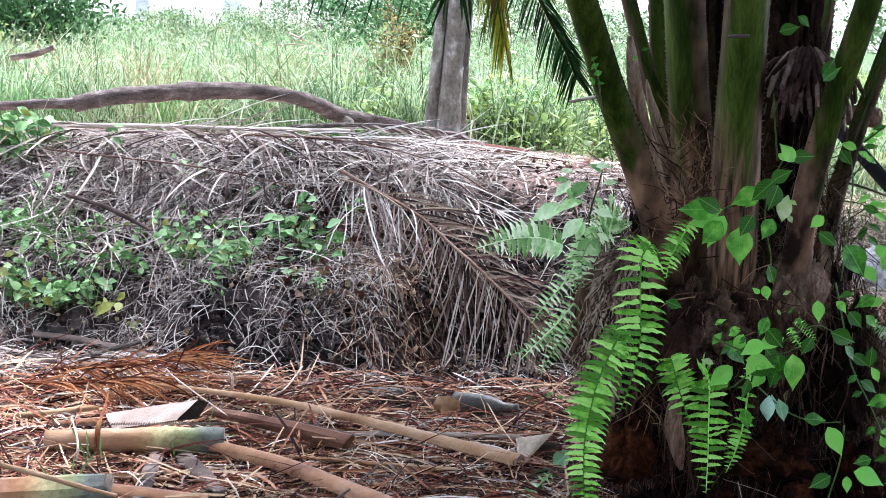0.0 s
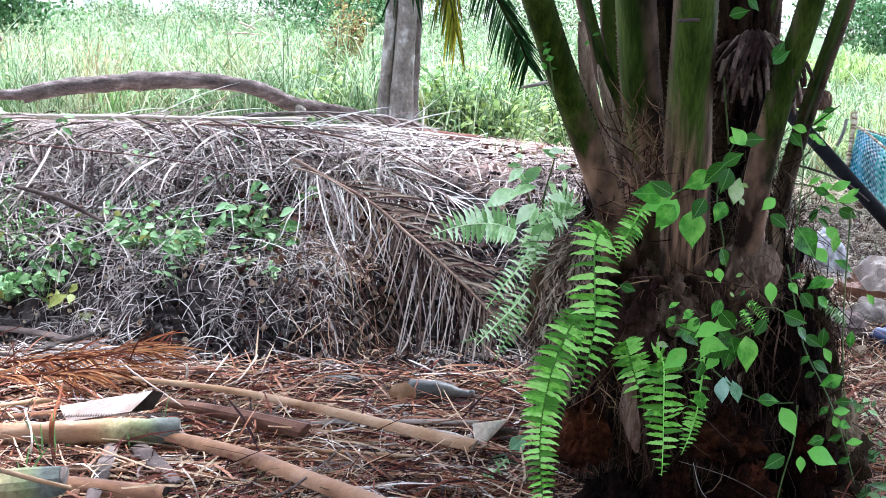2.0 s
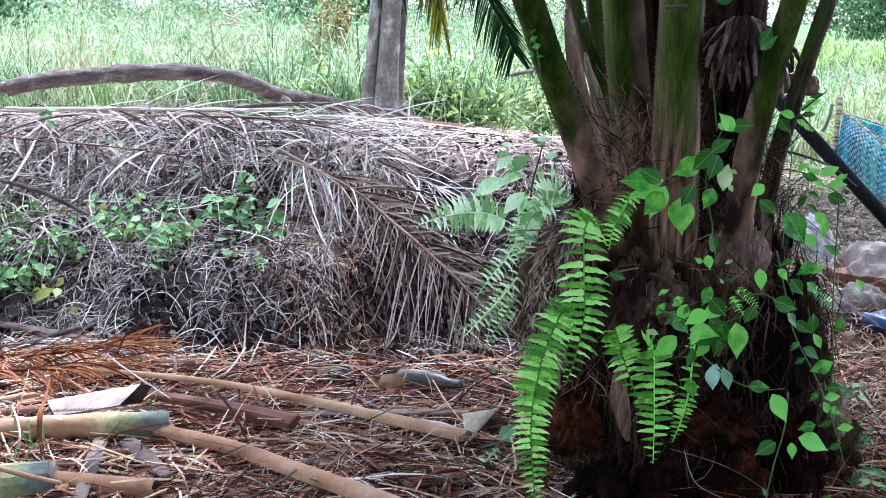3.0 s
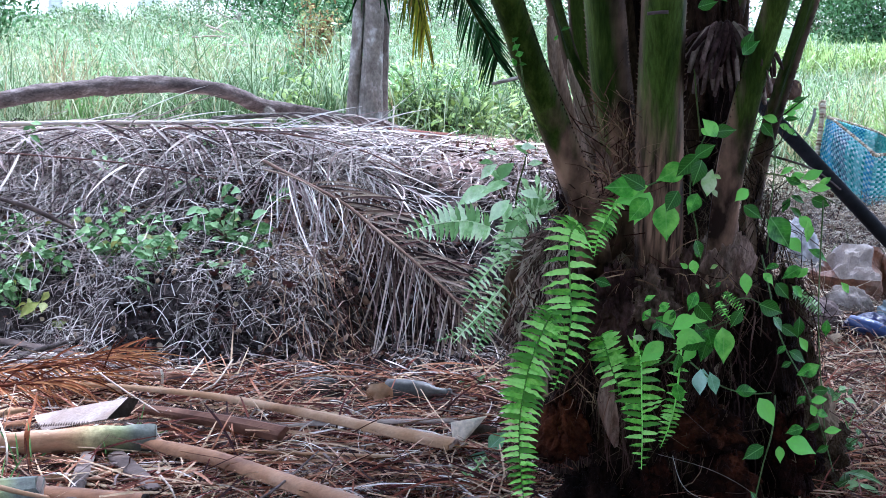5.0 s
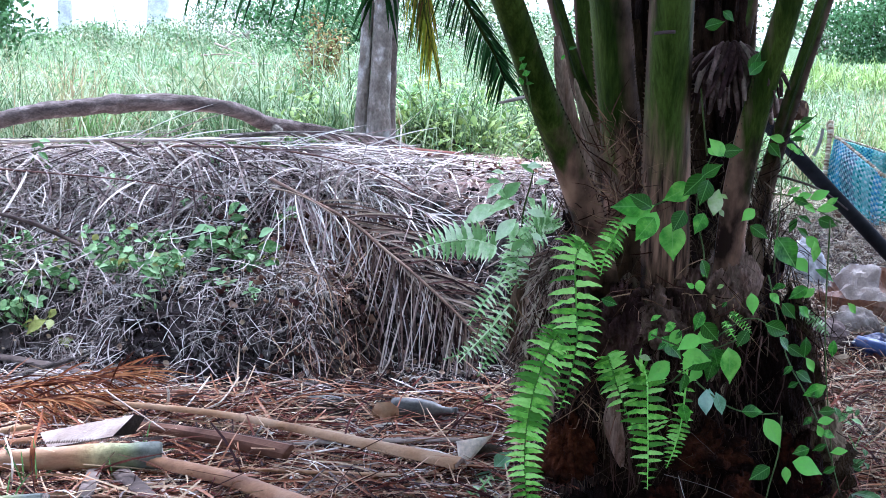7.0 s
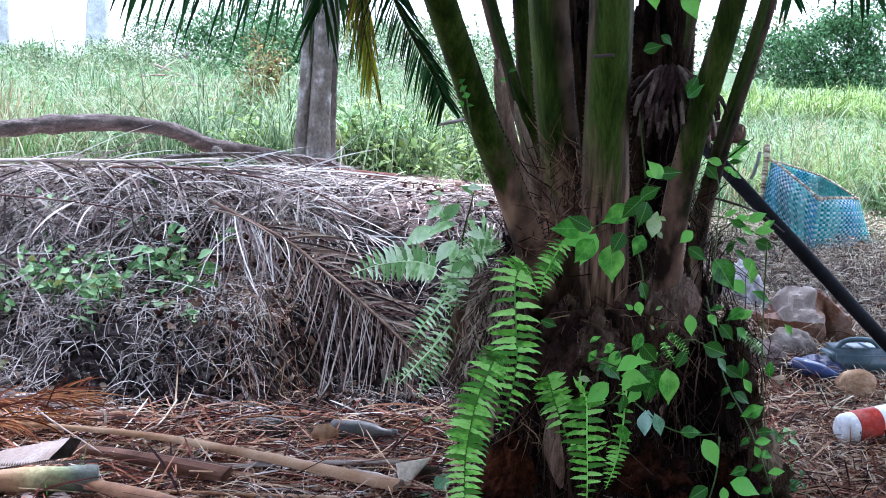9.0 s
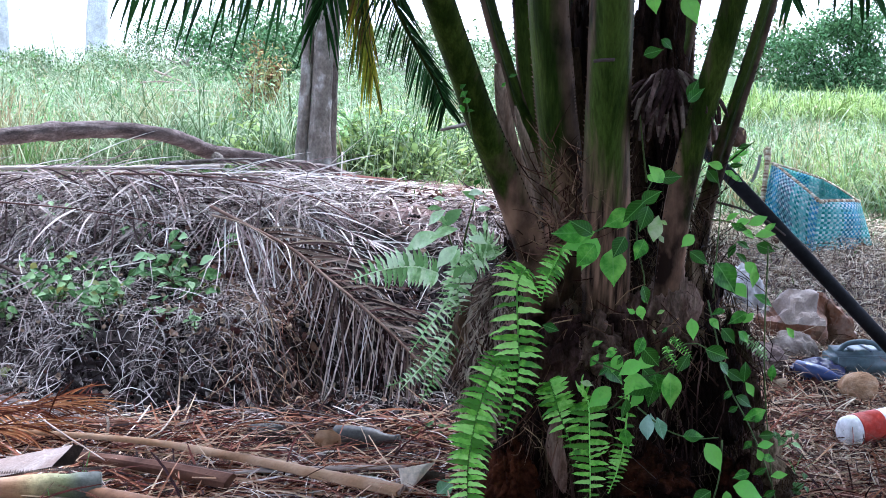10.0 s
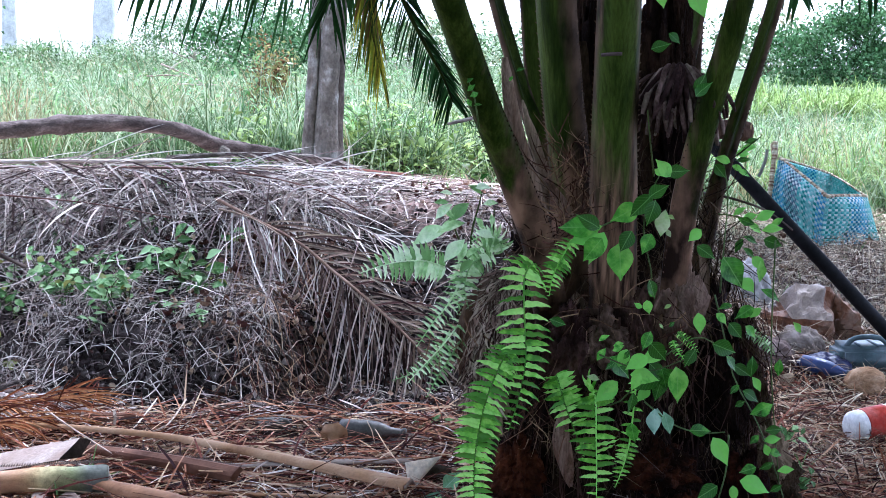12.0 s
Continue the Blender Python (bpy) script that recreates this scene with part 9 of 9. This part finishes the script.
for line in ([(-1.238, 4.230, 0.098), (-1.119, 3.880, 0.130), (-1.118, 3.860, 0.060)], [(-0.724, 3.840, 0.068), (-0.633, 3.530, 0.119), (-0.620, 3.550, 0.058)], [(-0.724, 5.270, 0.048), (-0.700, 4.710, 0.098), (-0.768, 4.800, 0.048)], [(-1.236, 5.260, 0.058), (-1.044, 4.700, 0.119), (-0.822, 4.410, 0.079)], [(-1.449, 4.600, 0.069), (-1.318, 4.570, 0.089), (-1.259, 4.740, 0.068)]):
    solo("bent_reed", Geo().tube(bend(line, 14), np.linspace(0.0035, 0.002, 14), 6, rough=0.2), CUT, line[0], "pale bare dry reed looping over the litter", "reed", "pale bent reeds")
for line in ([(-1.691, 11.200, 1.194), (-1.578, 11.200, 1.147), (-1.458, 11.200, 1.099), (-1.370, 11.200, 1.027)], [(-1.788, 11.200, 1.105), (-1.639, 11.200, 1.114), (-1.506, 11.200, 1.099)], [(-1.580, 11.200, 1.054), (-1.439, 11.200, 1.047), (-1.289, 11.200, 1.052)], [(-1.639, 11.200, 1.146), (-1.578, 11.200, 1.195), (-1.529, 11.200, 1.220)], [(-1.056, 11.200, 0.876), (-0.983, 11.200, 0.889), (-0.914, 11.200, 0.881)]):
    solo("dry_branch", Geo().tube(bend(line, 12), np.linspace(0.008, 0.004, 12), 6, rough=0.3), PALE_STALK, line[0], "pale bare dry branch lying in the tall grass", "branch", "pale dry branches")
# long arched stems and twigs
for i, (line, r) in enumerate((([(0.842, 4.200, 0.866), (0.905, 4.100, 0.858), (0.996, 4.100, 0.826), (1.066, 4.100, 0.775)], 0.004), ([(0.535, 3.450, 0.228), (0.563, 3.420, 0.157), (0.658, 3.420, 0.113)], 0.0007), ([(0.502, 3.450, 0.231), (0.611, 3.400, 0.211), (0.703, 3.400, 0.161), (0.771, 3.400, 0.096)], 0.0007),
                               ([(0.535, 3.450, 0.355), (0.571, 3.420, 0.324), (0.611, 3.420, 0.288)], 0.0007), ([(-0.488, 3.550, 0.057), (-0.402, 3.630, 0.088), (-0.327, 4.040, 0.069)], 0.004),
                               ([(-0.444, 5.500, 0.385), (-0.374, 5.450, 0.210), (-0.335, 5.400, 0.056)], 0.003), ([(-0.211, 6.900, 0.842), (-0.214, 6.800, 0.748), (-0.231, 6.700, 0.632)], 0.004), ([(0.120, 3.600, 1.072), (0.158, 3.580, 1.080), (0.189, 3.560, 1.089)], 0.004))):
    solo("twig", Geo().tube(bend(line, 14), np.linspace(r, r * 0.6, 14), 6, rough=0.2), TWIG, line[0], "thin bare dry twig among the plants", "twig", "bare twigs")
